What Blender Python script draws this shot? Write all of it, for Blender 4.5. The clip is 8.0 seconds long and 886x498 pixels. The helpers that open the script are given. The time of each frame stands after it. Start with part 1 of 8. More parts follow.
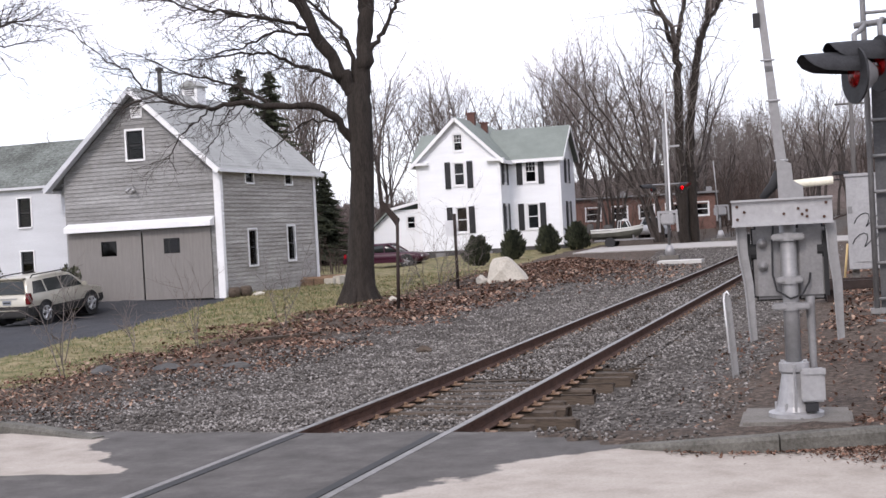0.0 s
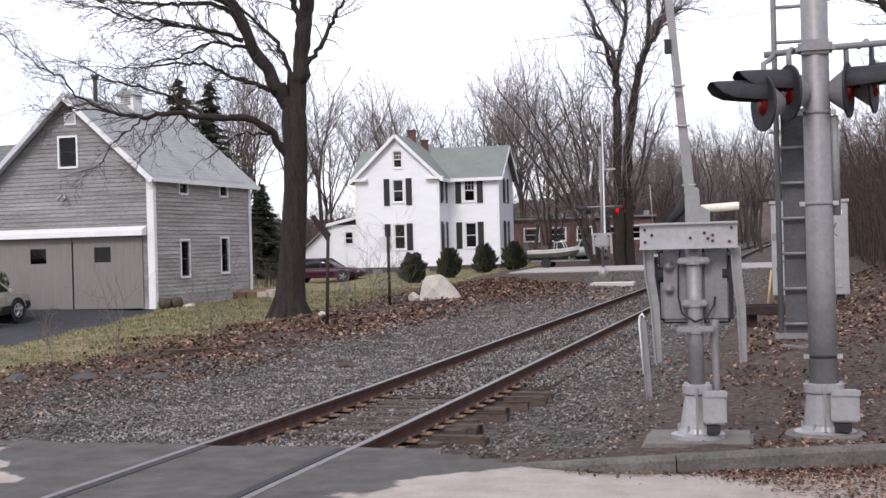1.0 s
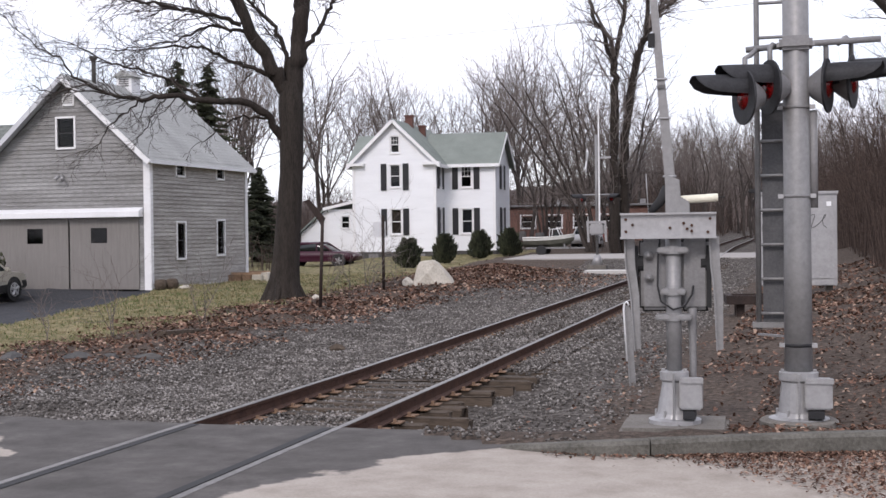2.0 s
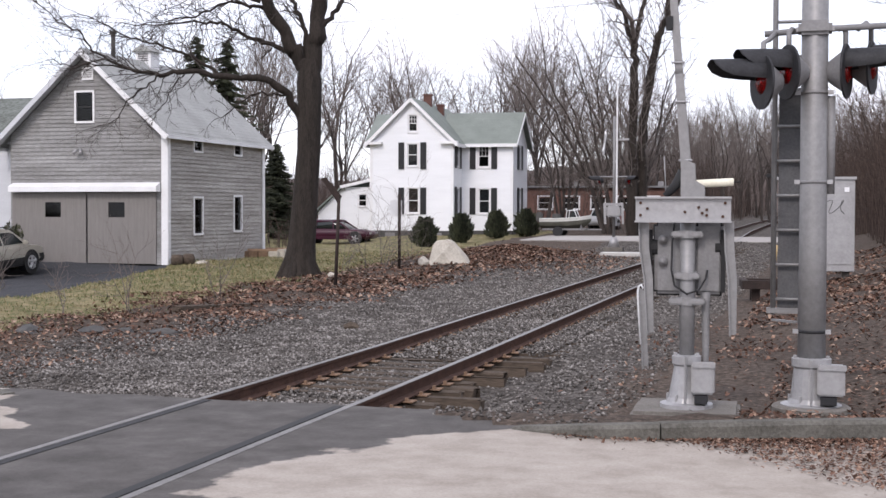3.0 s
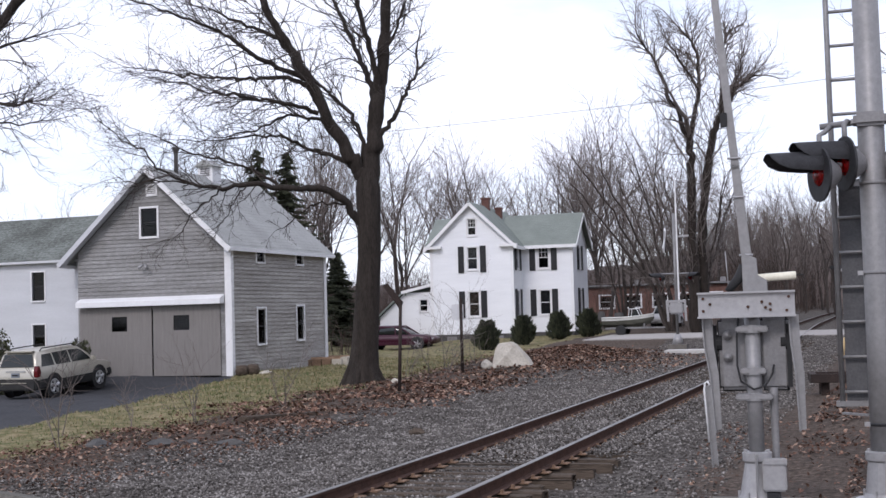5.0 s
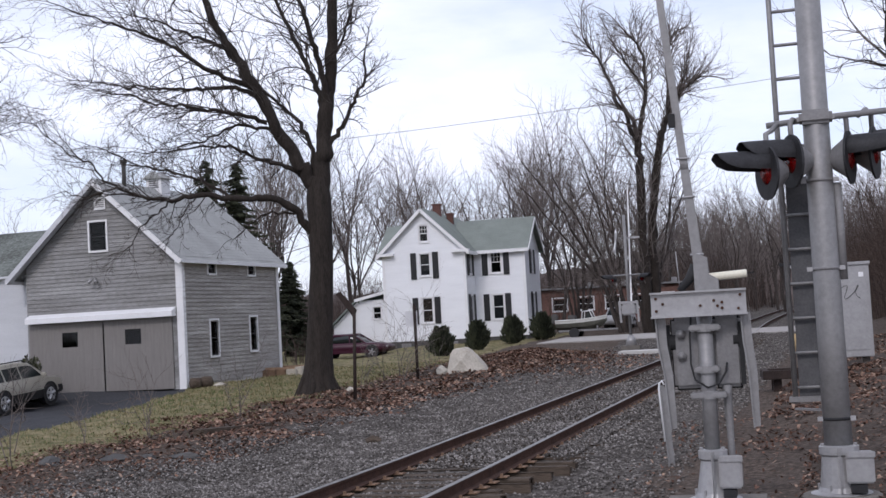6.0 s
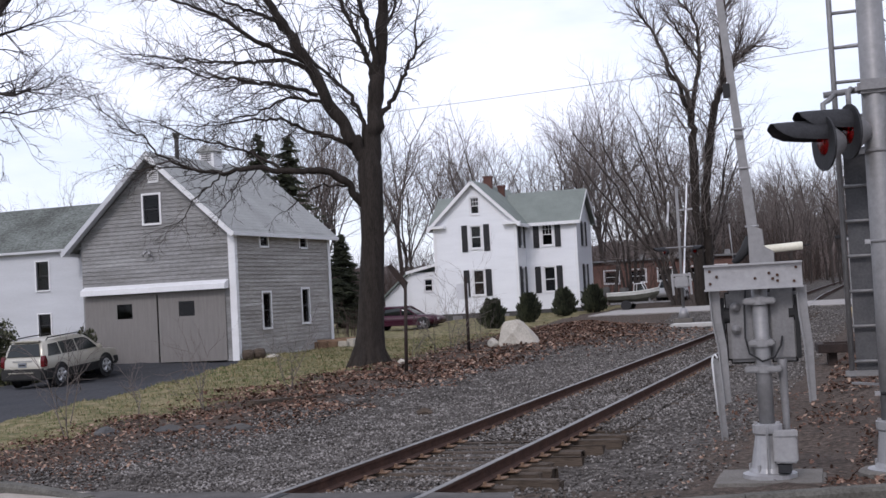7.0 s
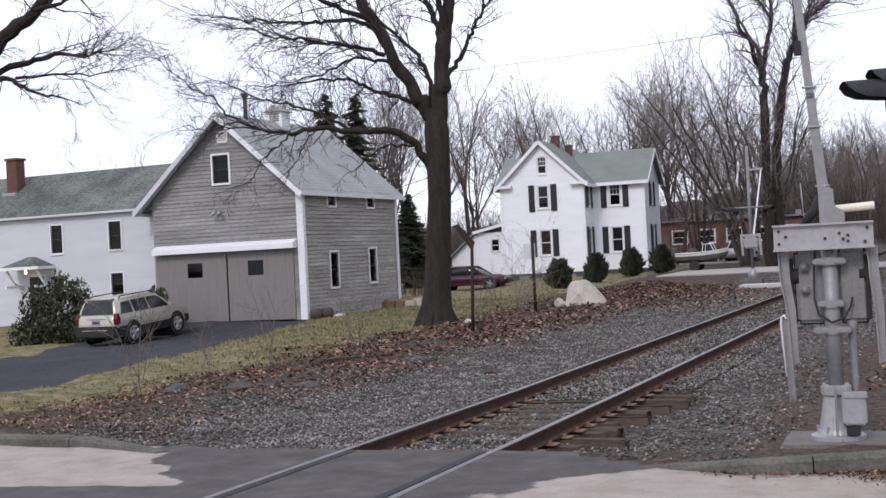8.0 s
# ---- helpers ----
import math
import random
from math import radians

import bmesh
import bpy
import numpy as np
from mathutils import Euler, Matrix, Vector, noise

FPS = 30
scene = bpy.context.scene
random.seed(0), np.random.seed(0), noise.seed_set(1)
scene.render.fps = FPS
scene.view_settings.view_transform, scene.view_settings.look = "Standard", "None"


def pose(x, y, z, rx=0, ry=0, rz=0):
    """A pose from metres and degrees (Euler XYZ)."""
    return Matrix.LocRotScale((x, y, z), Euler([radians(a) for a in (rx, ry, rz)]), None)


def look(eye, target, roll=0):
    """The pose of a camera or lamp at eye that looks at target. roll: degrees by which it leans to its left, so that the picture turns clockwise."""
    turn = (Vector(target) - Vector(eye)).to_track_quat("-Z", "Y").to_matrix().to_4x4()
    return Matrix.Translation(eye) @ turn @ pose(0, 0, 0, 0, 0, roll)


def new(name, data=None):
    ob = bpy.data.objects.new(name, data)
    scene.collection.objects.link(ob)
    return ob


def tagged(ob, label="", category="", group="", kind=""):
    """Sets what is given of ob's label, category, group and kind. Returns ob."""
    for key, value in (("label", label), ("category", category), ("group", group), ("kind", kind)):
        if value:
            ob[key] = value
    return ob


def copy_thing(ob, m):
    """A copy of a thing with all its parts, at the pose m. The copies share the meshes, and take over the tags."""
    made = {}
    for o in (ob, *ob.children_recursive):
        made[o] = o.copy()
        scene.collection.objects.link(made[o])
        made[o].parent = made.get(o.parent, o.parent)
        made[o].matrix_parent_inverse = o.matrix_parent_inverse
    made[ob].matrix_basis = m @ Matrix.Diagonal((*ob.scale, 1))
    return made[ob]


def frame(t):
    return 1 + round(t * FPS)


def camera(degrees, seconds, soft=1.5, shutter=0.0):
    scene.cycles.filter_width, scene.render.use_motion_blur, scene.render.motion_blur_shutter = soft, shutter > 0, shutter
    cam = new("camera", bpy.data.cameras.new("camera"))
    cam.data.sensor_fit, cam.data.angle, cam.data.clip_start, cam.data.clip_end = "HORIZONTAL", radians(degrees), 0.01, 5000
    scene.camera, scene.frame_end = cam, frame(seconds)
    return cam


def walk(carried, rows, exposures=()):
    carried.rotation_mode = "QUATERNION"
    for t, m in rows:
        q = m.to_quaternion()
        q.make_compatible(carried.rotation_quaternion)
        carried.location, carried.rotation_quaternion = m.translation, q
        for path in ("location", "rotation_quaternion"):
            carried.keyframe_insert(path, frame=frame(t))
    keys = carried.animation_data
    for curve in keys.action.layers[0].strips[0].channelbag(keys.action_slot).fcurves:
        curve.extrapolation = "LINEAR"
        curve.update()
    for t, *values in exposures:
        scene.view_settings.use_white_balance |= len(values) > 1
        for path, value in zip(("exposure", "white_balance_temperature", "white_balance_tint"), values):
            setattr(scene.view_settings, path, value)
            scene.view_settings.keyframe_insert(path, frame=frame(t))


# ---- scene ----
# camera: a hand-held stand beside the crossing, seconds, place, yaw, pitch, roll
cam = camera(37.9, 8.0)
PATH = [
    (0, -0.412, 0.299, 1.774, 1.70, -0.72, -3.06),
    (0.5, -0.273, 0.295, 1.769, 0.82, -0.58, -2.50),
    (1, -0.134, 0.275, 1.751, -0.91, -0.05, -1.55),
    (1.5, -0.071, 0.182, 1.763, -1.02, 1.03, -2.12),
    (2, -0.029, 0.001, 1.758, -1.00, -0.70, -0.73),
    (2.2, 0.008, 0.051, 1.754, -0.71, -1.83, -1.74),
    (3.3, -0.006, -0.015, 1.770, -0.02, -1.29, 0.74),
    (3.5, 0.000, -0.000, 1.770, 1.25, -0.37, -0.13),
    (4, 0.059, -0.002, 1.751, 4.49, -0.18, -0.15),
    (4.5, 0.031, -0.049, 1.773, 4.22, 0.56, -3.02),
    (5, -0.009, -0.075, 1.767, 2.39, 3.01, -1.64),
    (5.2, -0.018, -0.083, 1.770, 1.63, 3.36, -1.66),
    (6.3, -0.014, -0.059, 1.762, 0.17, 3.00, -3.34),
    (6.5, -0.014, -0.065, 1.770, 0.78, 2.63, -2.97),
    (7, -0.013, 0.004, 1.766, 2.59, 2.11, -3.06),
    (7.5, -0.015, 0.009, 1.763, 4.91, 1.27, -2.80),
    (8, -0.004, -0.023, 1.762, 5.65, 0.49, -2.91),
]


def held(x, y, z, yaw, pitch, roll):
    """The pose of a camera that looks along +y, turned left by yaw, up by pitch and rolled."""
    return pose(x, y, z, 0, 0, yaw) @ pose(0, 0, 0, 90 + pitch) @ pose(0, 0, 0, 0, 0, roll)


walk(cam, [(t, held(*p)) for t, *p in PATH], [(t, e, k, 17) for t, e, k in ((0.0, 0.88, 6400), (0.8, 0.74, 6400), (2.2, 0.62, 6400), (3.5, 0.82, 6400), (4.6, 0.6, 6300), (5.2, 0.36, 6050), (6.5, 0.18, 6050), (8.0, 0.44, 6200))])

# world and sun
world = bpy.data.worlds.new("sky")
scene.world = world
world.use_nodes = True
wn = world.node_tree.nodes
bg = wn["Background"]
wl = world.node_tree.links.new
sky = wn.new("ShaderNodeTexSky")
sky.sky_type, sky.sun_disc = "NISHITA", False
sky.sun_elevation, sky.sun_rotation = radians(38), radians(200)
thin = wn.new("ShaderNodeMix")
thin.data_type, thin.blend_type = "RGBA", "MULTIPLY"
thin.inputs["Factor"].default_value = 1.0
thin.inputs["B"].default_value = (0.1, 0.1, 0.1, 1)
wl(sky.outputs["Color"], thin.inputs["A"])
where = wn.new("ShaderNodeTexCoord")
flat = wn.new("ShaderNodeMapping")
flat.inputs["Scale"].default_value = (1.0, 1.0, 3.2)
wl(where.outputs["Generated"], flat.inputs["Vector"])
cloud = wn.new("ShaderNodeTexNoise")
cloud.inputs["Scale"].default_value, cloud.inputs["Detail"].default_value, cloud.inputs["Roughness"].default_value = 3.4, 7, 0.55
wl(flat.outputs["Vector"], cloud.inputs["Vector"])
cover = wn.new("ShaderNodeMapRange")
cover.inputs["From Min"].default_value, cover.inputs["From Max"].default_value = 0.3, 0.62
cover.inputs["To Min"].default_value, cover.inputs["To Max"].default_value = 0.42, 1.0
wl(cloud.outputs["Fac"], cover.inputs["Value"])
over = wn.new("ShaderNodeMix")
over.data_type = "RGBA"
over.inputs["B"].default_value = (0.92, 0.955, 1.03, 1)
wl(cover.outputs["Result"], over.inputs["Factor"])
wl(thin.outputs["Result"], over.inputs["A"])
wl(over.outputs["Result"], bg.inputs["Color"])
bg.inputs["Strength"].default_value = 1.0
sun = new("sun", bpy.data.lights.new("sun", "SUN"))
sun.data.energy, sun.data.angle, sun.data.color = 1.0, radians(14), (1.0, 0.94, 0.86)
sun.matrix_world = look((0, 0, 60), (26, 71, 0))

# ---- materials ----
def mat(name, c1, c2, scale=3.0, rough=0.8, bump=0.3, fine=40.0, metal=0.0, stretch=(1, 1, 1), c3=None, spec=0.3, dist=0.02, isl=0.0, lo=0.36, hi=0.62):
    """Two-scale noise between two colours, a third in stains, with fine relief."""
    m = bpy.data.materials.new(name)
    m.use_nodes = True
    nt = m.node_tree
    n, ln = nt.nodes, nt.links.new
    b = n["Principled BSDF"]
    b.inputs["Roughness"].default_value = rough
    b.inputs["Metallic"].default_value = metal
    b.inputs["Specular IOR Level"].default_value = spec
    tc = n.new("ShaderNodeTexCoord")
    mp = n.new("ShaderNodeMapping")
    mp.inputs["Scale"].default_value = stretch
    ln(tc.outputs["Object"], mp.inputs["Vector"])
    n1, n2 = n.new("ShaderNodeTexNoise"), n.new("ShaderNodeTexNoise")
    for nn, s in ((n1, scale), (n2, fine)):
        nn.inputs["Scale"].default_value = s
        nn.inputs["Detail"].default_value = 5
        nn.inputs["Roughness"].default_value = 0.65
        ln(mp.outputs["Vector"], nn.inputs["Vector"])
    add = n.new("ShaderNodeMath")
    add.operation = "ADD"
    half = n.new("ShaderNodeMath")
    half.operation, half.inputs[1].default_value = "MULTIPLY", 0.5
    ln(n1.outputs["Fac"], add.inputs[0])
    ln(n2.outputs["Fac"], add.inputs[1])
    ln(add.outputs[0], half.inputs[0])
    ramp = n.new("ShaderNodeValToRGB")
    e = ramp.color_ramp.elements
    e[0].position, e[0].color = lo, (*c1, 1)
    e[1].position, e[1].color = hi, (*c2, 1)
    if c3:
        x = e.new(hi + 0.08)
        x.color = (*c3, 1)
    src = half.outputs[0]
    if isl:
        g = n.new("ShaderNodeNewGeometry")
        mx = n.new("ShaderNodeMath")
        mx.operation, mx.inputs[1].default_value = "MULTIPLY_ADD", isl
        ln(g.outputs["Random Per Island"], mx.inputs[0])
        sub = n.new("ShaderNodeMath")
        sub.operation, sub.inputs[1].default_value = "SUBTRACT", isl / 2
        ln(half.outputs[0], sub.inputs[0])
        ln(sub.outputs[0], mx.inputs[2])
        src = mx.outputs[0]
    ln(src, ramp.inputs["Fac"])
    ln(ramp.outputs["Color"], b.inputs["Base Color"])
    if bump:
        bp = n.new("ShaderNodeBump")
        bp.inputs["Strength"].default_value, bp.inputs["Distance"].default_value = bump, dist
        ln(n2.outputs["Fac"], bp.inputs["Height"])
        ln(bp.outputs["Normal"], b.inputs["Normal"])
    return m


def plain(name, c, rough=0.5, metal=0.0, spec=0.4):
    return mat(name, tuple(v * 0.86 for v in c), tuple(min(1, v * 1.1) for v in c), 6, rough, 0.08, 90, metal, spec=spec, dist=0.004)


def glow(name, c, strength):
    m = bpy.data.materials.new(name)
    m.use_nodes = True
    b = m.node_tree.nodes["Principled BSDF"]
    b.inputs["Base Color"].default_value = (*c, 1)
    b.inputs["Emission Color"].default_value = (*c, 1)
    b.inputs["Emission Strength"].default_value = strength
    return m


def glass(name, c=(0.8, 0.85, 0.85), rough=0.02, trans=1.0):
    m = bpy.data.materials.new(name)
    m.use_nodes = True
    b = m.node_tree.nodes["Principled BSDF"]
    b.inputs["Base Color"].default_value = (*c, 1)
    b.inputs["Roughness"].default_value = rough
    b.inputs["Transmission Weight"].default_value = trans
    b.inputs["IOR"].default_value = 1.3
    return m


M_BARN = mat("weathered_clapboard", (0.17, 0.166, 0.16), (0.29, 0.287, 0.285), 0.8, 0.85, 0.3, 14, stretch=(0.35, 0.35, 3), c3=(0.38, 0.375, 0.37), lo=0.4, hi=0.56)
# pale peeling patches; base also lightened to offset this wall's shade from the sun
M_BARNSIDE = mat("peeling_clapboard_brightened", (0.24, 0.224, 0.206), (0.41, 0.392, 0.368), 1.0, 0.88, 0.35, 9, stretch=(0.35, 0.35, 4.5), c3=(0.58, 0.565, 0.545), lo=0.4, hi=0.57)
M_DOOR = mat("grey_door_paint", (0.175, 0.163, 0.153), (0.225, 0.21, 0.198), 2.0, 0.7, 0.15, 30, stretch=(6, 6, 0.6))
M_WHITE = mat("white_paint", (0.68, 0.68, 0.68), (0.8, 0.8, 0.81), 1.5, 0.6, 0.12, 30)
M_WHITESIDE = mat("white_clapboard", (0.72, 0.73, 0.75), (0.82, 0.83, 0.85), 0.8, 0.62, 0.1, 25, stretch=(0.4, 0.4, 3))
# farmhouse white with its bluish shading put into the colour
M_FARM = mat("shade_dulled_white_clapboard", (0.47, 0.48, 0.5), (0.57, 0.58, 0.605), 0.8, 0.65, 0.1, 25, stretch=(0.4, 0.4, 3))
M_PALE = mat("pale_new_concrete", (0.42, 0.405, 0.385), (0.54, 0.525, 0.5), 2, 0.9, 0.2, 30)
M_ROOF = mat("grey_shingle", (0.25, 0.255, 0.245), (0.35, 0.354, 0.342), 0.9, 0.9, 0.4, 26, stretch=(1, 1, 1), c3=(0.42, 0.422, 0.41))
M_ROOFG = mat("green_grey_shingle", (0.155, 0.176, 0.158), (0.22, 0.244, 0.222), 0.8, 0.9, 0.5, 24, c3=(0.25, 0.275, 0.25))
M_ROOFD = mat("mossy_dark_shingle", (0.07, 0.075, 0.066), (0.165, 0.18, 0.165), 0.4, 0.92, 0.5, 9, c3=(0.22, 0.235, 0.22), lo=0.42, hi=0.57)
M_BLACK = plain("black_paint", (0.018, 0.018, 0.02), 0.5)
M_DARK = plain("dark_interior", (0.035, 0.032, 0.03), 0.9)
M_GLASS = glass("window_glass", (0.1, 0.11, 0.12))
M_BRICK = mat("red_brick", (0.085, 0.045, 0.038), (0.15, 0.075, 0.06), 4, 0.9, 0.4, 30)
M_BRICKF = mat("brown_brick", (0.12, 0.066, 0.053), (0.19, 0.11, 0.09), 3, 0.9, 0.3, 20)
M_FOUND = mat("dark_foundation", (0.05, 0.05, 0.05), (0.1, 0.095, 0.09), 3, 0.9, 0.3, 30)
M_BARK = mat("maple_bark", (0.015, 0.012, 0.01), (0.045, 0.036, 0.03), 3, 0.95, 0.9, 14, stretch=(2.5, 2.5, 0.5), dist=0.05)
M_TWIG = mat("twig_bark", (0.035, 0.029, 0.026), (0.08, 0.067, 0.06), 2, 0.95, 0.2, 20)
# paler than the near twigs: sky bloom over thin crowns put into the colour
M_TWIGF = mat("bloom_paled_twig_bark", (0.105, 0.087, 0.078), (0.19, 0.162, 0.147), 0.6, 0.95, 0.0, 20)
M_BRUSH = mat("brown_brush", (0.036, 0.025, 0.02), (0.09, 0.064, 0.053), 0.5, 0.95, 0.0, 8, isl=0.35)
M_GALV = mat("galvanised_steel", (0.2, 0.197, 0.197), (0.265, 0.261, 0.261), 4, 0.5, 0.06, 22, 0.3, c3=(0.31, 0.306, 0.305))
M_ALU = mat("silver_paint", (0.29, 0.286, 0.288), (0.37, 0.366, 0.369), 4, 0.42, 0.06, 20, 0.3, c3=(0.43, 0.426, 0.427))
M_HOUS = mat("grey_housing_paint", (0.17, 0.167, 0.168), (0.235, 0.231, 0.232), 4, 0.55, 0.12, 40, 0.15)
M_SIGBLACK = mat("sun_faded_black", (0.012, 0.012, 0.013), (0.032, 0.032, 0.035), 6, 0.6, 0.1, 40)
M_RAILHEAD = mat("polished_rail_head", (0.13, 0.12, 0.112), (0.27, 0.256, 0.242), 8, 0.45, 0.1, 60, 0.7)
M_RUST = mat("rusty_rail", (0.038, 0.02, 0.015), (0.09, 0.046, 0.032), 7, 0.9, 0.4, 50)
M_TIE = mat("weathered_tie_wood", (0.038, 0.029, 0.022), (0.12, 0.092, 0.07), 3, 0.95, 0.7, 16, stretch=(0.6, 7, 4))
M_PLATE = mat("rusty_tie_plate", (0.12, 0.075, 0.048), (0.26, 0.17, 0.115), 9, 0.95, 0.4, 50)
M_CONC = mat("old_concrete", (0.11, 0.1, 0.088), (0.19, 0.176, 0.158), 2.5, 0.92, 0.4, 40, c3=(0.25, 0.236, 0.215))
M_KERB = mat("mossy_kerb_concrete", (0.06, 0.056, 0.047), (0.15, 0.142, 0.125), 2.0, 0.93, 0.6, 35, c3=(0.22, 0.21, 0.185))
M_STONE = mat("pale_granite", (0.36, 0.33, 0.28), (0.56, 0.52, 0.45), 1.8, 0.9, 0.6, 16, c3=(0.62, 0.6, 0.55))
M_BALLAST = mat("ballast_stone", (0.066, 0.059, 0.053), (0.172, 0.157, 0.145), 1.2, 0.92, 0.5, 30, c3=(0.31, 0.288, 0.27), isl=0.42)
M_LEAF = mat("dead_leaf", (0.068, 0.036, 0.024), (0.185, 0.1, 0.068), 2.0, 0.9, 0.3, 30, c3=(0.33, 0.232, 0.172), isl=0.5)
M_GRASS = mat("winter_grass", (0.072, 0.1, 0.03), (0.29, 0.24, 0.135), 0.45, 0.95, 0.0, 20, isl=0.35, lo=0.38, hi=0.57)
M_WOOD = mat("bare_timber", (0.22, 0.14, 0.09), (0.4, 0.28, 0.19), 3, 0.9, 0.3, 30, stretch=(1, 1, 5))
M_RUBBER = plain("black_rubber", (0.022, 0.022, 0.023), 0.8)
M_EVER = mat("evergreen_foliage", (0.02, 0.025, 0.015), (0.062, 0.068, 0.04), 5, 0.9, 0.4, 30, isl=0.3)
M_RHODO = mat("rhododendron_leaf", (0.026, 0.03, 0.015), (0.085, 0.088, 0.048), 5, 0.6, 0.2, 30, isl=0.4)
M_REDLENS = glass("red_lens", (0.5, 0.012, 0.012), 0.15, 0.85)
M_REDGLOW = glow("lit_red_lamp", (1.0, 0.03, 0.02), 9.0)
M_IRON = mat("dark_rusty_iron", (0.016, 0.012, 0.011), (0.045, 0.03, 0.025), 6, 0.85, 0.3, 40)
M_POLE = mat("weathered_pole", (0.09, 0.085, 0.08), (0.16, 0.15, 0.145), 3, 0.9, 0.3, 20, stretch=(3, 3, 0.5))


# ---- mesh helpers ----
def part(name, bm, material, parent=None, label="", smooth=False):
    """Links a bmesh as one mesh object under a thing or a part."""
    me = bpy.data.meshes.new(name)
    bmesh.ops.recalc_face_normals(bm, faces=bm.faces)
    bm.to_mesh(me)
    bm.free()
    me.materials.append(material)
    if smooth:
        for p in me.polygons:
            p.use_smooth = True
    ob = new(name, me)
    ob.parent = parent
    if label:
        ob["label"] = label
    return ob


def arrays(name, verts, faces, material, parent=None, smooth=False):
    """A mesh from numpy rows of places and of corner numbers (all faces of one size)."""
    me = bpy.data.meshes.new(name)
    verts, faces = np.asarray(verts, np.float32), np.asarray(faces, np.int32)
    k = faces.shape[1]
    me.vertices.add(len(verts))
    me.vertices.foreach_set("co", verts.ravel())
    me.loops.add(faces.size)
    me.loops.foreach_set("vertex_index", faces.ravel())
    me.polygons.add(len(faces))
    me.polygons.foreach_set("loop_start", np.arange(len(faces), dtype=np.int32) * k)
    if smooth:
        me.polygons.foreach_set("use_smooth", np.ones(len(faces), bool))
    me.materials.append(material)
    me.update()
    ob = new(name, me)
    ob.parent = parent
    return ob


def thing(name, m, label, category, group="", kind=""):
    ob = new(name)
    ob.matrix_world = m
    return tagged(ob, label, category, group, kind)


def bx(bm, x0, x1, y0, y1, z0, z1, m=None, bevel=0.0):
    r = bmesh.ops.create_cube(bm, size=1)["verts"]
    for v in r:
        v.co = Vector(((x0 + x1) / 2 + v.co.x * (x1 - x0), (y0 + y1) / 2 + v.co.y * (y1 - y0), (z0 + z1) / 2 + v.co.z * (z1 - z0)))
    if bevel:
        es = list({e for v in r for e in v.link_edges})
        r = bmesh.ops.bevel(bm, geom=es, offset=bevel, segments=2, affect="EDGES", clamp_overlap=True)["verts"]
    if m:
        for v in r:
            v.co = m @ v.co
    return r


def tube(bm, pts, radii, n=8, cap=True):
    """A round bar through places, with a radius at each."""
    pts = [Vector(p) for p in pts]
    rings = []
    for i, p in enumerate(pts):
        d = (pts[min(i + 1, len(pts) - 1)] - pts[max(i - 1, 0)]).normalized()
        a = d.orthogonal().normalized() if not rings else (rings[-1][1] - d * rings[-1][1].dot(d)).normalized()
        b = d.cross(a)
        r = radii[i] if hasattr(radii, "__len__") else radii
        rings.append(([bm.verts.new(p + (a * math.cos(k * math.tau / n) + b * math.sin(k * math.tau / n)) * r) for k in range(n)], a))
    for (r0, _), (r1, _) in zip(rings, rings[1:]):
        for k in range(n):
            bm.faces.new((r0[k], r0[(k + 1) % n], r1[(k + 1) % n], r1[k]))
    if cap:
        bm.faces.new(rings[0][0][::-1])
        bm.faces.new(rings[-1][0])
    return bm


def prism(bm, poly, y0, y1, m=None):
    """A polygon of (x, z) drawn out from y0 to y1."""
    a = [bm.verts.new((x, y0, z)) for x, z in poly]
    b = [bm.verts.new((x, y1, z)) for x, z in poly]
    bm.faces.new(a)
    bm.faces.new(b[::-1])
    for i in range(len(poly)):
        j = (i + 1) % len(poly)
        bm.faces.new((a[j], a[i], b[i], b[j]))
    if m:
        for v in a + b:
            v.co = m @ v.co


def B():
    return bmesh.new()


def boxpart(name, dims, material, parent, label="", bevel=0.0, m=None):
    bm = B()
    bx(bm, *dims, m=m, bevel=bevel)
    return part(name, bm, material, parent, label)


def tubepart(name, pts, radii, material, parent, label="", n=12):
    return part(name, tube(B(), pts, radii, n), material, parent, label, smooth=True)


# ---- the lie of the land ----
YAW = 16.48
SN, CS = math.sin(radians(YAW)), math.cos(radians(YAW))
TS = [-60, 16, 25, 40, 55, 65, 80, 110, 160, 400]
TZ = [0, 0, 0.09, 0.22, 0.34, 0.46, 0.68, 0.95, 1.35, 2.5]
EY, EO = [0, 17, 24, 30, 36, 42, 50, 60], [-6.9, -7.1, -7.2, -8.2, -9.2, -9.4, -10.2, -11]
KX, KY = [-0.6, 0.1, 0.63, 1.2, 1.74, 3.4, 4.4, 5.2, 7, 10.5, 30], [11.6, 10.9, 10.5, 10.1, 10.0, 10.03, 10.05, 9.85, 9.3, 8.2, 2.0]
TC = [-4.854, -4.854, -4.72, -4.52, -4.5, -4.6, -4.75, -4.6, -4.0, 2.0]


def smooth(a, b, x):
    t = np.clip((np.asarray(x, float) - a) / (b - a), 0, 1)
    return t * t * (3 - 2 * t)


def along(x, y):
    return SN * x + CS * y


def beside(x, y):
    """Metres to the right of the track's middle."""
    return CS * x - SN * y - np.interp(along(x, y), TS, TC)


def track(s, o):
    c = np.interp(s, TS, TC) + o
    return SN * s + CS * c, CS * s - SN * c


def bumps(x, y):
    return 0.03 * np.sin(x * 1.7 + y * 0.9) + 0.025 * np.sin(x * 0.8 - y * 2.1 + 1) + 0.015 * np.sin(x * 4.1 + y * 3.3)


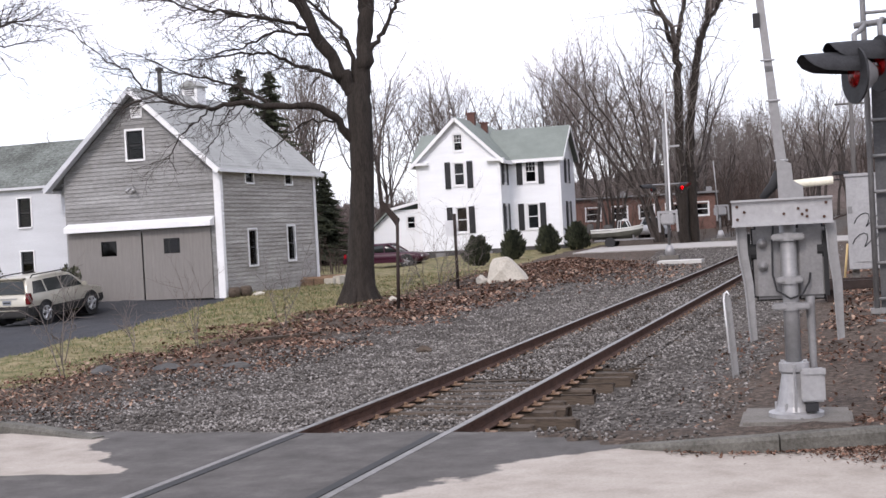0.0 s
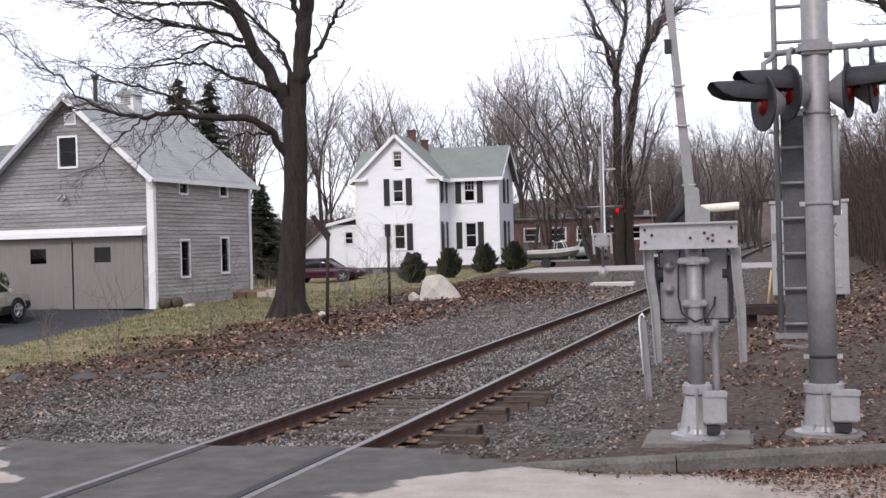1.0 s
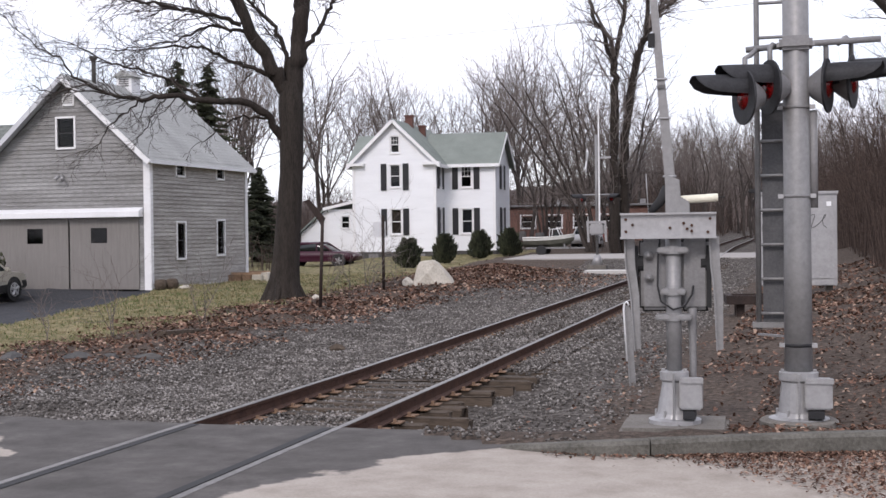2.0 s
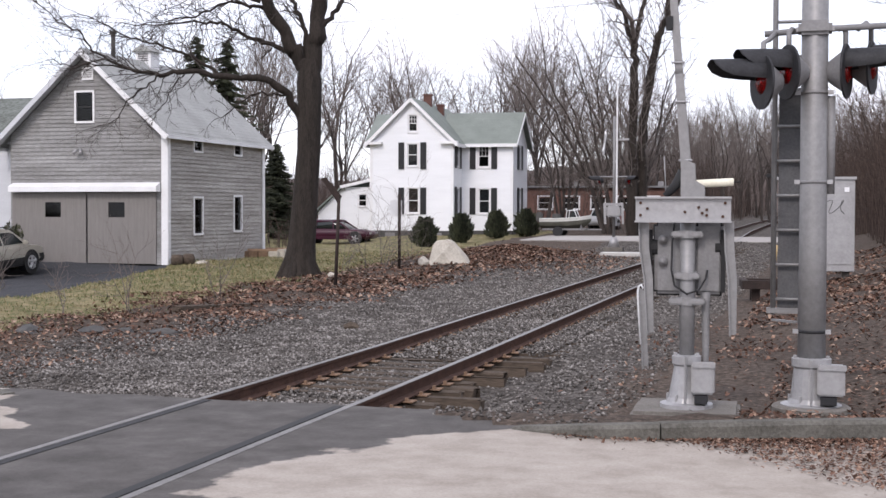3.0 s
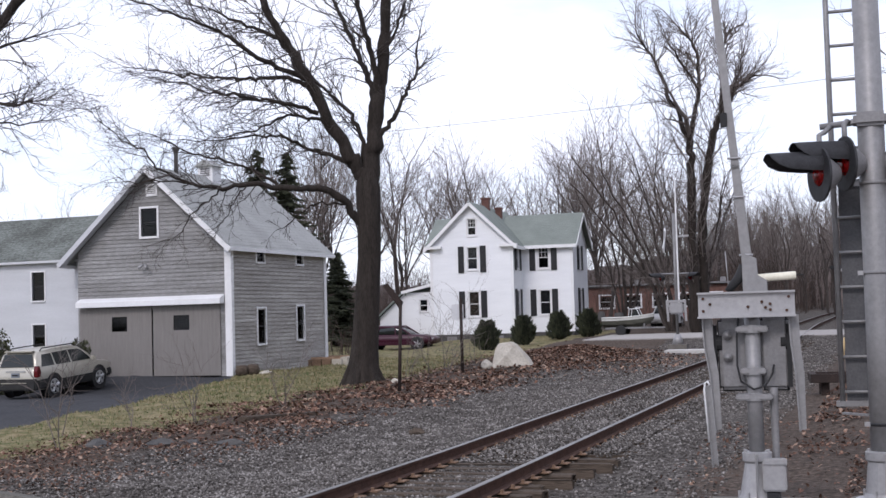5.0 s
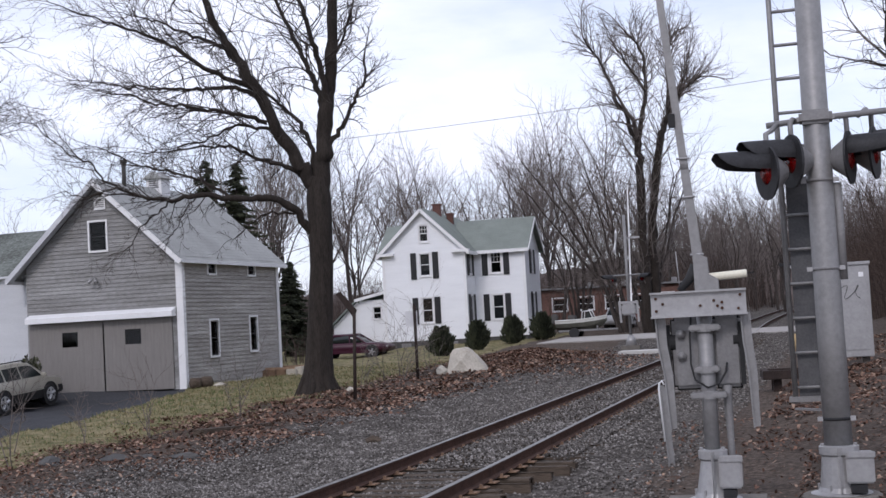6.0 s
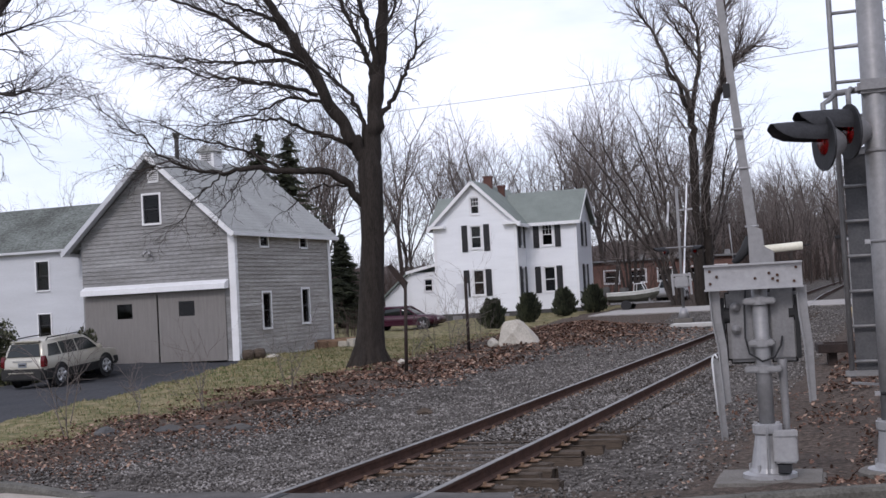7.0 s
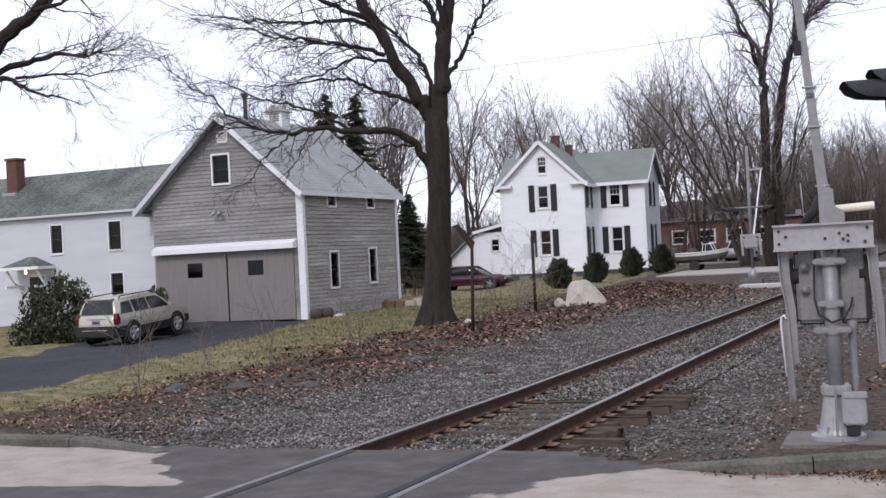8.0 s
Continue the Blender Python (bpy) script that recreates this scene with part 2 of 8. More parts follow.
def ground_z(x, y):
    x, y = np.asarray(x, float), np.asarray(y, float)
    s, o = along(x, y), beside(x, y)
    zt = np.interp(s, TS, TZ)
    bed = zt - 0.2 - 0.06 * smooth(1.4, 2.8, np.abs(o))
    left = np.interp(y, [0, 20, 48, 60, 75, 100, 150, 400], [-0.08, -0.06, 0.0, 0.12, 0.35, 0.9, 1.6, 4])
    left = left - 0.38 * smooth(-7.5, -11.5, x) * smooth(27, 34, y) * smooth(45.5, 41.5, y) - 0.3 * smooth(-1.0, -6, x) * smooth(60, 68, y) * smooth(90, 80, y)
    right = zt - 0.14 + np.interp(o, [2, 3.5, 4.6, 6, 8, 12, 20, 60], [0, 0.05, 0.22, 0.45, 0.95, 2.0, 3.6, 9]) * smooth(11, 22, s) * smooth(74, 62, s)
    right = right + np.interp(o, [5, 7, 10, 20], [0, 0.25, 0.8, 2.0]) * smooth(12, 14, s) * smooth(24, 18, s)
    mound = 0.42 * np.exp(-(((x - 3.0) / 2.2) ** 2 + ((y - 50) / 5.5) ** 2)) + 0.15 * np.exp(-(((x + 0.2) / 1.5) ** 2 + ((y - 45) / 2.5) ** 2))
    z = bed + (left - bed) * smooth(-3.2, -6.5, o) + (right - bed) * smooth(2.0, 3.5, o)
    z = z + mound + bumps(x, y) * smooth(2.2, 3.5, np.abs(o)) * smooth(11, 13, s)
    far = smooth(60.5, 62.8, s) * smooth(73.5, 70.8, s) * smooth(-13, -10, o) * smooth(14, 10, o)
    z = z * (1 - far) + (zt - 0.06) * far
    z = z - 0.1 * smooth(0.8, 0.95, o) * smooth(1.85, 1.6, o) * smooth(11.6, 12.2, s) * smooth(17.4, 16.2, s)
    near = smooth(12.2, 11.0, s) * smooth(0.0, 1.2, s)
    kerb_y = np.interp(x, KX, KY)
    near = near + (smooth(kerb_y + 0.18, kerb_y + 0.02, y) * smooth(0.0, 1.2, s) - near) * smooth(-0.6, 0.1, x)
    lift = np.maximum(smooth(11.9, 11.0, s) * smooth(-0.6, 0.1, x), smooth(13.5, 11.8, s) * smooth(1.2, 2.2, x))
    z = z + np.maximum(-0.04 + (0.06 + 0.05 * smooth(1.0, 2.4, x)) * smooth(11.7, 11.0, s) - z, 0) * lift
    return z * (1 - near) - 0.1 * near


def gz(x, y):
    return float(ground_z(x, y))


def ground():
    def steps(a, b, d):
        return np.arange(a, b, d)
    xs = np.concatenate([[-400, -250, -150, -100, -70, -50, -40], steps(-34, -18, 1.0), steps(-18, 14, 0.25), steps(14, 30, 1.0), [32, 40, 50, 70, 100, 150, 250, 400]])
    ys = np.concatenate([[-80, -40, -20, -10], steps(-6, 10, 1.0), steps(10, 52, 0.25), steps(52, 90, 0.8), steps(90, 150, 4), [160, 200, 260, 340, 460, 700, 1100]])
    gx, gy = np.meshgrid(xs, ys)
    x, y = gx.ravel(), gy.ravel()
    rng = np.random.RandomState(3)
    z = ground_z(x, y) + rng.normal(0, 0.008, x.shape)
    w = len(xs)
    i = (np.arange(len(ys) - 1)[:, None] * w + np.arange(w - 1)).ravel()
    ob = arrays("ground", np.stack([x, y, z], 1), np.stack([i, i + 1, i + w + 1, i + w], 1), None, smooth=True)
    s, o = along(x, y), beside(x, y)
    wob = 0.35 * np.sin(y * 0.9) + 0.25 * np.sin(x * 1.3 + y * 0.4)
    stone = smooth(5.9, 4.7, np.abs(o) + 0.6 * wob) * smooth(11, 11.4, s)
    stone = np.where(o > 0, stone * smooth(3.4, 2.2, o + wob * 0.5), stone)
    edge = np.interp(y, EY, EO)
    grass = smooth(0.0, -0.5, o - edge + 0.5 * wob) * smooth(90, 80, y)
    drive = drive_mask(x, y)
    for name, v in (("stone", stone), ("grass", grass), ("drive", drive)):
        at = ob.data.attributes.new(name, "FLOAT", "POINT")
        at.data.foreach_set("value", v.astype(np.float32))
    ob.data.materials.clear()
    ob.data.materials.append(ground_material())
    tagged(ob, "leaf-strewn earth with winter grass, gravel ballast and a drive", "ground", kind="structure")


def drive_mask(x, y):
    """The asphalt drive in front of the barn."""
    right = np.interp(y, [14, 20.4, 25, 30, 37, 44.2, 46], [-9.5, -9.25, -8.95, -8.9, -9.1, -9.2, -10.5])
    left = np.interp(y, [14, 24, 31, 34, 36, 39, 48], [-30, -30, -26, -18, -15.8, -16.2, -17])
    return smooth(0.15, -0.15, x - right) * smooth(-0.15, 0.15, x - left) * smooth(12, 14, y) * smooth(48.5, 47.5, y)


def ground_material():
    m = bpy.data.materials.new("earth")
    m.use_nodes = True
    n, ln = m.node_tree.nodes, m.node_tree.links.new
    b = n["Principled BSDF"]
    b.inputs["Roughness"].default_value = 0.95
    b.inputs["Specular IOR Level"].default_value = 0.15
    tc = n.new("ShaderNodeTexCoord")

    def noise_tex(scale, detail=6):
        t = n.new("ShaderNodeTexNoise")
        t.inputs["Scale"].default_value, t.inputs["Detail"].default_value, t.inputs["Roughness"].default_value = scale, detail, 0.7
        ln(tc.outputs["Object"], t.inputs["Vector"])
        return t

    def ramp(src, stops):
        r = n.new("ShaderNodeValToRGB")
        e = r.color_ramp.elements
        e[0].position, e[0].color = stops[0][0], (*stops[0][1], 1)
        e[1].position, e[1].color = stops[-1][0], (*stops[-1][1], 1)
        for p, c in stops[1:-1]:
            e.new(p).color = (*c, 1)
        ln(src, r.inputs["Fac"])
        return r

    big, fine, mid = noise_tex(0.35), noise_tex(14), noise_tex(3.0)
    vor = n.new("ShaderNodeTexVoronoi")
    vor.inputs["Scale"].default_value = 17
    ln(tc.outputs["Object"], vor.inputs["Vector"])
    leaf = ramp(fine.outputs["Fac"], [(0.3, (0.028, 0.022, 0.018)), (0.5, (0.076, 0.058, 0.046)), (0.68, (0.165, 0.128, 0.103))])
    grs = ramp(mid.outputs["Fac"], [(0.32, (0.07, 0.08, 0.03)), (0.47, (0.15, 0.138, 0.064)), (0.6, (0.27, 0.22, 0.13))])
    sep = n.new("ShaderNodeSeparateColor")
    ln(vor.outputs["Color"], sep.inputs["Color"])
    stn = ramp(sep.outputs["Red"], [(0.0, (0.036, 0.03, 0.026)), (0.6, (0.088, 0.077, 0.068)), (1.0, (0.175, 0.158, 0.142))])
    drv = ramp(fine.outputs["Fac"], [(0.3, (0.035, 0.036, 0.04)), (0.7, (0.075, 0.076, 0.082))])
    col = leaf.outputs["Color"]

    def over(col, other, name, soft):
        a = n.new("ShaderNodeAttribute")
        a.attribute_name = name
        k = n.new("ShaderNodeMath")
        k.operation, k.inputs[1].default_value = "MULTIPLY_ADD", soft
        sh = n.new("ShaderNodeMath")
        sh.operation, sh.inputs[1].default_value = "SUBTRACT", 0.5
        ln(mid.outputs["Fac"], sh.inputs[0])
        ln(sh.outputs[0], k.inputs[0])
        ln(a.outputs["Fac"], k.inputs[2])
        r = n.new("ShaderNodeMapRange")
        r.inputs["From Min"].default_value, r.inputs["From Max"].default_value = 0.4, 0.6
        ln(k.outputs[0], r.inputs["Value"])
        mx = n.new("ShaderNodeMix")
        mx.data_type = "RGBA"
        ln(r.outputs["Result"], mx.inputs["Factor"])
        ln(col, mx.inputs["A"])
        ln(other, mx.inputs["B"])
        return mx.outputs["Result"]

    col = over(col, grs.outputs["Color"], "grass", 1.3)
    col = over(col, stn.outputs["Color"], "stone", 1.0)
    col = over(col, drv.outputs["Color"], "drive", 0.1)
    shade = n.new("ShaderNodeMix")
    shade.data_type, shade.blend_type = "RGBA", "MULTIPLY"
    shade.inputs["Factor"].default_value = 0.55
    br = ramp(big.outputs["Fac"], [(0.3, (0.6, 0.6, 0.6)), (0.7, (1, 1, 1))])
    ln(col, shade.inputs["A"])
    ln(br.outputs["Color"], shade.inputs["B"])
    ln(shade.outputs["Result"], b.inputs["Base Color"])
    bp = n.new("ShaderNodeBump")
    bp.inputs["Strength"].default_value, bp.inputs["Distance"].default_value = 0.5, 0.03
    ln(fine.outputs["Fac"], bp.inputs["Height"])
    ln(bp.outputs["Normal"], b.inputs["Normal"])
    return m


def road_material(name, dark_half):
    """Worn pale asphalt with a newer dark patch about the rails, ragged at its edge; tree shade is painted into the
    patch.
    """
    m = bpy.data.materials.new(name)
    m.use_nodes = True
    n, ln = m.node_tree.nodes, m.node_tree.links.new
    b = n["Principled BSDF"]
    b.inputs["Roughness"].default_value = 0.9
    b.inputs["Specular IOR Level"].default_value = 0.2
    tc = n.new("ShaderNodeTexCoord")
    sx = n.new("ShaderNodeSeparateXYZ")
    ln(tc.outputs["Object"], sx.inputs["Vector"])

    def tex(scale, rough=0.65):
        t = n.new("ShaderNodeTexNoise")
        t.inputs["Scale"].default_value, t.inputs["Detail"].default_value, t.inputs["Roughness"].default_value = scale, 6, rough
        ln(tc.outputs["Object"], t.inputs["Vector"])
        return t

    def ramp(src, stops):
        r = n.new("ShaderNodeValToRGB")
        e = r.color_ramp.elements
        e[0].position, e[0].color = stops[0][0], (*stops[0][1], 1)
        e[1].position, e[1].color = stops[-1][0], (*stops[-1][1], 1)
        for p, c in stops[1:-1]:
            e.new(p).color = (*c, 1)
        ln(src, r.inputs["Fac"])
        return r

    wob, fine, mid = tex(0.9, 0.55), tex(45), tex(2.4)
    ab = n.new("ShaderNodeMath")
    ab.operation = "ABSOLUTE"
    ln(sx.outputs["X"], ab.inputs[0])
    k = n.new("ShaderNodeMath")
    k.operation, k.inputs[1].default_value = "MULTIPLY_ADD", 1.9
    ln(wob.outputs["Fac"], k.inputs[0])
    # the patch narrows away from the far kerb
    taper = n.new("ShaderNodeMapRange")
    taper.inputs["From Min"].default_value, taper.inputs["From Max"].default_value = 8.5, 11.1
    taper.inputs["To Min"].default_value, taper.inputs["To Max"].default_value = 1.25, -0.6
    ln(sx.outputs["Y"], taper.inputs["Value"])
    wide = n.new("ShaderNodeMath")
    wide.operation = "ADD"
    ln(ab.outputs[0], wide.inputs[0])
    ln(taper.outputs["Result"], wide.inputs[1])
    # beyond the rails' far side the pale stretch is a strip only
    strip, gone, far_side = n.new("ShaderNodeMapRange"), n.new("ShaderNodeMath"), n.new("ShaderNodeMath")
    strip.inputs["From Min"].default_value, strip.inputs["From Max"].default_value = 8.3, 9.1
    strip.inputs["To Min"].default_value, strip.inputs["To Max"].default_value = -5.0, 0.0
    ln(sx.outputs["Y"], strip.inputs["Value"])
    far_side.operation, far_side.inputs[1].default_value = "LESS_THAN", 0.0
    ln(sx.outputs["X"], far_side.inputs[0])
    gone.operation = "MULTIPLY_ADD"
    ln(strip.outputs["Result"], gone.inputs[0])
    ln(far_side.outputs[0], gone.inputs[1])
    ln(wide.outputs[0], gone.inputs[2])
    ln(gone.outputs[0], k.inputs[2])
    r = n.new("ShaderNodeMapRange")
    r.inputs["From Min"].default_value, r.inputs["From Max"].default_value = dark_half + 0.91, dark_half + 0.99
    ln(k.outputs[0], r.inputs["Value"])
    pale = ramp(mid.outputs["Fac"], [(0.25, (0.25, 0.215, 0.182)), (0.5, (0.345, 0.305, 0.265)), (0.75, (0.42, 0.378, 0.334))])
    # dark asphalt and the tree shade on it share these colours
    dark = ramp(mid.outputs["Fac"], [(0.3, (0.062, 0.057, 0.053)), (0.55, (0.098, 0.09, 0.085)), (0.75, (0.14, 0.13, 0.122))])
    mx = n.new("ShaderNodeMix")
    mx.data_type = "RGBA"
    ln(r.outputs["Result"], mx.inputs["Factor"])
    ln(dark.outputs["Color"], mx.inputs["A"])
    ln(pale.outputs["Color"], mx.inputs["B"])
    sp = ramp(fine.outputs["Fac"], [(0.3, (0.7, 0.7, 0.7)), (0.6, (1, 1, 1))])
    ml = n.new("ShaderNodeMix")
    ml.data_type, ml.blend_type = "RGBA", "MULTIPLY"
    ml.inputs["Factor"].default_value = 0.6
    ln(mx.outputs["Result"], ml.inputs["A"])
    ln(sp.outputs["Color"], ml.inputs["B"])
    ln(ml.outputs["Result"], b.inputs["Base Color"])
    bp = n.new("ShaderNodeBump")
    bp.inputs["Strength"].default_value, bp.inputs["Distance"].default_value = 0.4, 0.008
    ln(fine.outputs["Fac"], bp.inputs["Height"])
    ln(bp.outputs["Normal"], b.inputs["Normal"])
    return m


def sheet(name, s0, s1, o0, o1, zoff, material, ds=0.5, do=0.5, ragged=0.0, rise=True):
    """A road's surface between two stretches along and beside the track, 0.25 m deep."""
    bm = B()
    ns, no = max(1, int((s1 - s0) / ds)), max(1, int((o1 - o0) / do))
    rng = random.Random(5)
    g = []
    for i in range(ns + 1):
        row = []
        for j in range(no + 1):
            s, o = s0 + (s1 - s0) * i / ns, o0 + (o1 - o0) * j / no
            z = float(np.interp(s, TS, TZ)) if rise else 0.0
            if i in (0, ns):
                s += rng.uniform(-ragged, ragged)
            row.append(bm.verts.new((o, s, z + zoff)))
        g.append(row)
    for i in range(ns):
        for j in range(no):
            bm.faces.new((g[i][j], g[i][j + 1], g[i + 1][j + 1], g[i + 1][j]))
    rim = [e for e in bm.edges if e.is_boundary]
    for v in {w for f in bmesh.ops.extrude_edge_only(bm, edges=rim)["geom"] if isinstance(f, bmesh.types.BMVert) for w in [f]}:
        v.co.z -= 0.25
    ob = part(name, bm, material)
    ob.matrix_world = pose(CS * -4.854, -SN * -4.854, 0, 0, 0, -YAW)
    return ob


ground()
road = tagged(sheet("road", 1.2, 11.1, -70, 70, -0.004, road_material("worn_road", 2.3), ragged=0.12), "worn pale asphalt road with a dark patch and painted shade at the rails", "road", kind="structure")
far_road = tagged(sheet("road_far", 63.0, 70.5, -9.5, 60, -0.012, mat("pale_far_road", (0.27, 0.252, 0.235), (0.38, 0.36, 0.338), 0.6, 0.9, 0.2, 30), do=2), "pale concrete road crossing the track far off", "road", kind="structure")


# ---- the track ----
def at_track(s, o=0.0, dz=0.0):
    x, y = track(s, o)
    return Vector((float(x), float(y), float(np.interp(s, TS, TZ)) + dz))


def railway():
    base = thing("railway_track", pose(0, 0, 0), "single line of rusty rails on weathered wooden ties", "railway track")
    ss = list(np.arange(-14, 70, 1.0)) + list(np.arange(70, 250, 6.0))
    foot = [(-0.07, -0.15), (0.07, -0.15), (0.07, -0.138), (0.012, -0.118), (0.012, -0.045), (0.034, -0.034), (0.036, -0.006), (-0.036, -0.006), (-0.034, -0.034), (-0.012, -0.045), (-0.012, -0.118), (-0.07, -0.138)]
    head = [(-0.035, -0.008), (0.035, -0.008), (0.033, 0.0), (-0.033, 0.0)]
    for side in (-0.753, 0.753):
        made = None
        for name, prof, m in (("rail", foot, M_RUST), ("rail_head", head, M_RAILHEAD)):
            bm = B()
            rings = []
            for s in ss:
                rings.append([bm.verts.new(at_track(s, side + a, b)) for a, b in prof])
            for r0, r1 in zip(rings, rings[1:]):
                for k in range(len(prof)):
                    bm.faces.new((r0[k], r0[(k + 1) % len(prof)], r1[(k + 1) % len(prof)], r1[k]))
            made = part(name, bm, m, made or base, "worn shiny running surface" if made else "")
    rng = random.Random(8)
    shapes = []
    for k in range(5):
        bm = B()
        e0, e1 = rng.uniform(0, 0.12), rng.uniform(-0.2, 0.2)
        bx(bm, -1.28 + e0, 1.3 - e1, -0.075, 0.075, -0.16, 0, bevel=0.014)
        for v in bm.verts:
            v.co += Vector((rng.uniform(-0.04, 0.04), rng.uniform(-0.02, 0.02), rng.uniform(-0.02, 0.004)))
        me = bpy.data.meshes.new("tie")
        bmesh.ops.recalc_face_normals(bm, faces=bm.faces)
        bm.to_mesh(me)
        bm.free()
        me.materials.append(M_TIE)
        shapes.append(me)
    bm = B()
    bx(bm, -0.17, 0.17, -0.09, 0.09, 0, 0.016, bevel=0.004)
    for a, b in ((-0.1, 0.05), (0.1, -0.05)):
        bx(bm, a - 0.016, a + 0.016, b - 0.016, b + 0.016, 0.01, 0.05)
    plate = bpy.data.meshes.new("tie_plate")
    bm.to_mesh(plate)
    bm.free()
    plate.materials.append(M_PLATE)
    s = 12.0
    n = 0
    while s < 66:
        p = at_track(s, rng.uniform(-0.05, 0.05), -0.168)
        t = new("tie", rng.choice(shapes))
        t.parent = base
        t.matrix_world = Matrix.Translation(p) @ pose(0, 0, 0, 0, 0, -YAW + rng.uniform(-4.5, 4.5))
        if s < 34:
            for side in (-0.753, 0.753):
                q = new("tie_plate", plate)
                q.parent = base
                q.matrix_world = Matrix.Translation(at_track(s, side, -0.166)) @ pose(0, 0, 0, 0, 0, -YAW)
        s += rng.uniform(0.42, 0.5) if s < 17.5 else rng.uniform(0.47, 0.55)
        n += 1
    # flush black strips stand for the shaded flangeway grooves of the crossing beside the rails
    for o in (-0.66, 0.66):
        bm = B()
        bx(bm, o - 0.045, o + 0.045, 1.3, 11.0, -0.06, 0.0015, bevel=0.003)
        st = part("flangeway_groove_dark", bm, M_RUBBER, base)
        st.matrix_world = pose(CS * -4.854, -SN * -4.854, 0, 0, 0, -YAW)


railway()


def kerb(name, pts, h, w, label):
    """A kerb along places (x, y), with a height at each."""
    bm = B()
    rows = []
    for i, (x, y) in enumerate(pts):
        a, b = Vector((*pts[max(i - 1, 0)], 0)), Vector((*pts[min(i + 1, len(pts) - 1)], 0))
        d = (b - a).normalized()
        nrm = Vector((-d.y, d.x, 0))
        p = Vector((x, y, 0))
        hh = h[i]
        prof = [(-0.01, -0.2), (0.0, hh - 0.03), (0.03, hh), (w - 0.02, hh), (w, hh - 0.02), (w, -0.2)]
        rows.append([bm.verts.new(p + nrm * q + Vector((0, 0, z))) for q, z in prof])
    for r0, r1 in zip(rows, rows[1:]):
        for k in range(5):
            bm.faces.new((r0[k], r0[k + 1], r1[k + 1], r1[k]))
    bm.faces.new(rows[0])
    bm.faces.new(rows[-1][::-1])
    return tagged(part(name, bm, M_KERB), label, "kerb")


kerb("kerb", [(0.6, 10.5), (0.9, 10.3), (1.2, 10.1), (1.735, 10.0)], [0.015, 0.055, 0.095, 0.122], 0.17, "weathered concrete kerb end dipping to the road")
kerb("kerb", [(1.748, 10.0), (2.4, 10.0), (3.0, 10.02), (3.7, 10.05), (4.4, 10.05), (5.2, 9.85), (7.0, 9.3), (10.5, 8.2)], [0.125, 0.14, 0.15, 0.15, 0.15, 0.15, 0.15, 0.15], 0.17, "weathered concrete kerb with leaves along its foot")
kerb("kerb", [(-16.0, 16.4), (-9.0, 14.35), (-6.8, 13.65), (-5.4, 13.2)], [0.1, 0.1, 0.1, 0.09], 0.17, "weathered concrete kerb beside the ballast")
kerb("kerb", [(-5.39, 13.195), (-5.0, 12.95), (-4.6, 12.68), (-4.2, 12.38)], [0.09, 0.075, 0.045, 0.012], 0.17, "weathered concrete kerb end sloping into the road")


# ---- clapboard buildings ----
def courses(bm, spans, z0, z1, holes, expose=0.115, thick=0.12, lip=0.026):
    """Clapboards on a wall in local x (along), y (inward), z; spans(z) gives the wall's ends at a height; holes are (x0, x1, z0, z1)."""
    z = z0
    while z < z1 - 1e-3:
        zt = min(z + expose, z1)
        (a0, b0), (a1, b1) = spans(z), spans(zt)
        zm = (z + zt) / 2
        cuts = sorted((h[0], h[1]) for h in holes if h[2] < zm < h[3])
        edges = []
        l0, l1 = a0, a1
        for c0, c1 in cuts:
            edges.append((l0, l1, c0, c0))
            l0 = l1 = c1
        edges.append((l0, l1, b0, b1))
        for xa0, xa1, xb0, xb1 in edges:
            if xb0 - xa0 < 0.01:
                continue
            lo = [(xa0, -lip, z), (xb0, -lip, z), (xb0, thick, z), (xa0, thick, z)]
            hi = [(xa1, -0.003, zt), (max(xb1, xa1 + 0.001), -0.003, zt), (max(xb1, xa1 + 0.001), thick, zt), (xa1, thick, zt)]
            v = [bm.verts.new(p) for p in lo + hi]
            for f in ((0, 1, 5, 4), (1, 2, 6, 5), (2, 3, 7, 6), (3, 0, 4, 7), (0, 3, 2, 1), (4, 5, 6, 7)):
                bm.faces.new([v[k] for k in f])
        z = zt


def wall(name, parent, m, width, z0, z1, material, holes=(), gable=0.0, expose=0.135, label=""):
    """gable: the peak's height over z1."""
    def spans(z):
        if z <= z1 or not gable:
            return 0.0, width
        k = (z - z1) / gable * width / 2
        return k, max(width - k, k + 0.001)
    bm = B()
    courses(bm, spans, z0, z1 + gable, holes, expose, lip=0.011 if material is M_WHITESIDE else 0.03 if 0.136 < expose < 0.2 else 0.02)
    ob = part(name, bm, material, parent, label)
    ob.matrix_local = m
    return ob


def frame_bm(x0, x1, z0, z1, w, y0, y1):
    bm = B()
    bx(bm, x0 - w, x0, y0, y1, z0 - w, z1 + w)
    bx(bm, x1, x1 + w, y0, y1, z0 - w, z1 + w)
    bx(bm, x0, x1, y0, y1, z1, z1 + w)
    bx(bm, x0 - 0.02, x1 + 0.02, y0 - 0.03, y1, z0 - w, z0)
    return bm


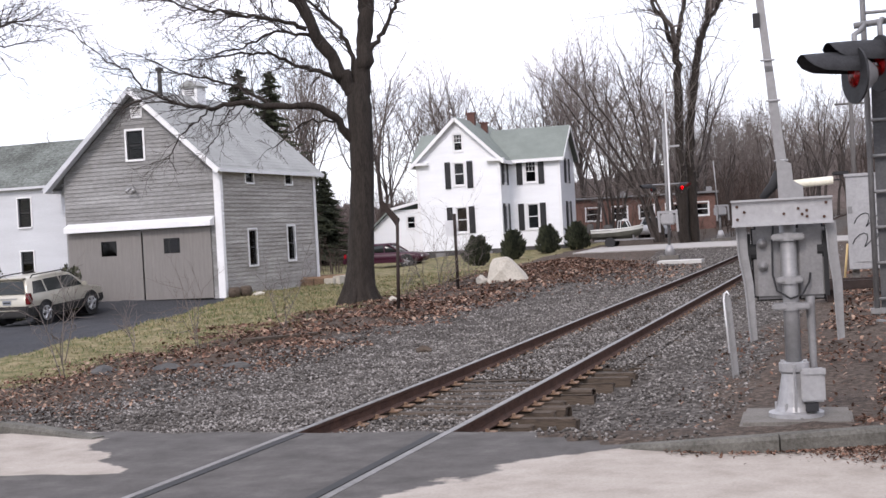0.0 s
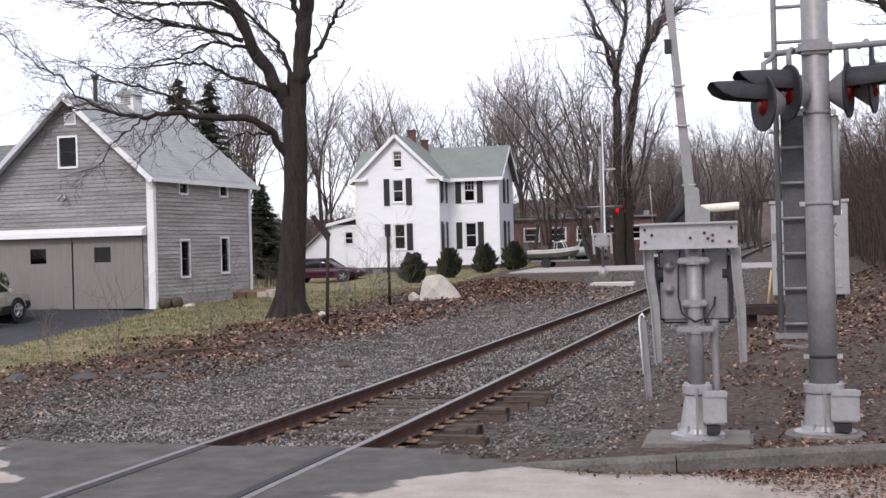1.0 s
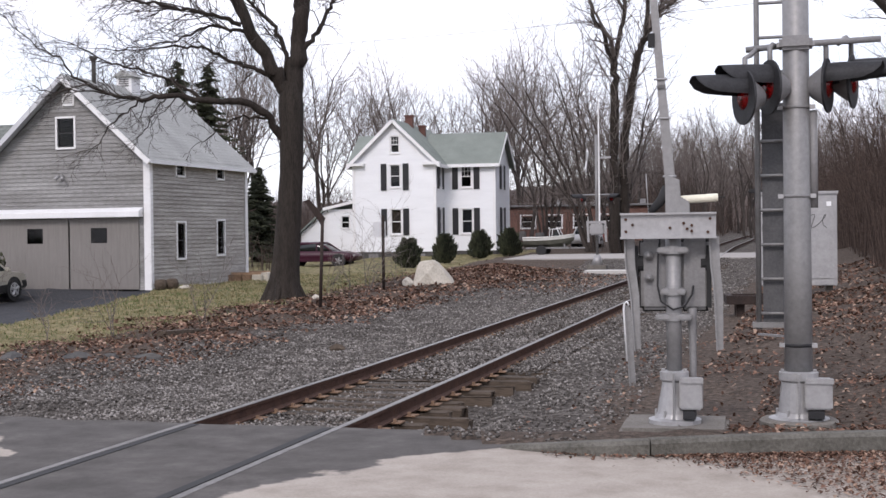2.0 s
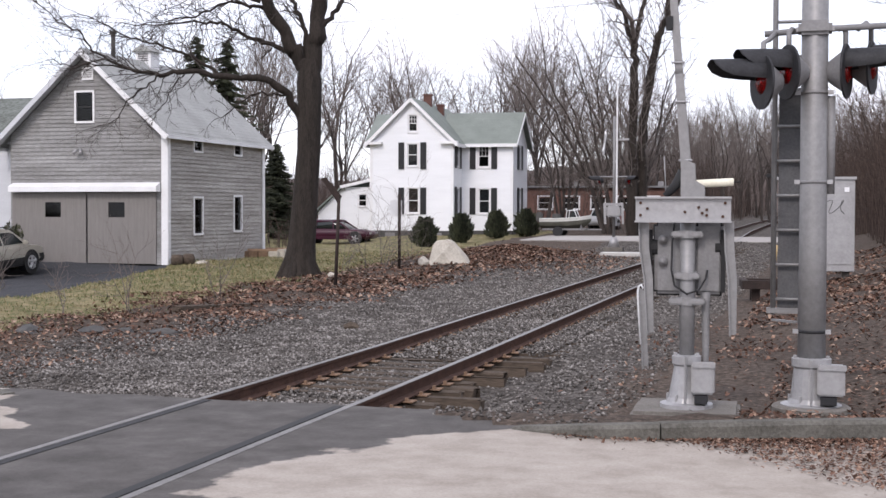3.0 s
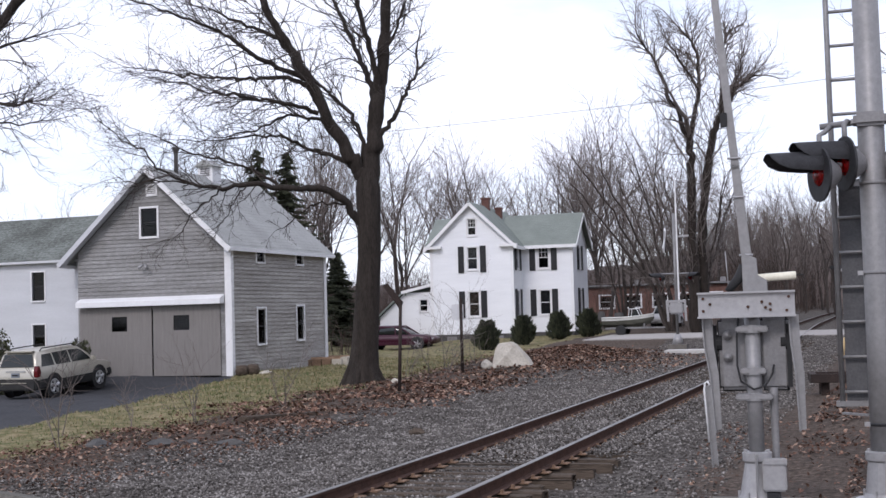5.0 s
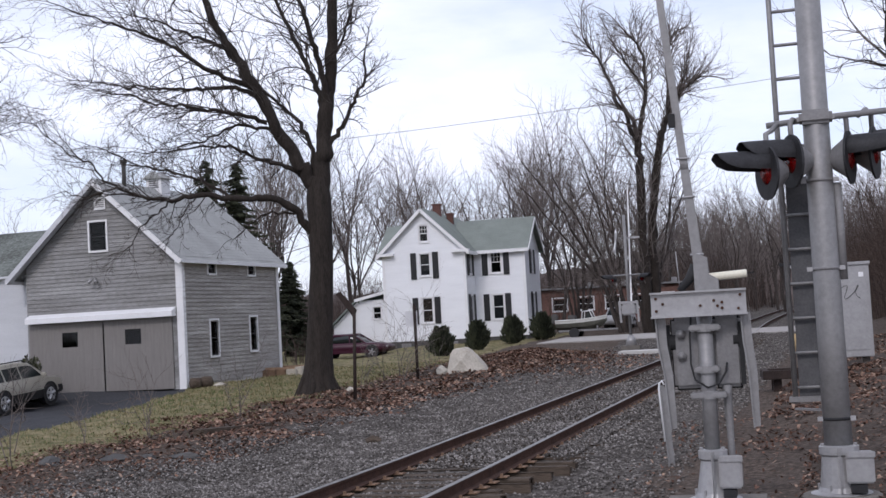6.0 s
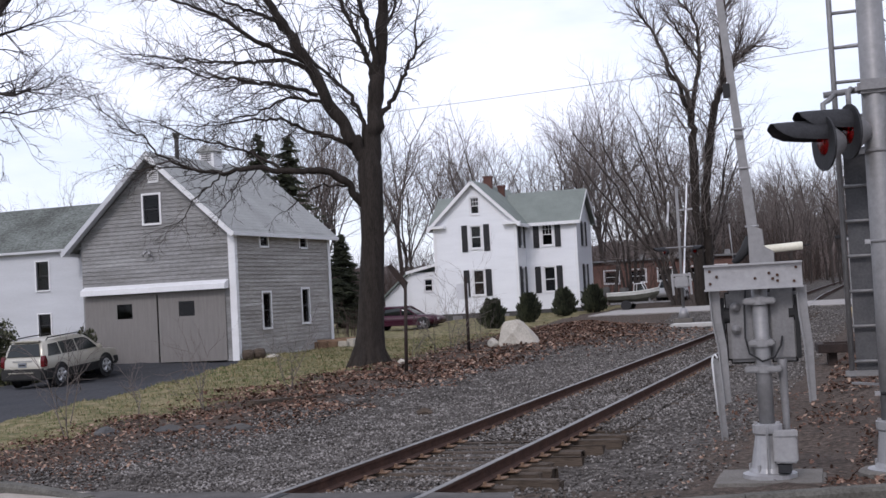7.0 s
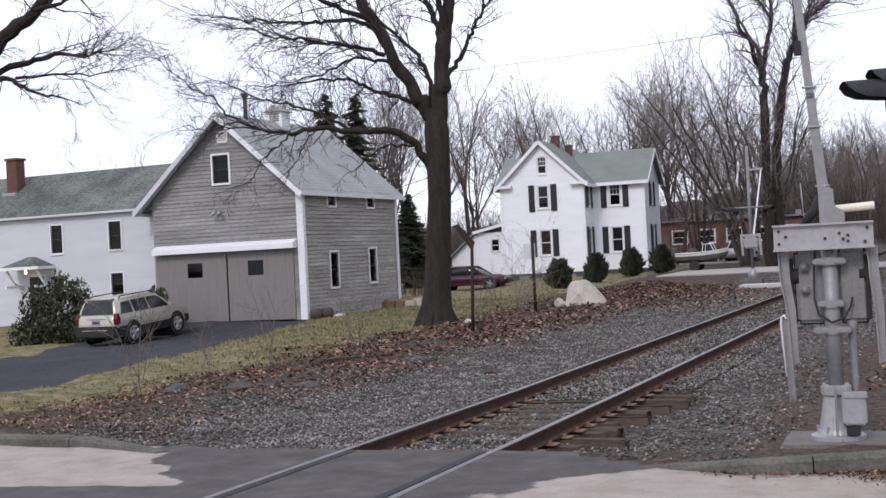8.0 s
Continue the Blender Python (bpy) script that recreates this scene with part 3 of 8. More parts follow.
def window(parent, m, x0, x1, z0, z1, casing=0.08, sash=M_WHITE, cols=1, rows=2, curtain=None, upper_grid=False):
    """A sash window in a hole of a wall; m is the wall's pose in the building."""
    f = part("window", frame_bm(x0, x1, z0, z1, casing, -0.045, 0.06), M_WHITE, parent)
    f.matrix_local = m
    bm = B()
    t = 0.022
    zm = (z0 + z1) / 2
    bx(bm, x0, x1, 0.03, 0.055, zm - t, zm + t)
    for xx in (x0 + t, x1 - t):
        bx(bm, xx - t, xx + t, 0.03, 0.055, z0, z1)
    for zz in (z0 + t, z1 - t):
        bx(bm, x0, x1, 0.03, 0.055, zz - t, zz + t)
    if upper_grid:
        for k in (1, 2):
            xx = x0 + (x1 - x0) * k / 3
            bx(bm, xx - 0.012, xx + 0.012, 0.032, 0.052, zm, z1)
        bx(bm, x0, x1, 0.032, 0.052, (zm + z1) / 2 - 0.012, (zm + z1) / 2 + 0.012)
    part("sash", bm, sash, f)
    for za, zb in ((z0, zm), (zm, z1)):
        bm = B()
        bx(bm, x0 + 0.01, x1 - 0.01, 0.04, 0.046, za + 0.01, zb - 0.01)
        p = part("pane", bm, M_GLASS, f)
        p.visible_shadow = False
    if curtain:
        bm = B()
        bx(bm, x0 + 0.03, x1 - 0.03, 0.09, 0.1, z0 + 0.05, z1 - 0.05)
        part("curtain", bm, curtain, f, "drawn pale curtain")
    return f


def shutter(parent, m, x0, x1, z0, z1):
    bm = B()
    bx(bm, x0, x1, -0.06, -0.025, z0, z1)
    w = 0.05
    for a, b in ((z0 + w, (z0 + z1) / 2 - w / 2), ((z0 + z1) / 2 + w / 2, z1 - w)):
        k = a
        while k < b - 0.05:
            bx(bm, x0 + w, x1 - w, -0.072, -0.058, k, k + 0.03)
            k += 0.06
    for xx in (x0, x1 - w):
        bx(bm, xx, xx + w, -0.075, -0.055, z0, z1)
    s = part("shutter", bm, M_BLACK, parent, "black louvred shutter")
    s.matrix_local = m


def slab(name, parent, corners, thick, material, label=""):
    """A roof plane through four places, thickened downwards."""
    bm = B()
    c = [Vector(p) for p in corners]
    nrm = (c[1] - c[0]).cross(c[3] - c[0]).normalized()
    if nrm.z < 0:
        nrm = -nrm
    nu, nv = 24, 14
    top = [[bm.verts.new((c[0].lerp(c[1], i / nu)).lerp(c[3].lerp(c[2], i / nu), j / nv)) for i in range(nu + 1)] for j in range(nv + 1)]
    rng = random.Random(2)
    for j, row in enumerate(top):
        for v in row:
            v.co += nrm * rng.uniform(-0.008, 0.008)
    for j in range(nv):
        for i in range(nu):
            bm.faces.new((top[j][i], top[j][i + 1], top[j + 1][i + 1], top[j + 1][i]))
    rim = [e for e in bm.edges if e.is_boundary]
    g = bmesh.ops.extrude_edge_only(bm, edges=rim)["geom"]
    low = [v for v in g if isinstance(v, bmesh.types.BMVert)]
    for v in low:
        v.co -= nrm * thick
    # shingle courses stand as low steps
    ob = part(name, bm, material, parent, label)
    bm = B()
    down = (c[3] - c[0]).length
    k = 1
    step = 0.19
    while k * step < down - 0.1:
        a, b = c[0].lerp(c[3], k * step / down), c[1].lerp(c[2], k * step / down)
        e = (c[3] - c[0]).normalized()
        vs = [bm.verts.new(p) for p in (a + nrm * 0.002, b + nrm * 0.002, b + nrm * 0.01, a + nrm * 0.01)]
        ws = [bm.verts.new(p) for p in (a - e * step * 0.97 + nrm * 0.009, b - e * step * 0.97 + nrm * 0.009)]
        bm.faces.new((vs[3], vs[2], ws[1], ws[0]))
        bm.faces.new((vs[0], vs[1], vs[2], vs[3]))
        k += 1
    part("shingle_course", bm, material, ob)
    return ob


def bar(parent, name, a, b, w, h, material, label=""):
    """A straight board between two places, w across and h deep."""
    a, b = Vector(a), Vector(b)
    q = (b - a).to_track_quat("X", "Z").to_matrix().to_4x4()
    bm = B()
    bx(bm, 0, (b - a).length, -w / 2, w / 2, -h / 2, h / 2, m=Matrix.Translation(a) @ q)
    return part(name, bm, material, parent, label)


BARN = pose(-9.2, 44.0, -0.05, 0, 0, -18)


def barn():
    """Local x runs along the front from the near corner (0) to -W, y back along the side."""
    W, L, EV, PK = 6.25, 7.45, 4.5, 7.3
    b = thing("barn", BARN, "weathered grey clapboard barn with sliding double doors", "barn")
    F = pose(-W, 0, 0)
    # front: x from the far corner, 0..W
    holes = [(0.35, 5.8, 0, 2.42), (2.7, 3.36, 4.95, 5.95)]
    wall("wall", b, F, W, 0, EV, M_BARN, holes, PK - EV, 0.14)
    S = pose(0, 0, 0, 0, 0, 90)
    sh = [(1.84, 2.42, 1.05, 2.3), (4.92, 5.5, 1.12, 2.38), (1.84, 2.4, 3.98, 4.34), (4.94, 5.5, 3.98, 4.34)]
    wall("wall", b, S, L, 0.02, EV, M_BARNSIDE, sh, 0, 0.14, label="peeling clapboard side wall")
    wall("wall", b, pose(0, L, 0, 0, 0, 180), W, 0, EV, M_BARN, (), PK - EV)
    wall("wall", b, pose(-W, L, 0, 0, 0, -90), L, 0, EV, M_BARN)
    window(b, F, 2.7, 3.36, 4.95, 5.95, 0.07, M_BLACK)
    for x0, x1, z0, z1 in sh:
        window(b, S, x0, x1, z0, z1, 0.07, M_BLACK)
    # doors
    for x0, x1, w0 in ((0.1, 3.1, 1.45), (3.165, 5.85, 3.99)):
        bm = B()
        zs = (0.03, 1.62, 2.14, 2.46)
        xs = (x0, w0, w0 + 0.64, x1)
        g = [[bm.verts.new((x, -0.075, z)) for z in zs] for x in xs]
        faces = [bm.faces.new((g[i][j], g[i + 1][j], g[i + 1][j + 1], g[i][j + 1])) for i in range(3) for j in range(3) if (i, j) != (1, 1)]
        for v in {q for q in bmesh.ops.extrude_face_region(bm, geom=faces)["geom"] if isinstance(q, bmesh.types.BMVert)}:
            v.co.y += 0.045
        k = x0 + 0.3
        d = part("door", bm, M_DOOR, b, "tall grey sliding door")
        d.matrix_local = F
        bm = B()
        bx(bm, w0, w0 + 0.64, -0.06, -0.05, zs[1], zs[2])
        part("pane", bm, M_GLASS, d).visible_shadow = False
        while k < x1:
            if not w0 - 0.02 < k < w0 + 0.66:
                boxpart("door_batten", (k, k + 0.012, -0.078, -0.07, zs[0] + 0.02, zs[3]), M_DOOR, d)
            k += 0.32
    bm = B()
    hm = pose(0, 0, 0, 0, 0, 90)
    prism(bm, [(-0.36, 2.5), (-0.06, 2.5), (-0.06, 2.82), (-0.33, 2.7), (-0.36, 2.68)], -6.02, -0.12, m=hm)
    part("door_track_hood", bm, M_WHITE, b, "white board hood over the door track").matrix_local = F
    # trim
    boxpart("corner_board", (-0.2, 0.03, -0.06, -0.031, 0, EV - 0.02), M_WHITE, b)
    boxpart("corner_board", (0.031, 0.06, -0.05, 0.12, 0, EV - 0.02), M_WHITE, b)
    boxpart("corner_board", (0.031, 0.06, L - 0.16, L + 0.05, 0, EV - 0.02), M_WHITE, b)
    ov, fr = 0.24, 0.42
    k = (PK - EV) / (W / 2)
    top = PK + 0.14
    lx = -W - 0.55
    le = top - k * (-W / 2 - lx)
    rx = ov
    re = top - k * (rx + W / 2)
    roof = slab("roof", b, [(-W / 2, -fr, top), (-W / 2, L + fr, top), (rx, L + fr, re), (rx, -fr, re)], 0.1, M_ROOF, "grey asphalt-shingle roof")
    slab("roof", b, [(-W / 2, -fr, top), (-W / 2, L + fr, top), (lx, L + fr, le), (lx, -fr, le)], 0.1, M_ROOF)
    for y in (-fr - 0.02, L + fr + 0.02):
        bar(b, "rake_board", (-W / 2, y, top - 0.12), (rx, y, re - 0.12), 0.05, 0.17, M_WHITE)
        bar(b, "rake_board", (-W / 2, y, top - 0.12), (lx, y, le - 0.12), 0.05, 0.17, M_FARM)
    bar(b, "fascia", (rx + 0.02, -fr, re - 0.07), (rx + 0.02, L + fr, re - 0.07), 0.05, 0.13, M_WHITE)
    bar(b, "fascia", (lx - 0.02, -fr, le - 0.1), (lx - 0.02, L + fr, le - 0.1), 0.05, 0.17, M_WHITE)
    bar(b, "soffit", (rx - 0.13, -fr, re - 0.09), (rx - 0.13, L + fr, re - 0.09), 0.24, 0.03, M_WHITE)
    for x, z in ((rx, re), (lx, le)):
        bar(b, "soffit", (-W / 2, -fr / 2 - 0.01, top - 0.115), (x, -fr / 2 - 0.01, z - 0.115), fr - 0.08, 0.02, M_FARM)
    # vent in the gable
    bm = frame_bm(2.98, 3.34, 6.42, 6.76, 0.05, -0.05, -0.01)
    for k2 in range(5):
        bx(bm, 2.98, 3.34, -0.04, -0.02, 6.43 + k2 * 0.07, 6.46 + k2 * 0.07)
    part("gable_vent", bm, M_WHITE, b).matrix_local = F
    # lamp under the gable
    bm = B()
    tube(bm, [(2.9, -0.02, 3.95), (2.9, -0.16, 4.0)], 0.03, 8)
    for dx in (-0.1, 0.1):
        tube(bm, [(2.9, -0.14, 4.0), (2.9 + dx, -0.24, 3.9), (2.9 + dx * 1.5, -0.3, 3.82)], [0.03, 0.05, 0.07], 8)
    part("flood_lamp", bm, M_ALU, b, "unlit twin flood lamp", True).matrix_local = F
    # cupola and stove pipe on the ridge
    cp = boxpart("cupola", (-W / 2 - 0.32, -W / 2 + 0.32, 3.7, 4.34, top - 0.3, top + 0.36), M_WHITE, b, "white louvred cupola")
    bm = B()
    prism(bm, [(-W / 2 - 0.45, top + 0.36), (-W / 2 + 0.45, top + 0.36), (-W / 2, top + 0.62)], 3.57, 4.47)
    part("cupola_roof", bm, M_ROOF, cp)
    bm = B()
    for k2 in range(4):
        bx(bm, -W / 2 - 0.2, -W / 2 + 0.2, 3.68, 3.7, top + 0.0 + k2 * 0.08, top + 0.05 + k2 * 0.08)
    part("louvre", bm, M_HOUS, cp)
    st = tubepart("stove_pipe", [(-W / 2 + 0.1, 1.5, top - 0.3), (-W / 2 + 0.1, 1.5, top + 0.7)], 0.08, M_FOUND, b)
    tubepart("pipe_cap", [(-W / 2 + 0.1, 1.5, top + 0.72), (-W / 2 + 0.1, 1.5, top + 0.84)], 0.14, M_FOUND, st)
    boxpart("floor", (-W + 0.1, -0.1, 0.1, L - 0.1, -0.1, 0.02), M_DARK, b)
    boxpart("loft_floor", (-W + 0.13, -0.13, 0.13, L - 0.13, 3.0, 3.1), M_DARK, b)


barn()


def farmhouse():
    """The white wing that runs on from the barn's far corner; local x from the barn (0) to the left (negative)."""
    b = thing("farmhouse", BARN @ pose(-6.2, 0.6, 0), "white clapboard farmhouse wing joined to the barn", "house")
    W, D, EV, PK = 15.0, 5.4, 4.36, 6.05
    F = pose(-W, 0, 0)
    holes = [(9.72, 10.26, 2.8, 3.9), (12.47, 13.03, 2.84, 3.9), (12.49, 13.04, 1.12, 1.95), (9.72, 10.26, 1.12, 1.95), (8.55, 9.25, 0.1, 2.0), (5.6, 6.2, 2.8, 3.9), (2.6, 3.2, 2.8, 3.9)]
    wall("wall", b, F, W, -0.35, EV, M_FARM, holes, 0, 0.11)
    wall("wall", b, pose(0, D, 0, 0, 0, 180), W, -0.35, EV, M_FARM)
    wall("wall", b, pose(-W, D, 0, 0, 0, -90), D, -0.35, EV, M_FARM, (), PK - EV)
    for k, (x0, x1, z0, z1) in enumerate(holes):
        if k != 4:
            window(b, F, x0, x1, z0, z1, 0.045, M_BLACK)
    bm = B()
    bx(bm, 8.55, 9.25, 0.0, 0.05, 0.1, 2.0)
    for a, c in ((0.2, 0.9), (1.05, 1.85)):
        bx(bm, 8.65, 9.15, -0.012, 0.0, a, c)
    part("door", bm, M_BLACK, b, "dark panelled front door").matrix_local = F
    top = PK + 0.1
    k = (PK - EV) / (D / 2)
    e = top - k * (D / 2 + 0.2)
    slab("roof", b, [(0.0, D / 2, top), (-W - 0.3, D / 2, top), (-W - 0.3, -0.2, e), (0.0, -0.2, e)], 0.1, M_ROOFD, "green-grey shingle roof")
    slab("roof", b, [(0.0, D / 2, top), (-W - 0.3, D / 2, top), (-W - 0.3, D + 0.2, e), (0.0, D + 0.2, e)], 0.1, M_ROOFD)
    bar(b, "fascia", (-0.05, -0.22, e - 0.07), (-W - 0.3, -0.22, e - 0.06), 0.04, 0.09, M_FARM)
    bar(b, "frieze", (-0.0, -0.045, EV - 0.08), (-W, -0.045, EV - 0.08), 0.03, 0.13, M_FARM)
    boxpart("corner_board", (-0.14, 0.0, -0.05, -0.02, -0.3, EV), M_WHITE, b)
    ch = boxpart("chimney", (-8.72, -8.2, 1.5, 2.0, 5.0, 6.75), M_BRICK, b, "red brick chimney")
    boxpart("chimney_cap", (-8.77, -8.15, 1.45, 2.05, 6.75, 6.84), M_BRICK, ch)
    boxpart("lead_flashing", (-8.8, -8.12, 1.3, 1.5, 5.3, 5.42), M_ALU, ch, "pale lead flashing")
    # portico
    bm = B()
    low = [bm.verts.new(p) for p in ((8.0, -1.0, 2.36), (9.85, -1.0, 2.36), (9.85, -0.01, 2.36), (8.0, -0.01, 2.36))]
    ridge = [bm.verts.new(p) for p in ((8.92, -0.45, 2.74), (8.92, -0.01, 2.74))]
    for f in ((0, 1, 4), (1, 2, 5, 4), (3, 0, 4, 5)):
        bm.faces.new([(low + ridge)[k] for k in f])
    bm.faces.new(low[::-1])
    bm.faces.new((low[2], low[3], ridge[1]))
    po = part("portico", bm, M_ROOFD, b, "small hipped entrance hood")
    po.matrix_local = F
    bm = B()
    bx(bm, 7.98, 9.87, -1.02, -0.02, 2.25, 2.36)
    part("portico_beam", bm, M_WHITE, po)
    for x in (8.2, 9.65):
        bm = B()
        bx(bm, x - 0.05, x + 0.05, -0.95, -0.03, 1.55, 1.65, m=None)
        tube(bm, [(x, -0.05, 1.5), (x, -0.5, 1.75), (x, -0.85, 2.22)], 0.05, 6)
        part("bracket", bm, M_WHITE, po)
    bm = B()
    tube(bm, [(8.76, -0.45, 2.25), (8.76, -0.45, 2.2), (8.76, -0.45, 2.12), (8.76, -0.45, 2.08)], [0.02, 0.045, 0.05, 0.03], 10)
    part("porch_lamp", bm, glow("warm_porch_lamp", (1.0, 0.75, 0.4), 3.0), po, "lit porch lamp")
    boxpart("step", (-W + 8.3, -W + 9.5, -0.9, -0.02, -0.35, 0.05), M_CONC, b)
    boxpart("floor", (-W + 0.15, -0.15, 0.15, D - 0.15, -0.3, 0.0), M_DARK, b)
    boxpart("upper_floor", (-W + 0.15, -0.15, 0.15, D - 0.15, 2.3, 2.4), M_DARK, b)


farmhouse()

HOUSE = pose(-4.03, 78.0, 0, 0, 0, -14)


def white_house():
    """Local x along the front from the gable's left corner, y back."""
    b = thing("house", HOUSE, "white two-storey house with black shutters and green-grey roof", "house")
    Z0, EV, PK, GW, GD, WX, WD, Y2 = 0.68, 6.05, 8.5, 5.1, 9.0, 8.25, 5.0, 2.35
    F = pose(0, 0, 0)
    cream = mat("tan_curtain", (0.4, 0.28, 0.2), (0.55, 0.42, 0.32), 3, 0.9, 0.1, 20)
    pale = mat("grey_curtain", (0.16, 0.17, 0.18), (0.26, 0.27, 0.28), 3, 0.9, 0.1, 20)
    fh = [(2.36, 2.88, 6.6, 7.6), (2.3, 2.92, 4.56, 5.88), (2.33, 2.97, 1.75, 3.22)]
    wall("wall", b, F, GW, Z0, EV, M_WHITESIDE, fh, PK - EV, 0.13)
    window(b, F, *fh[0], 0.08, upper_grid=True)
    window(b, F, *fh[1], 0.09, curtain=pale)
    window(b, F, *fh[2], 0.09, curtain=cream)
    for x0, x1 in ((1.74, 2.09), (3.1, 3.46)):
        shutter(b, F, x0, x1, 4.36, 5.96)
        shutter(b, F, x0, x1, 1.66, 3.26)
    # wing front
    G = pose(GW, Y2, 0)
    wh = [(1.04, 1.68, 4.56, 5.86), (1.07, 1.73, 1.74, 3.22)]
    wall("wall", b, G, WX - GW, Z0, EV, M_WHITESIDE, wh, 0, 0.13)
    window(b, G, *wh[0], 0.09, upper_grid=True)
    window(b, G, *wh[1], 0.09, curtain=pale)
    for x0, x1 in ((0.5, 0.86), (1.84, 2.2)):
        shutter(b, G, x0, x1, 4.42, 6.0)
        shutter(b, G, x0, x1, 1.66, 3.28)
    # return wall of the gable, facing the wing
    R = pose(GW, 0, 0, 0, 0, 90)
    rh = [(0.85, 1.5, 4.56, 5.86), (0.85, 1.5, 1.74, 3.22)]
    wall("wall", b, R, Y2, Z0, EV, M_WHITESIDE, rh, 0, 0.13)
    for h in rh:
        window(b, R, *h, 0.08)
        shutter(b, R, h[0] - 0.5, h[0] - 0.12, h[2] - 0.12, h[3] + 0.1)
        shutter(b, R, h[1] + 0.12, h[1] + 0.5, h[2] - 0.12, h[3] + 0.1)
    # wing's end gable
    E = pose(WX, Y2, 0, 0, 0, 90)
    eh = [(2.0, 2.65, 4.56, 5.86), (2.0, 2.65, 1.74, 3.22)]
    wall("wall", b, E, WD, Z0, EV, M_WHITESIDE, eh, 1.85, 0.13)
    for h in eh:
        window(b, E, *h, 0.08)
        shutter(b, E, h[0] - 0.55, h[0] - 0.14, h[2] - 0.12, h[3] + 0.1)
        shutter(b, E, h[1] + 0.14, h[1] + 0.55, h[2] - 0.12, h[3] + 0.1)
    wall("wall", b, pose(0, GD, 0, 0, 0, -90), GD, Z0, EV, M_WHITESIDE, (), 0, 0.13)
    wall("wall", b, pose(GW, GD, 0, 0, 0, 180), GW, Z0, EV, M_WHITESIDE, (), PK - EV, 0.13)
    wall("wall", b, pose(WX, Y2 + WD, 0, 0, 0, 180), WX - GW, Z0, EV, M_WHITESIDE, (), 0, 0.13)
    # roofs
    ov = 0.32
    k = (PK - EV) / (GW / 2)
    top, e = PK + 0.14, PK + 0.14 - k * (GW / 2 + ov)
    slab("roof", b, [(GW / 2, -ov, top), (GW / 2, GD + ov, top), (GW + ov, GD + ov, e), (GW + ov, -ov, e)], 0.12, M_ROOFG, "green-grey shingle roof")
    slab("roof", b, [(GW / 2, -ov, top), (GW / 2, GD + ov, top), (-ov, GD + ov, e), (-ov, -ov, e)], 0.12, M_ROOFG)
    ym, wt = Y2 + WD / 2, EV + 1.85 + 0.14
    k2 = 1.85 / (WD / 2)
    we = wt - k2 * (WD / 2 + ov)
    slab("roof", b, [(3.6, ym, wt), (WX + ov, ym, wt), (WX + ov, Y2 - ov, we), (3.6, Y2 - ov, we)], 0.12, M_ROOFG)
    slab("roof", b, [(1.5, ym, wt), (-0.75 - ov, ym, wt), (-0.75 - ov, Y2 - ov, we), (1.5, Y2 - ov, we)], 0.12, M_ROOFG)
    slab("roof", b, [(1.5, ym, wt), (-0.75 - ov, ym, wt), (-0.75 - ov, Y2 + WD + ov, we), (1.5, Y2 + WD + ov, we)], 0.12, M_ROOFG)
    wall("wall", b, pose(-0.75, Y2, 0), 0.75, Z0, EV, M_WHITESIDE, (), 0, 0.13)
    wall("wall", b, pose(-0.75, Y2 + WD, 0, 0, 0, -90), WD, Z0, EV, M_WHITESIDE, (), 1.85, 0.13)
    bar(b, "cornice", (-0.75 - ov, Y2 - ov - 0.02, we - 0.1), (0.0, Y2 - ov - 0.02, we - 0.1), 0.06, 0.2, M_WHITE)
    boxpart("foundation", (-0.72, 0.03, Y2 + 0.03, Y2 + WD - 0.03, -0.4, Z0 - 0.004), M_FOUND, b)
    slab("roof", b, [(3.6, ym, wt), (WX + ov, ym, wt), (WX + ov, Y2 + WD + ov, we), (3.6, Y2 + WD + ov, we)], 0.12, M_ROOFG)
    for x, z in ((GW + ov, e), (-ov, e)):
        bar(b, "rake_board", (GW / 2, -ov - 0.02, top - 0.13), (x, -ov - 0.02, z - 0.13), 0.05, 0.19, M_WHITE)
        bar(b, "cornice", (x, -ov, z - 0.1), (x, GD, z - 0.1), 0.06, 0.2, M_WHITE)
    for x0, x1 in ((-ov, 0.75), (GW - 0.75, GW + ov)):
        boxpart("cornice_return", (x0, x1, -ov - 0.04, 0, EV - 0.2, EV - 0.04), M_WHITE, b)
    bar(b, "cornice", (GW, Y2 - ov - 0.02, we - 0.1), (WX + ov, Y2 - ov - 0.02, we - 0.1), 0.06, 0.2, M_WHITE)
    for y, z in ((Y2 - ov, we), (Y2 + WD + ov, we)):
        bar(b, "rake_board", (WX + ov + 0.02, ym, wt - 0.13), (WX + ov + 0.02, y, z - 0.13), 0.05, 0.18, M_WHITE)
    for x0, x1, y0, y1 in ((-0.06, 0.12, -0.04, -0.02), (GW - 0.12, GW + 0.04, -0.04, -0.02), (WX - 0.12, WX + 0.04, Y2 - 0.04, Y2 - 0.02)):
        boxpart("corner_board", (x0, x1, y0, y1, Z0, EV), M_WHITE, b)
    for x, y, s, h in ((2.62, 3.6, 0.24, 9.05), (3.15, 4.8, 0.2, 8.5)):
        ch = boxpart("chimney", (x - s, x + s, y - s * 0.8, y + s * 0.8, 7.2, h), M_BRICK, b, "red brick chimney")
        boxpart("chimney_cap", (x - s - 0.06, x + s + 0.06, y - s * 0.8 - 0.06, y + s * 0.8 + 0.06, h, h + 0.1), M_BRICK, ch)
    boxpart("foundation", (0.03, GW - 0.03, 0.03, GD - 0.03, -0.4, Z0), M_FOUND, b, "dark stone foundation")
    boxpart("foundation", (GW - 0.03, WX - 0.03, Y2 + 0.03, Y2 + WD - 0.03, -0.4, Z0 - 0.004), M_FOUND, b)
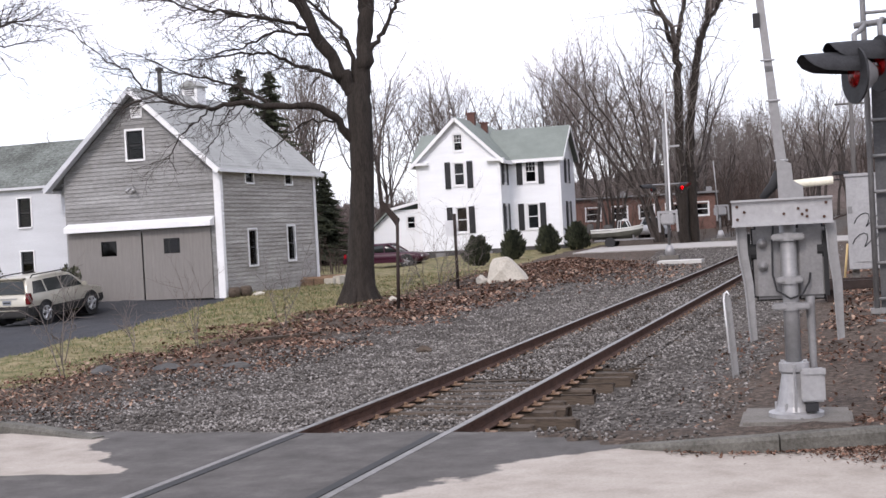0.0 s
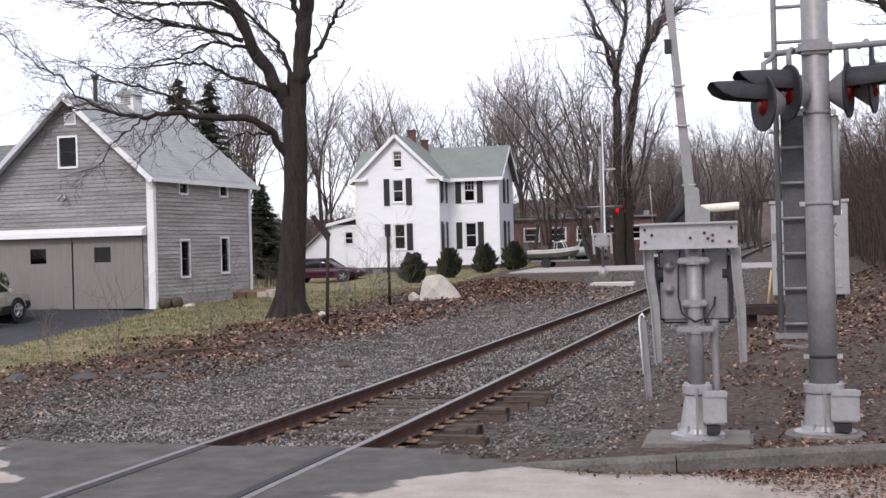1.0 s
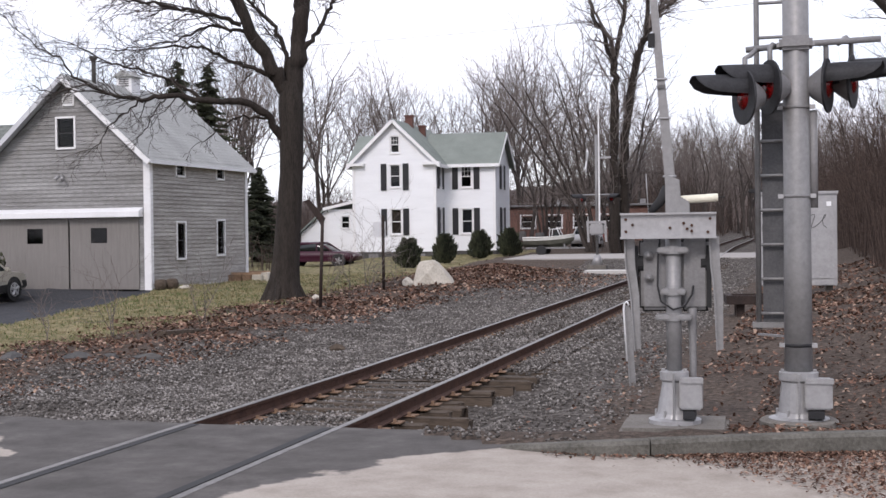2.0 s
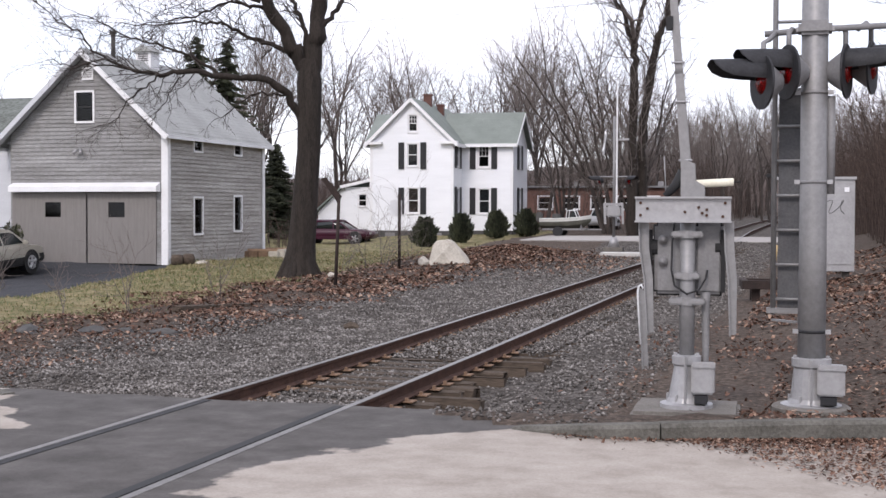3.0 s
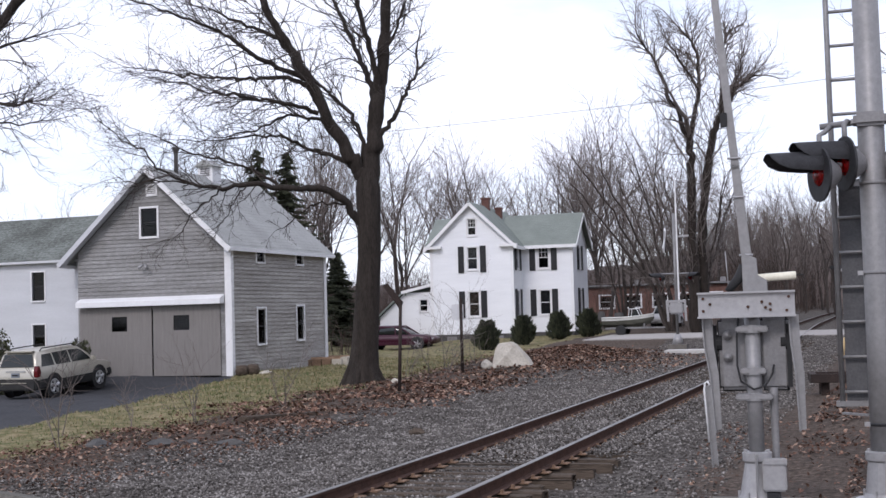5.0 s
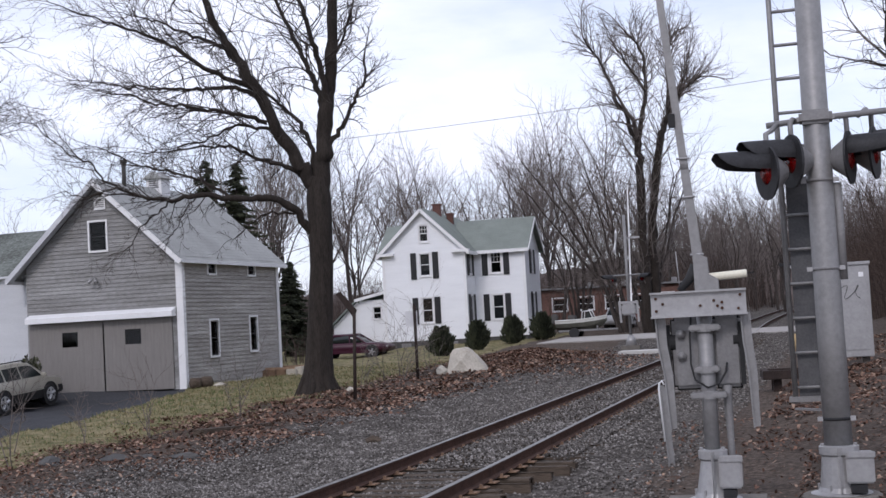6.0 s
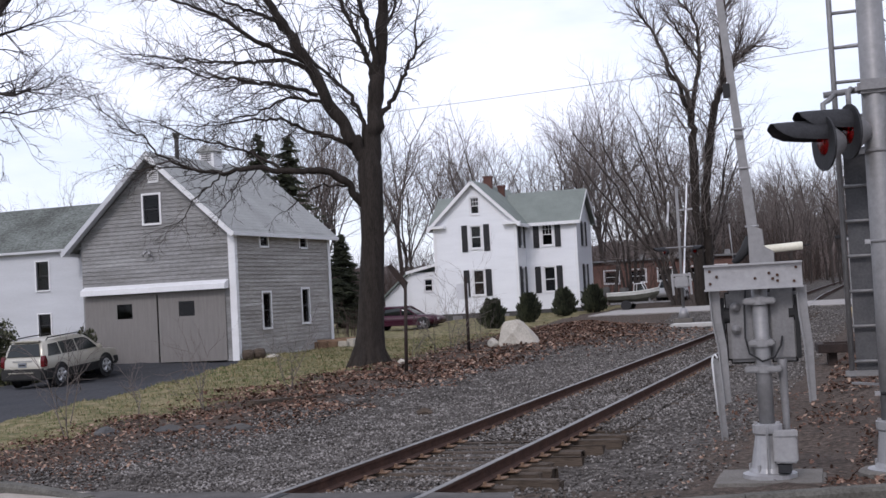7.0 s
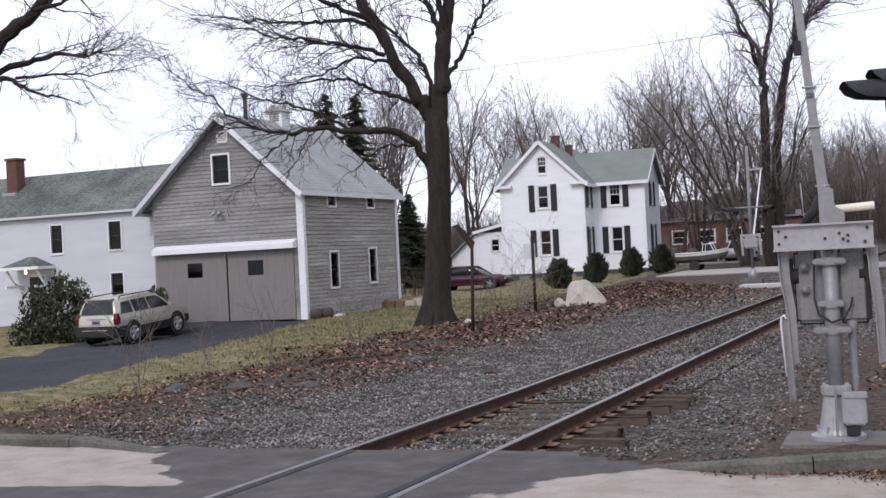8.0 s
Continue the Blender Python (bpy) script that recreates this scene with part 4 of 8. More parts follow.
    for za in (0.7, 3.55):
        boxpart("floor", (0.14, GW - 0.14, 0.14, GD - 0.14, za, za + 0.1), M_DARK, b)
        boxpart("floor", (GW + 0.0, WX - 0.14, Y2 + 0.14, Y2 + WD - 0.14, za, za + 0.09), M_DARK, b)
    # cellar windows and air conditioner
    for x in (0.9, 3.8):
        bm = B()
        bx(bm, x, x + 0.6, 0.0, 0.05, 0.3, 0.56)
        part("cellar_window", bm, M_HOUS, b)
    # low side addition
    A = pose(-2.6, 3.0, 0)
    ah = [(0.88, 1.4, 2.15, 2.9)]
    wall("wall", b, A, 1.85, 0.3, 3.35, M_WHITESIDE, ah, 0, 0.13)
    wall("wall", b, pose(-2.6, 7.0, 0, 0, 0, -90), 4.0, 0.3, 3.35, M_WHITESIDE, (), 0, 0.13)
    window(b, A, *ah[0], 0.06)
    slab("roof", b, [(-0.76, 2.75, 3.9), (-0.76, 7.2, 3.9), (-2.85, 7.2, 3.45), (-2.85, 2.75, 3.45)], 0.1, M_ROOFG)
    bar(b, "fascia", (-0.76, 2.73, 3.81), (-2.85, 2.73, 3.36), 0.05, 0.18, M_WHITE)
    boxpart("foundation", (-2.55, -0.75, 3.03, 6.97, -0.4, 0.3), M_FOUND, b)


white_house()


def small_garage():
    b = thing("garage", pose(-7.75, 84, -0.25, 0, 0, -14), "small white gabled garage behind the house", "garage")
    wall("wall", b, pose(0, 0, 0), 3.4, -0.3, 2.1, M_WHITESIDE, [(0.9, 2.9, -0.3, 1.3)], 1.5, 0.15)
    wall("wall", b, pose(3.4, 0, 0, 0, 0, 90), 5, -0.3, 2.1, M_WHITESIDE, (), 0, 0.15)
    wall("wall", b, pose(0, 5, 0, 0, 0, -90), 5, -0.3, 2.1, M_WHITESIDE, (), 0, 0.15)
    bm = B()
    bx(bm, 0.9, 2.9, 0.04, 0.08, -0.3, 1.3)
    for z in (0.1, 0.5, 0.9):
        bx(bm, 0.95, 2.85, 0.025, 0.04, z - 0.17, z + 0.17)
    part("door", bm, M_DOOR, b)
    for x in (-0.3, 3.7):
        slab("roof", b, [(1.7, -0.3, 3.75), (1.7, 5.3, 3.75), (x, 5.3, 1.98), (x, -0.3, 1.98)], 0.1, M_ROOFG)


small_garage()


def brick_building():
    """Long low brick building far behind the boat."""
    b = thing("brick_building", pose(7.4, 106, 0.6, 0, 0, -10), "long low red-brick building behind bare trees", "building")
    W = 11.2
    holes = [(0.9 + k * 2.15, 2.05 + k * 2.15, 1.5, 2.5) for k in range(5)]
    wall("wall", b, pose(0, 0, 0), W, -0.6, 3.2, M_BRICKF, holes, 0, 0.3)
    wall("wall", b, pose(W, 0, 0, 0, 0, 90), 9, -0.6, 3.2, M_BRICKF, (), 0, 0.3)
    wall("wall", b, pose(0, 9, 0, 0, 0, -90), 9, -0.6, 3.2, M_BRICKF, (), 0, 0.3)
    for h in holes:
        window(b, pose(0, 0, 0), *h, 0.1)
    boxpart("roof", (-0.3, W + 0.3, -0.3, 9.3, 3.2, 3.34), M_FOUND, b)
    boxpart("roof_edge", (-0.34, W + 0.34, -0.36, -0.3, 3.24, 3.38), M_HOUS, b, "pale metal roof edge")
    for x, w in ((3.6, 0.5), (6, 0.8), (10.4, 0.6)):
        boxpart("roof_vent", (x, x + w, 2, 2.8, 3.34, 3.8), M_ALU, b, "", 0.04)


brick_building()


# ---- crossing equipment ----
def cast_base(parent, r, k=1.0):
    """Split base casting with its junction box."""
    bm = B()
    tube(bm, [(0, 0, -0.03), (0, 0, 0.005), (0, 0, 0.02), (0, 0, 0.06), (0, 0, 0.34), (0, 0, 0.36), (0, 0, 0.43), (0, 0, 0.44)], [0.235 * k, 0.235 * k, 0.18 * k, 0.16 * k, r + 0.035, r + 0.055, r + 0.055, r + 0.02], 20)
    base = part("base_casting", bm, M_ALU, parent, "silver-painted split base casting")
    bm = B()
    for x in (-0.006, 0.006):
        bx(bm, x - 0.004, x + 0.004, -0.17 * k - 0.05, -r, 0.03, 0.43)
    part("base_rib", bm, M_ALU, base)
    bm = B()
    bx(bm, 0.05, 0.25 * k, -0.2 * k, 0.02, 0.11, 0.38, bevel=0.015)
    bx(bm, 0.06, 0.26 * k, -0.215 * k, -0.19 * k, 0.34, 0.4, bevel=0.008)
    part("junction_box", bm, M_ALU, base)
    bm = B()
    for a in range(6):
        c, s = math.cos(a * 1.05), math.sin(a * 1.05)
        part("bolt", tube(B(), [(0.165 * k * c, 0.165 * k * s, 0.02), (0.165 * k * c, 0.165 * k * s, 0.09)], 0.014, 6), M_ALU, base)
    for x in (-r - 0.02, r + 0.02):
        part("bolt", tube(B(), [(x, -0.05, 0.4), (x, -0.05, 0.46)], 0.018, 6), M_ALU, base)
    bx(bm, 0.08, 0.19 * k, -0.21 * k, -0.05, 0.03, 0.1)
    part("cable_recess", bm, M_BLACK, base)


def gate_mechanism(parent, detail=True):
    """Mast, housing, counterweight arms and cross channel, in the gate's space."""
    tubepart("mast", [(0, 0, 0.3), (0, 0, 1.68)], 0.068, M_GALV, parent, "galvanised steel mast", 16)
    for x0, x1 in ((-0.3, -0.02), (0.06, 0.31)):
        h = boxpart("mechanism_housing", (x0, x1, 0.06, 0.42, 0.98, 1.62), M_HOUS, parent, "grey cast gate mechanism housing", 0.03)
        if detail:
            bm = B()
            bx(bm, x0 - 0.018, x1 + 0.018, 0.16, 0.3, 0.96, 1.635, bevel=0.03)
            part("housing_seam", bm, M_RUBBER, h)
    if detail:
        for z in (1.27, 1.47):
            tubepart("hinge_boss", [(-0.22, 0.07, z), (-0.22, 0.02, z), (-0.22, 0.019, z), (-0.22, -0.01, z)], [0.045, 0.04, 0.02, 0.02], M_GALV, parent)
    for z, w in ((0.92, 0.16), (1.15, 0.11), (1.52, 0.14)):
        bm = B()
        bx(bm, -w, w, -0.085, 0.1, z - 0.028, z + 0.028, bevel=0.012)
        tube(bm, [(0, 0, z - 0.034), (0, 0, z + 0.034)], 0.092, 14)
        part("mast_clamp", bm, M_GALV, parent)
    # cross channel
    bm = B()
    bx(bm, -0.455, 0.38, -0.115, -0.1, 1.63, 1.85)
    bx(bm, -0.46, 0.385, -0.155, -0.06, 1.625, 1.643)
    bx(bm, -0.46, 0.385, -0.155, -0.06, 1.838, 1.856)
    ch = part("cross_channel", bm, M_ALU, parent, "silver steel cross channel")
    bm = B()
    for x, z in ((-0.41, 1.69), (-0.41, 1.8), (0.31, 1.68), (0.33, 1.8), (0.1, 1.76), (0.13, 1.71), (0.17, 1.74), (-0.02, 1.72), (0.17, 1.69), (-0.35, 1.75)):
        part("bolt", tube(B(), [(x, -0.114, z), (x, -0.13, z)], 0.014, 6), M_RUST, ch)
    for x, z1 in ((-0.39, 0.62), (0.36, 0.62)):
        bm = B()
        side = 1 if x < 0 else 0.7
        # a cranked flat bar with a folded edge
        edge = [(x - 0.045, 1.64), (x - 0.035, 1.38), (x + 0.035 * side - 0.03, 1.12), (x + 0.075 * side - 0.04, z1)]
        wide = [0.09, 0.085, 0.08, 0.06]
        prism(bm, edge + [(p[0] + q, p[1] + (0.015 if k == 3 else 0)) for k, (p, q) in reversed(list(enumerate(zip(edge, wide))))], -0.02, 0.004)
        prism(bm, edge + [(p[0] + 0.012, p[1]) for p in reversed(edge)], -0.07, 0.004)
        part("counterweight_arm", bm, M_GALV, parent)
        # crank, enlarged in black to stand for the shaded hollow beside the housing
        bm = B()
        s = 1 if x < 0 else -1
        tube(bm, [(x + s * 0.03, 0.12, 1.4), (x + s * 0.12, 0.12, 1.4)], 0.075, 12)
        bx(bm, min(x + s * 0.03, x + s * 0.07), max(x + s * 0.03, x + s * 0.07), 0.04, 0.16, 1.0, 1.56)
        part("crank_shade_fill", bm, M_RUBBER, parent)


def near_gate():
    g = thing("crossing_gate", pose(2.24, 11.55, 0.06, 0, 0, -14), "silver level-crossing gate mechanism with raised arm", "crossing gate")
    bm = B()
    bx(bm, -0.47, 0.47, -0.4, 0.5, -0.3, -0.03, bevel=0.03)
    part("foundation", bm, M_CONC, g, "rough concrete foundation")
    cast_base(g, 0.075)
    gate_mechanism(g)
    tubepart("conduit", [(0.16, 0.05, -0.05), (0.165, 0.05, 0.5), (0.16, 0.05, 0.92), (0.16, 0.05, 1.0)], [0.032, 0.032, 0.04, 0.045], M_HOUS, g)
    tubepart("cable", [(-0.12, 0.04, 1.62), (-0.135, -0.02, 1.45), (-0.14, -0.03, 1.2), (-0.11, -0.05, 1.06), (0.0, -0.09, 0.99), (0.1, -0.06, 1.02), (0.16, 0.0, 1.12), (0.175, 0.03, 1.2)], 0.009, M_RUBBER, g, "black cable loop", 6)
    # arm bracket and arm
    bm = B()
    prism(bm, [(-0.06, 1.85), (0.15, 1.85), (0.15, 1.95), (0.07, 2.0), (0.06, 2.15), (-0.06, 2.2)], -0.09, -0.05)
    prism(bm, [(-0.06, 1.85), (0.15, 1.85), (0.15, 1.95), (0.07, 2.0), (0.06, 2.15), (-0.06, 2.2)], 0.02, 0.06)
    part("arm_bracket", bm, M_GALV, g)
    bm = B()
    a = math.tan(radians(4.6))
    for z0, z1, w in ((1.9, 3.0, 0.048), (2.95, 7.2, 0.035)):
        prism(bm, [(0.0 - (z0 - 1.9) * a - w, z0), (0.0 - (z0 - 1.9) * a + w, z0), (-(z1 - 1.9) * a + w * 0.75, z1), (-(z1 - 1.9) * a - w * 0.75, z1)], -0.05, 0.02)
    arm = part("gate_arm", bm, M_GALV, g, "raised grey gate arm")
    boxpart("arm_lamp", (-0.2, -0.14, -0.08, 0.0, 3.34, 3.46), M_RUBBER, arm)
    for z in (2.18, 2.7, 3.05):
        x = -(z - 1.9) * a
        tubepart("bolt", [(x - 0.06, -0.06, z), (x + 0.06, -0.06, z)], 0.01, M_ALU, arm, "", 6)
    cyl = tubepart("adaptor_tube", [(0.07, -0.05, 1.965), (0.08, -0.05, 1.97), (0.39, -0.05, 1.985), (0.4, -0.05, 1.985)], [0.03, 0.036, 0.036, 0.03], mat("cream_fibreglass", (0.6, 0.57, 0.46), (0.72, 0.69, 0.57), 5, 0.5, 0.1, 40), g, "cream fibreglass tube", 14)
    tubepart("tip_wire", [(0.4, -0.05, 1.985), (0.46, -0.05, 1.99)], 0.006, M_RUBBER, cyl, "", 6)
    tubepart("rubber_hose", [(-0.04, -0.02, 2.08), (-0.1, -0.02, 1.97), (-0.2, -0.02, 1.86)], [0.05, 0.045, 0.03], M_RUBBER, g)
    st = thing("marker_stake", pose(2.62, 16.15, gz(2.62, 16.15), 0, -3, -14), "pale metal stake standing in gravel", "stake")
    bm = B()
    prism(bm, [(-0.035, -0.1), (0.035, -0.1), (0.03, 0.92), (0.01, 1.0), (-0.04, 1.0), (-0.05, 0.9)], -0.01, 0.01)
    bx(bm, -0.045, -0.03, -0.04, 0.03, -0.1, 0.9)
    po = part("post", bm, M_GALV, st)
    tubepart("bent_strip", [(-0.05, -0.03, 0.3), (-0.055, -0.03, 0.95), (-0.04, -0.03, 1.02), (-0.01, -0.03, 1.05), (0.015, -0.03, 1.0)], 0.014, M_WHITE, po, "white bent edge strip", 6)


near_gate()


def ring(bm, r0, r1, y0, y1, n=24):
    """A flat ring about the y axis."""
    rows = [[bm.verts.new((r * math.cos(k * math.tau / n), y, r * math.sin(k * math.tau / n))) for k in range(n)] for r, y in ((r0, y0), (r1, y0), (r1, y1), (r0, y1))]
    for q0, q1 in zip(rows, rows[1:] + rows[:1]):
        for k in range(n):
            bm.faces.new((q0[k], q0[(k + 1) % n], q1[(k + 1) % n], q1[k]))


def light_unit(parent, p, yaw, r=0.25, back=None):
    """A flashing lamp: facing its local -y, with background disc, hood and red lens."""
    bm = B()
    ring(bm, 0.112, r, -0.02, 0.0)
    u = part("light_unit", bm, M_SIGBLACK, parent, "black lamp background disc")
    u.matrix_local = pose(*p, 0, 0, yaw)
    bm = B()
    tube(bm, [(0, 0.001, 0), (0, 0.015, 0), (0, 0.13, 0), (0, 0.17, 0)], [r * 0.84, r * 0.78, 0.11, 0.075], 22, cap=False)
    tube(bm, [(0, 0.169, 0), (0, 0.176, 0)], [0.075, 0.06], 18)
    part("lamp_housing", bm, back or M_SIGBLACK, u, "", True)
    bm = B()
    n, R = 14, 0.135
    rows = []
    for y, z, lo in ((-0.018, 0.075, -0.12), (-0.15, 0.075, -0.11), (-0.34, 0.07, -0.06), (-0.44, 0.065, 0.05), (-0.5, 0.06, 0.22)):
        q = []
        for rr in (R, R - 0.008):
            for k in range(n + 1):
                a = math.pi * lo + math.pi * (1 - 2 * lo) * k / n
                q.append(bm.verts.new((rr * math.cos(a), y, rr * math.sin(a) + z)))
        rows.append(q)
    for q0, q1 in zip(rows, rows[1:]):
        for b0 in (0, n + 1):
            for k in range(n):
                bm.faces.new((q0[b0 + k], q0[b0 + k + 1], q1[b0 + k + 1], q1[b0 + k]))
    part("hood", bm, M_SIGBLACK, u, "", True)
    bm = B()
    tube(bm, [(0, -0.008, 0), (0, -0.03, 0), (0, -0.05, 0)], [0.11, 0.1, 0.06], 20)
    part("lens", bm, M_REDLENS, u, "dark red lens", True).visible_shadow = False
    return u


def flash_disc(unit):
    """An added disc on an upright pin behind the lens, turned to imitate flashing: one face glows, the other is black.
    """
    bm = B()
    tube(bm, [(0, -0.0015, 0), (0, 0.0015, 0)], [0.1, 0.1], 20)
    d = part("lamp_flash_disc", bm, M_BLACK, unit, "added turning disc with a red glowing face and black back")
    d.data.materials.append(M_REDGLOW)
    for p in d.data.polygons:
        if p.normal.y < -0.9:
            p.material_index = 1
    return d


def near_signal():
    g = thing("crossing_signal", pose(3.465, 11.9, 0.0, 0, 0, -16), "grey signal mast with two pairs of hooded flashing lamps", "crossing signal")
    bm = B()
    tube(bm, [(0, 0, -0.25), (0, 0, -0.02), (0, 0, 0.0)], [0.36, 0.36, 0.33], 20)
    part("foundation", bm, M_CONC, g, "round concrete foundation")
    cast_base(g, 0.125, 1.18)
    tubepart("mast", [(0, 0, 0.3), (0, 0, 1.5), (0, 0, 7.5)], [0.128, 0.124, 0.11], M_GALV, g, "galvanised signal mast", 24)
    for z in (0.68, 2.06, 2.88, 3.46):
        c = tubepart("band_clamp", [(0, 0, z - 0.014), (0, 0, z + 0.014)], 0.131, M_SIGBLACK if z < 1 else M_HOUS, g, "", 20)
        boxpart("clamp_lug", (-0.17, -0.12, -0.05, -0.02, z - 0.02, z + 0.02), M_ALU, c)
        boxpart("clamp_lug", (0.12, 0.17, -0.05, -0.02, z - 0.02, z + 0.02), M_ALU, c)
    # ladder with a climbing guard
    lad = tubepart("ladder", [(-0.36, 0.35, 0.8), (-0.36, 0.35, 7.2)], 0.026, M_GALV, g, "galvanised ladder", 8)
    tubepart("ladder_rail", [(0.02, 0.35, 0.8), (0.02, 0.35, 7.2)], 0.026, M_GALV, lad, "", 8)
    for k in range(19):
        z = 0.95 + k * 0.33
        tubepart("rung", [(-0.36, 0.35, z), (0.02, 0.35, z)], 0.016, M_GALV, lad, "", 6)
    boxpart("climbing_guard", (-0.32, 0.0, 0.4, 0.41, 0.85, 2.93), mat("dark_guard", (0.07, 0.07, 0.075), (0.12, 0.12, 0.125), 4, 0.7, 0.1, 40), lad, "dark sheet-metal climbing guard")
    bar(lad, "guard_base", (-0.42, 0.35, 0.84), (0.1, 0.35, 0.84), 0.06, 0.05, M_GALV)
    for z in (2.93, 0.75, 5.0):
        bar(lad, "ladder_bracket", (-0.36, 0.35, z), (0.0, 0.0, z), 0.04, 0.02, M_GALV)
    tubepart("conduit", [(0.15, 0.02, 1.95), (0.15, 0.02, 2.85)], 0.04, M_HOUS, g)
    # cross arm and lamps
    arm = tubepart("cross_arm", [(-0.45, -0.02, 3.43), (0.0, -0.02, 3.46), (0.75, 0.02, 3.48)], 0.03, M_HOUS, g, "", 10)
    hub = boxpart("arm_hub", (-0.15, 0.15, -0.16, 0.14, 3.4, 3.53), M_HOUS, g, "", 0.03)
    units = []
    for x, y, z, yaw in ((-0.45, -0.3, 2.96, -64), (-0.23, -0.16, 3.06, -64), (0.27, 0.0, 3.07, 77), (0.5, 0.22, 3.12, 77)):
        units.append(light_unit(g, (x, y, z), yaw, 0.25, M_HOUS))
        tubepart("hanger", [(x, y + 0.02, z + 0.15), (x, y + 0.02, z + 0.36), (x * 0.9, y * 0.5, z + 0.4), (x * 0.75, 0.0, 3.45)], 0.024, M_HOUS, g, "", 8)
    return units


UNITS = near_signal()
LAMPS = [flash_disc(u) for u in UNITS[:2]]


def far_gate(name, m, lamps, label):
    g = thing(name, m, label, "crossing gate")
    boxpart("foundation", (-0.4, 0.4, -0.4, 0.4, -0.3, 0.02), M_CONC, g)
    tubepart("base_casting", [(0, 0, 0), (0, 0, 0.45)], [0.26, 0.13], M_ALU, g)
    units = []
    tubepart("mast", [(0, 0, 0.3), (0, 0, 5.6 if lamps else 1.7)], 0.065, M_GALV, g)
    bm = B()
    bx(bm, -0.3, 0.3, -0.3, 0.2, 1.3, 1.78, bevel=0.06)
    part("mechanism_housing", bm, M_ALU, g, "pale grey gate mechanism housing")
    boxpart("cross_channel", (-0.42, 0.42, -0.26, -0.18, 1.79, 1.9), M_ALU, g)
    for x in (-0.42, 0.33):
        bm = B()
        prism(bm, [(x, 1.86), (x + 0.1, 1.86), (x + 0.13, 1.0), (x + 0.04, 1.0)], -0.31, -0.27)
        part("counterweight_arm", bm, M_ALU, g)
    if lamps:
        tubepart("cross_arm", [(-0.75, 0, 3.02), (0.75, 0, 3.02)], 0.035, M_GALV, g, "", 8)
        for x in (-0.62, 0.62):
            units.append(light_unit(g, (x, -0.05, 2.85), 50 if x > 0 else -62, 0.16))
        bar(g, "sign_bracket", (0.0, 0, 4.6), (0.62, 0, 4.62), 0.05, 0.08, M_ALU)
        for a in (-16, 14):
            bm = B()
            bx(bm, -0.02, 0.02, -0.1, 0.1, -0.55, 0.55, m=pose(-0.42, 0, 4.45, 0, 6 + a * 0.15, 0) @ pose(0, 0, 0, a * 2.5, 0, 0))
            part("crossbuck_blade", bm, M_WHITE, g, "white crossbuck blade seen edge on")
    else:
        tubepart("rod", [(-0.1, 0, 1.9), (-0.25, 0, 4.4)], 0.03, M_ALU, g, "", 6)
    return g, units


FARGATE, FARUNITS = far_gate("crossing_gate", pose(7.55, 55.2, 0.3, 0, 0, -14), True, "white crossing gate with flashing lamps beside the far road")
far_gate("crossing_gate", pose(13.2, 74.0, 0.62, 0, 0, 20), False, "white gate mechanism beyond the far road")
arm_bm = B()
prism(arm_bm, [(-0.035, -0.1), (0.035, -0.1), (0.022, 5.3), (-0.022, 5.3)], -0.03, 0.03)
FARLAMP = flash_disc(FARUNITS[1])
FARARM = part("gate_arm", arm_bm, M_WHITE, FARGATE, "white gate arm going down")
FARARM.matrix_local = pose(0.12, -0.1, 1.85)

slab_bm = B()
bx(slab_bm, -0.85, 0.85, -0.7, 0.7, -0.2, 0.12, bevel=0.02)
slab_ob = tagged(part("concrete_pad", slab_bm, M_PALE), "pale flat concrete pad in the gravel", "concrete pad")
slab_ob.matrix_world = pose(7.35, 51.0, gz(7.35, 51.0) + 0.02, 0, 0, -14)


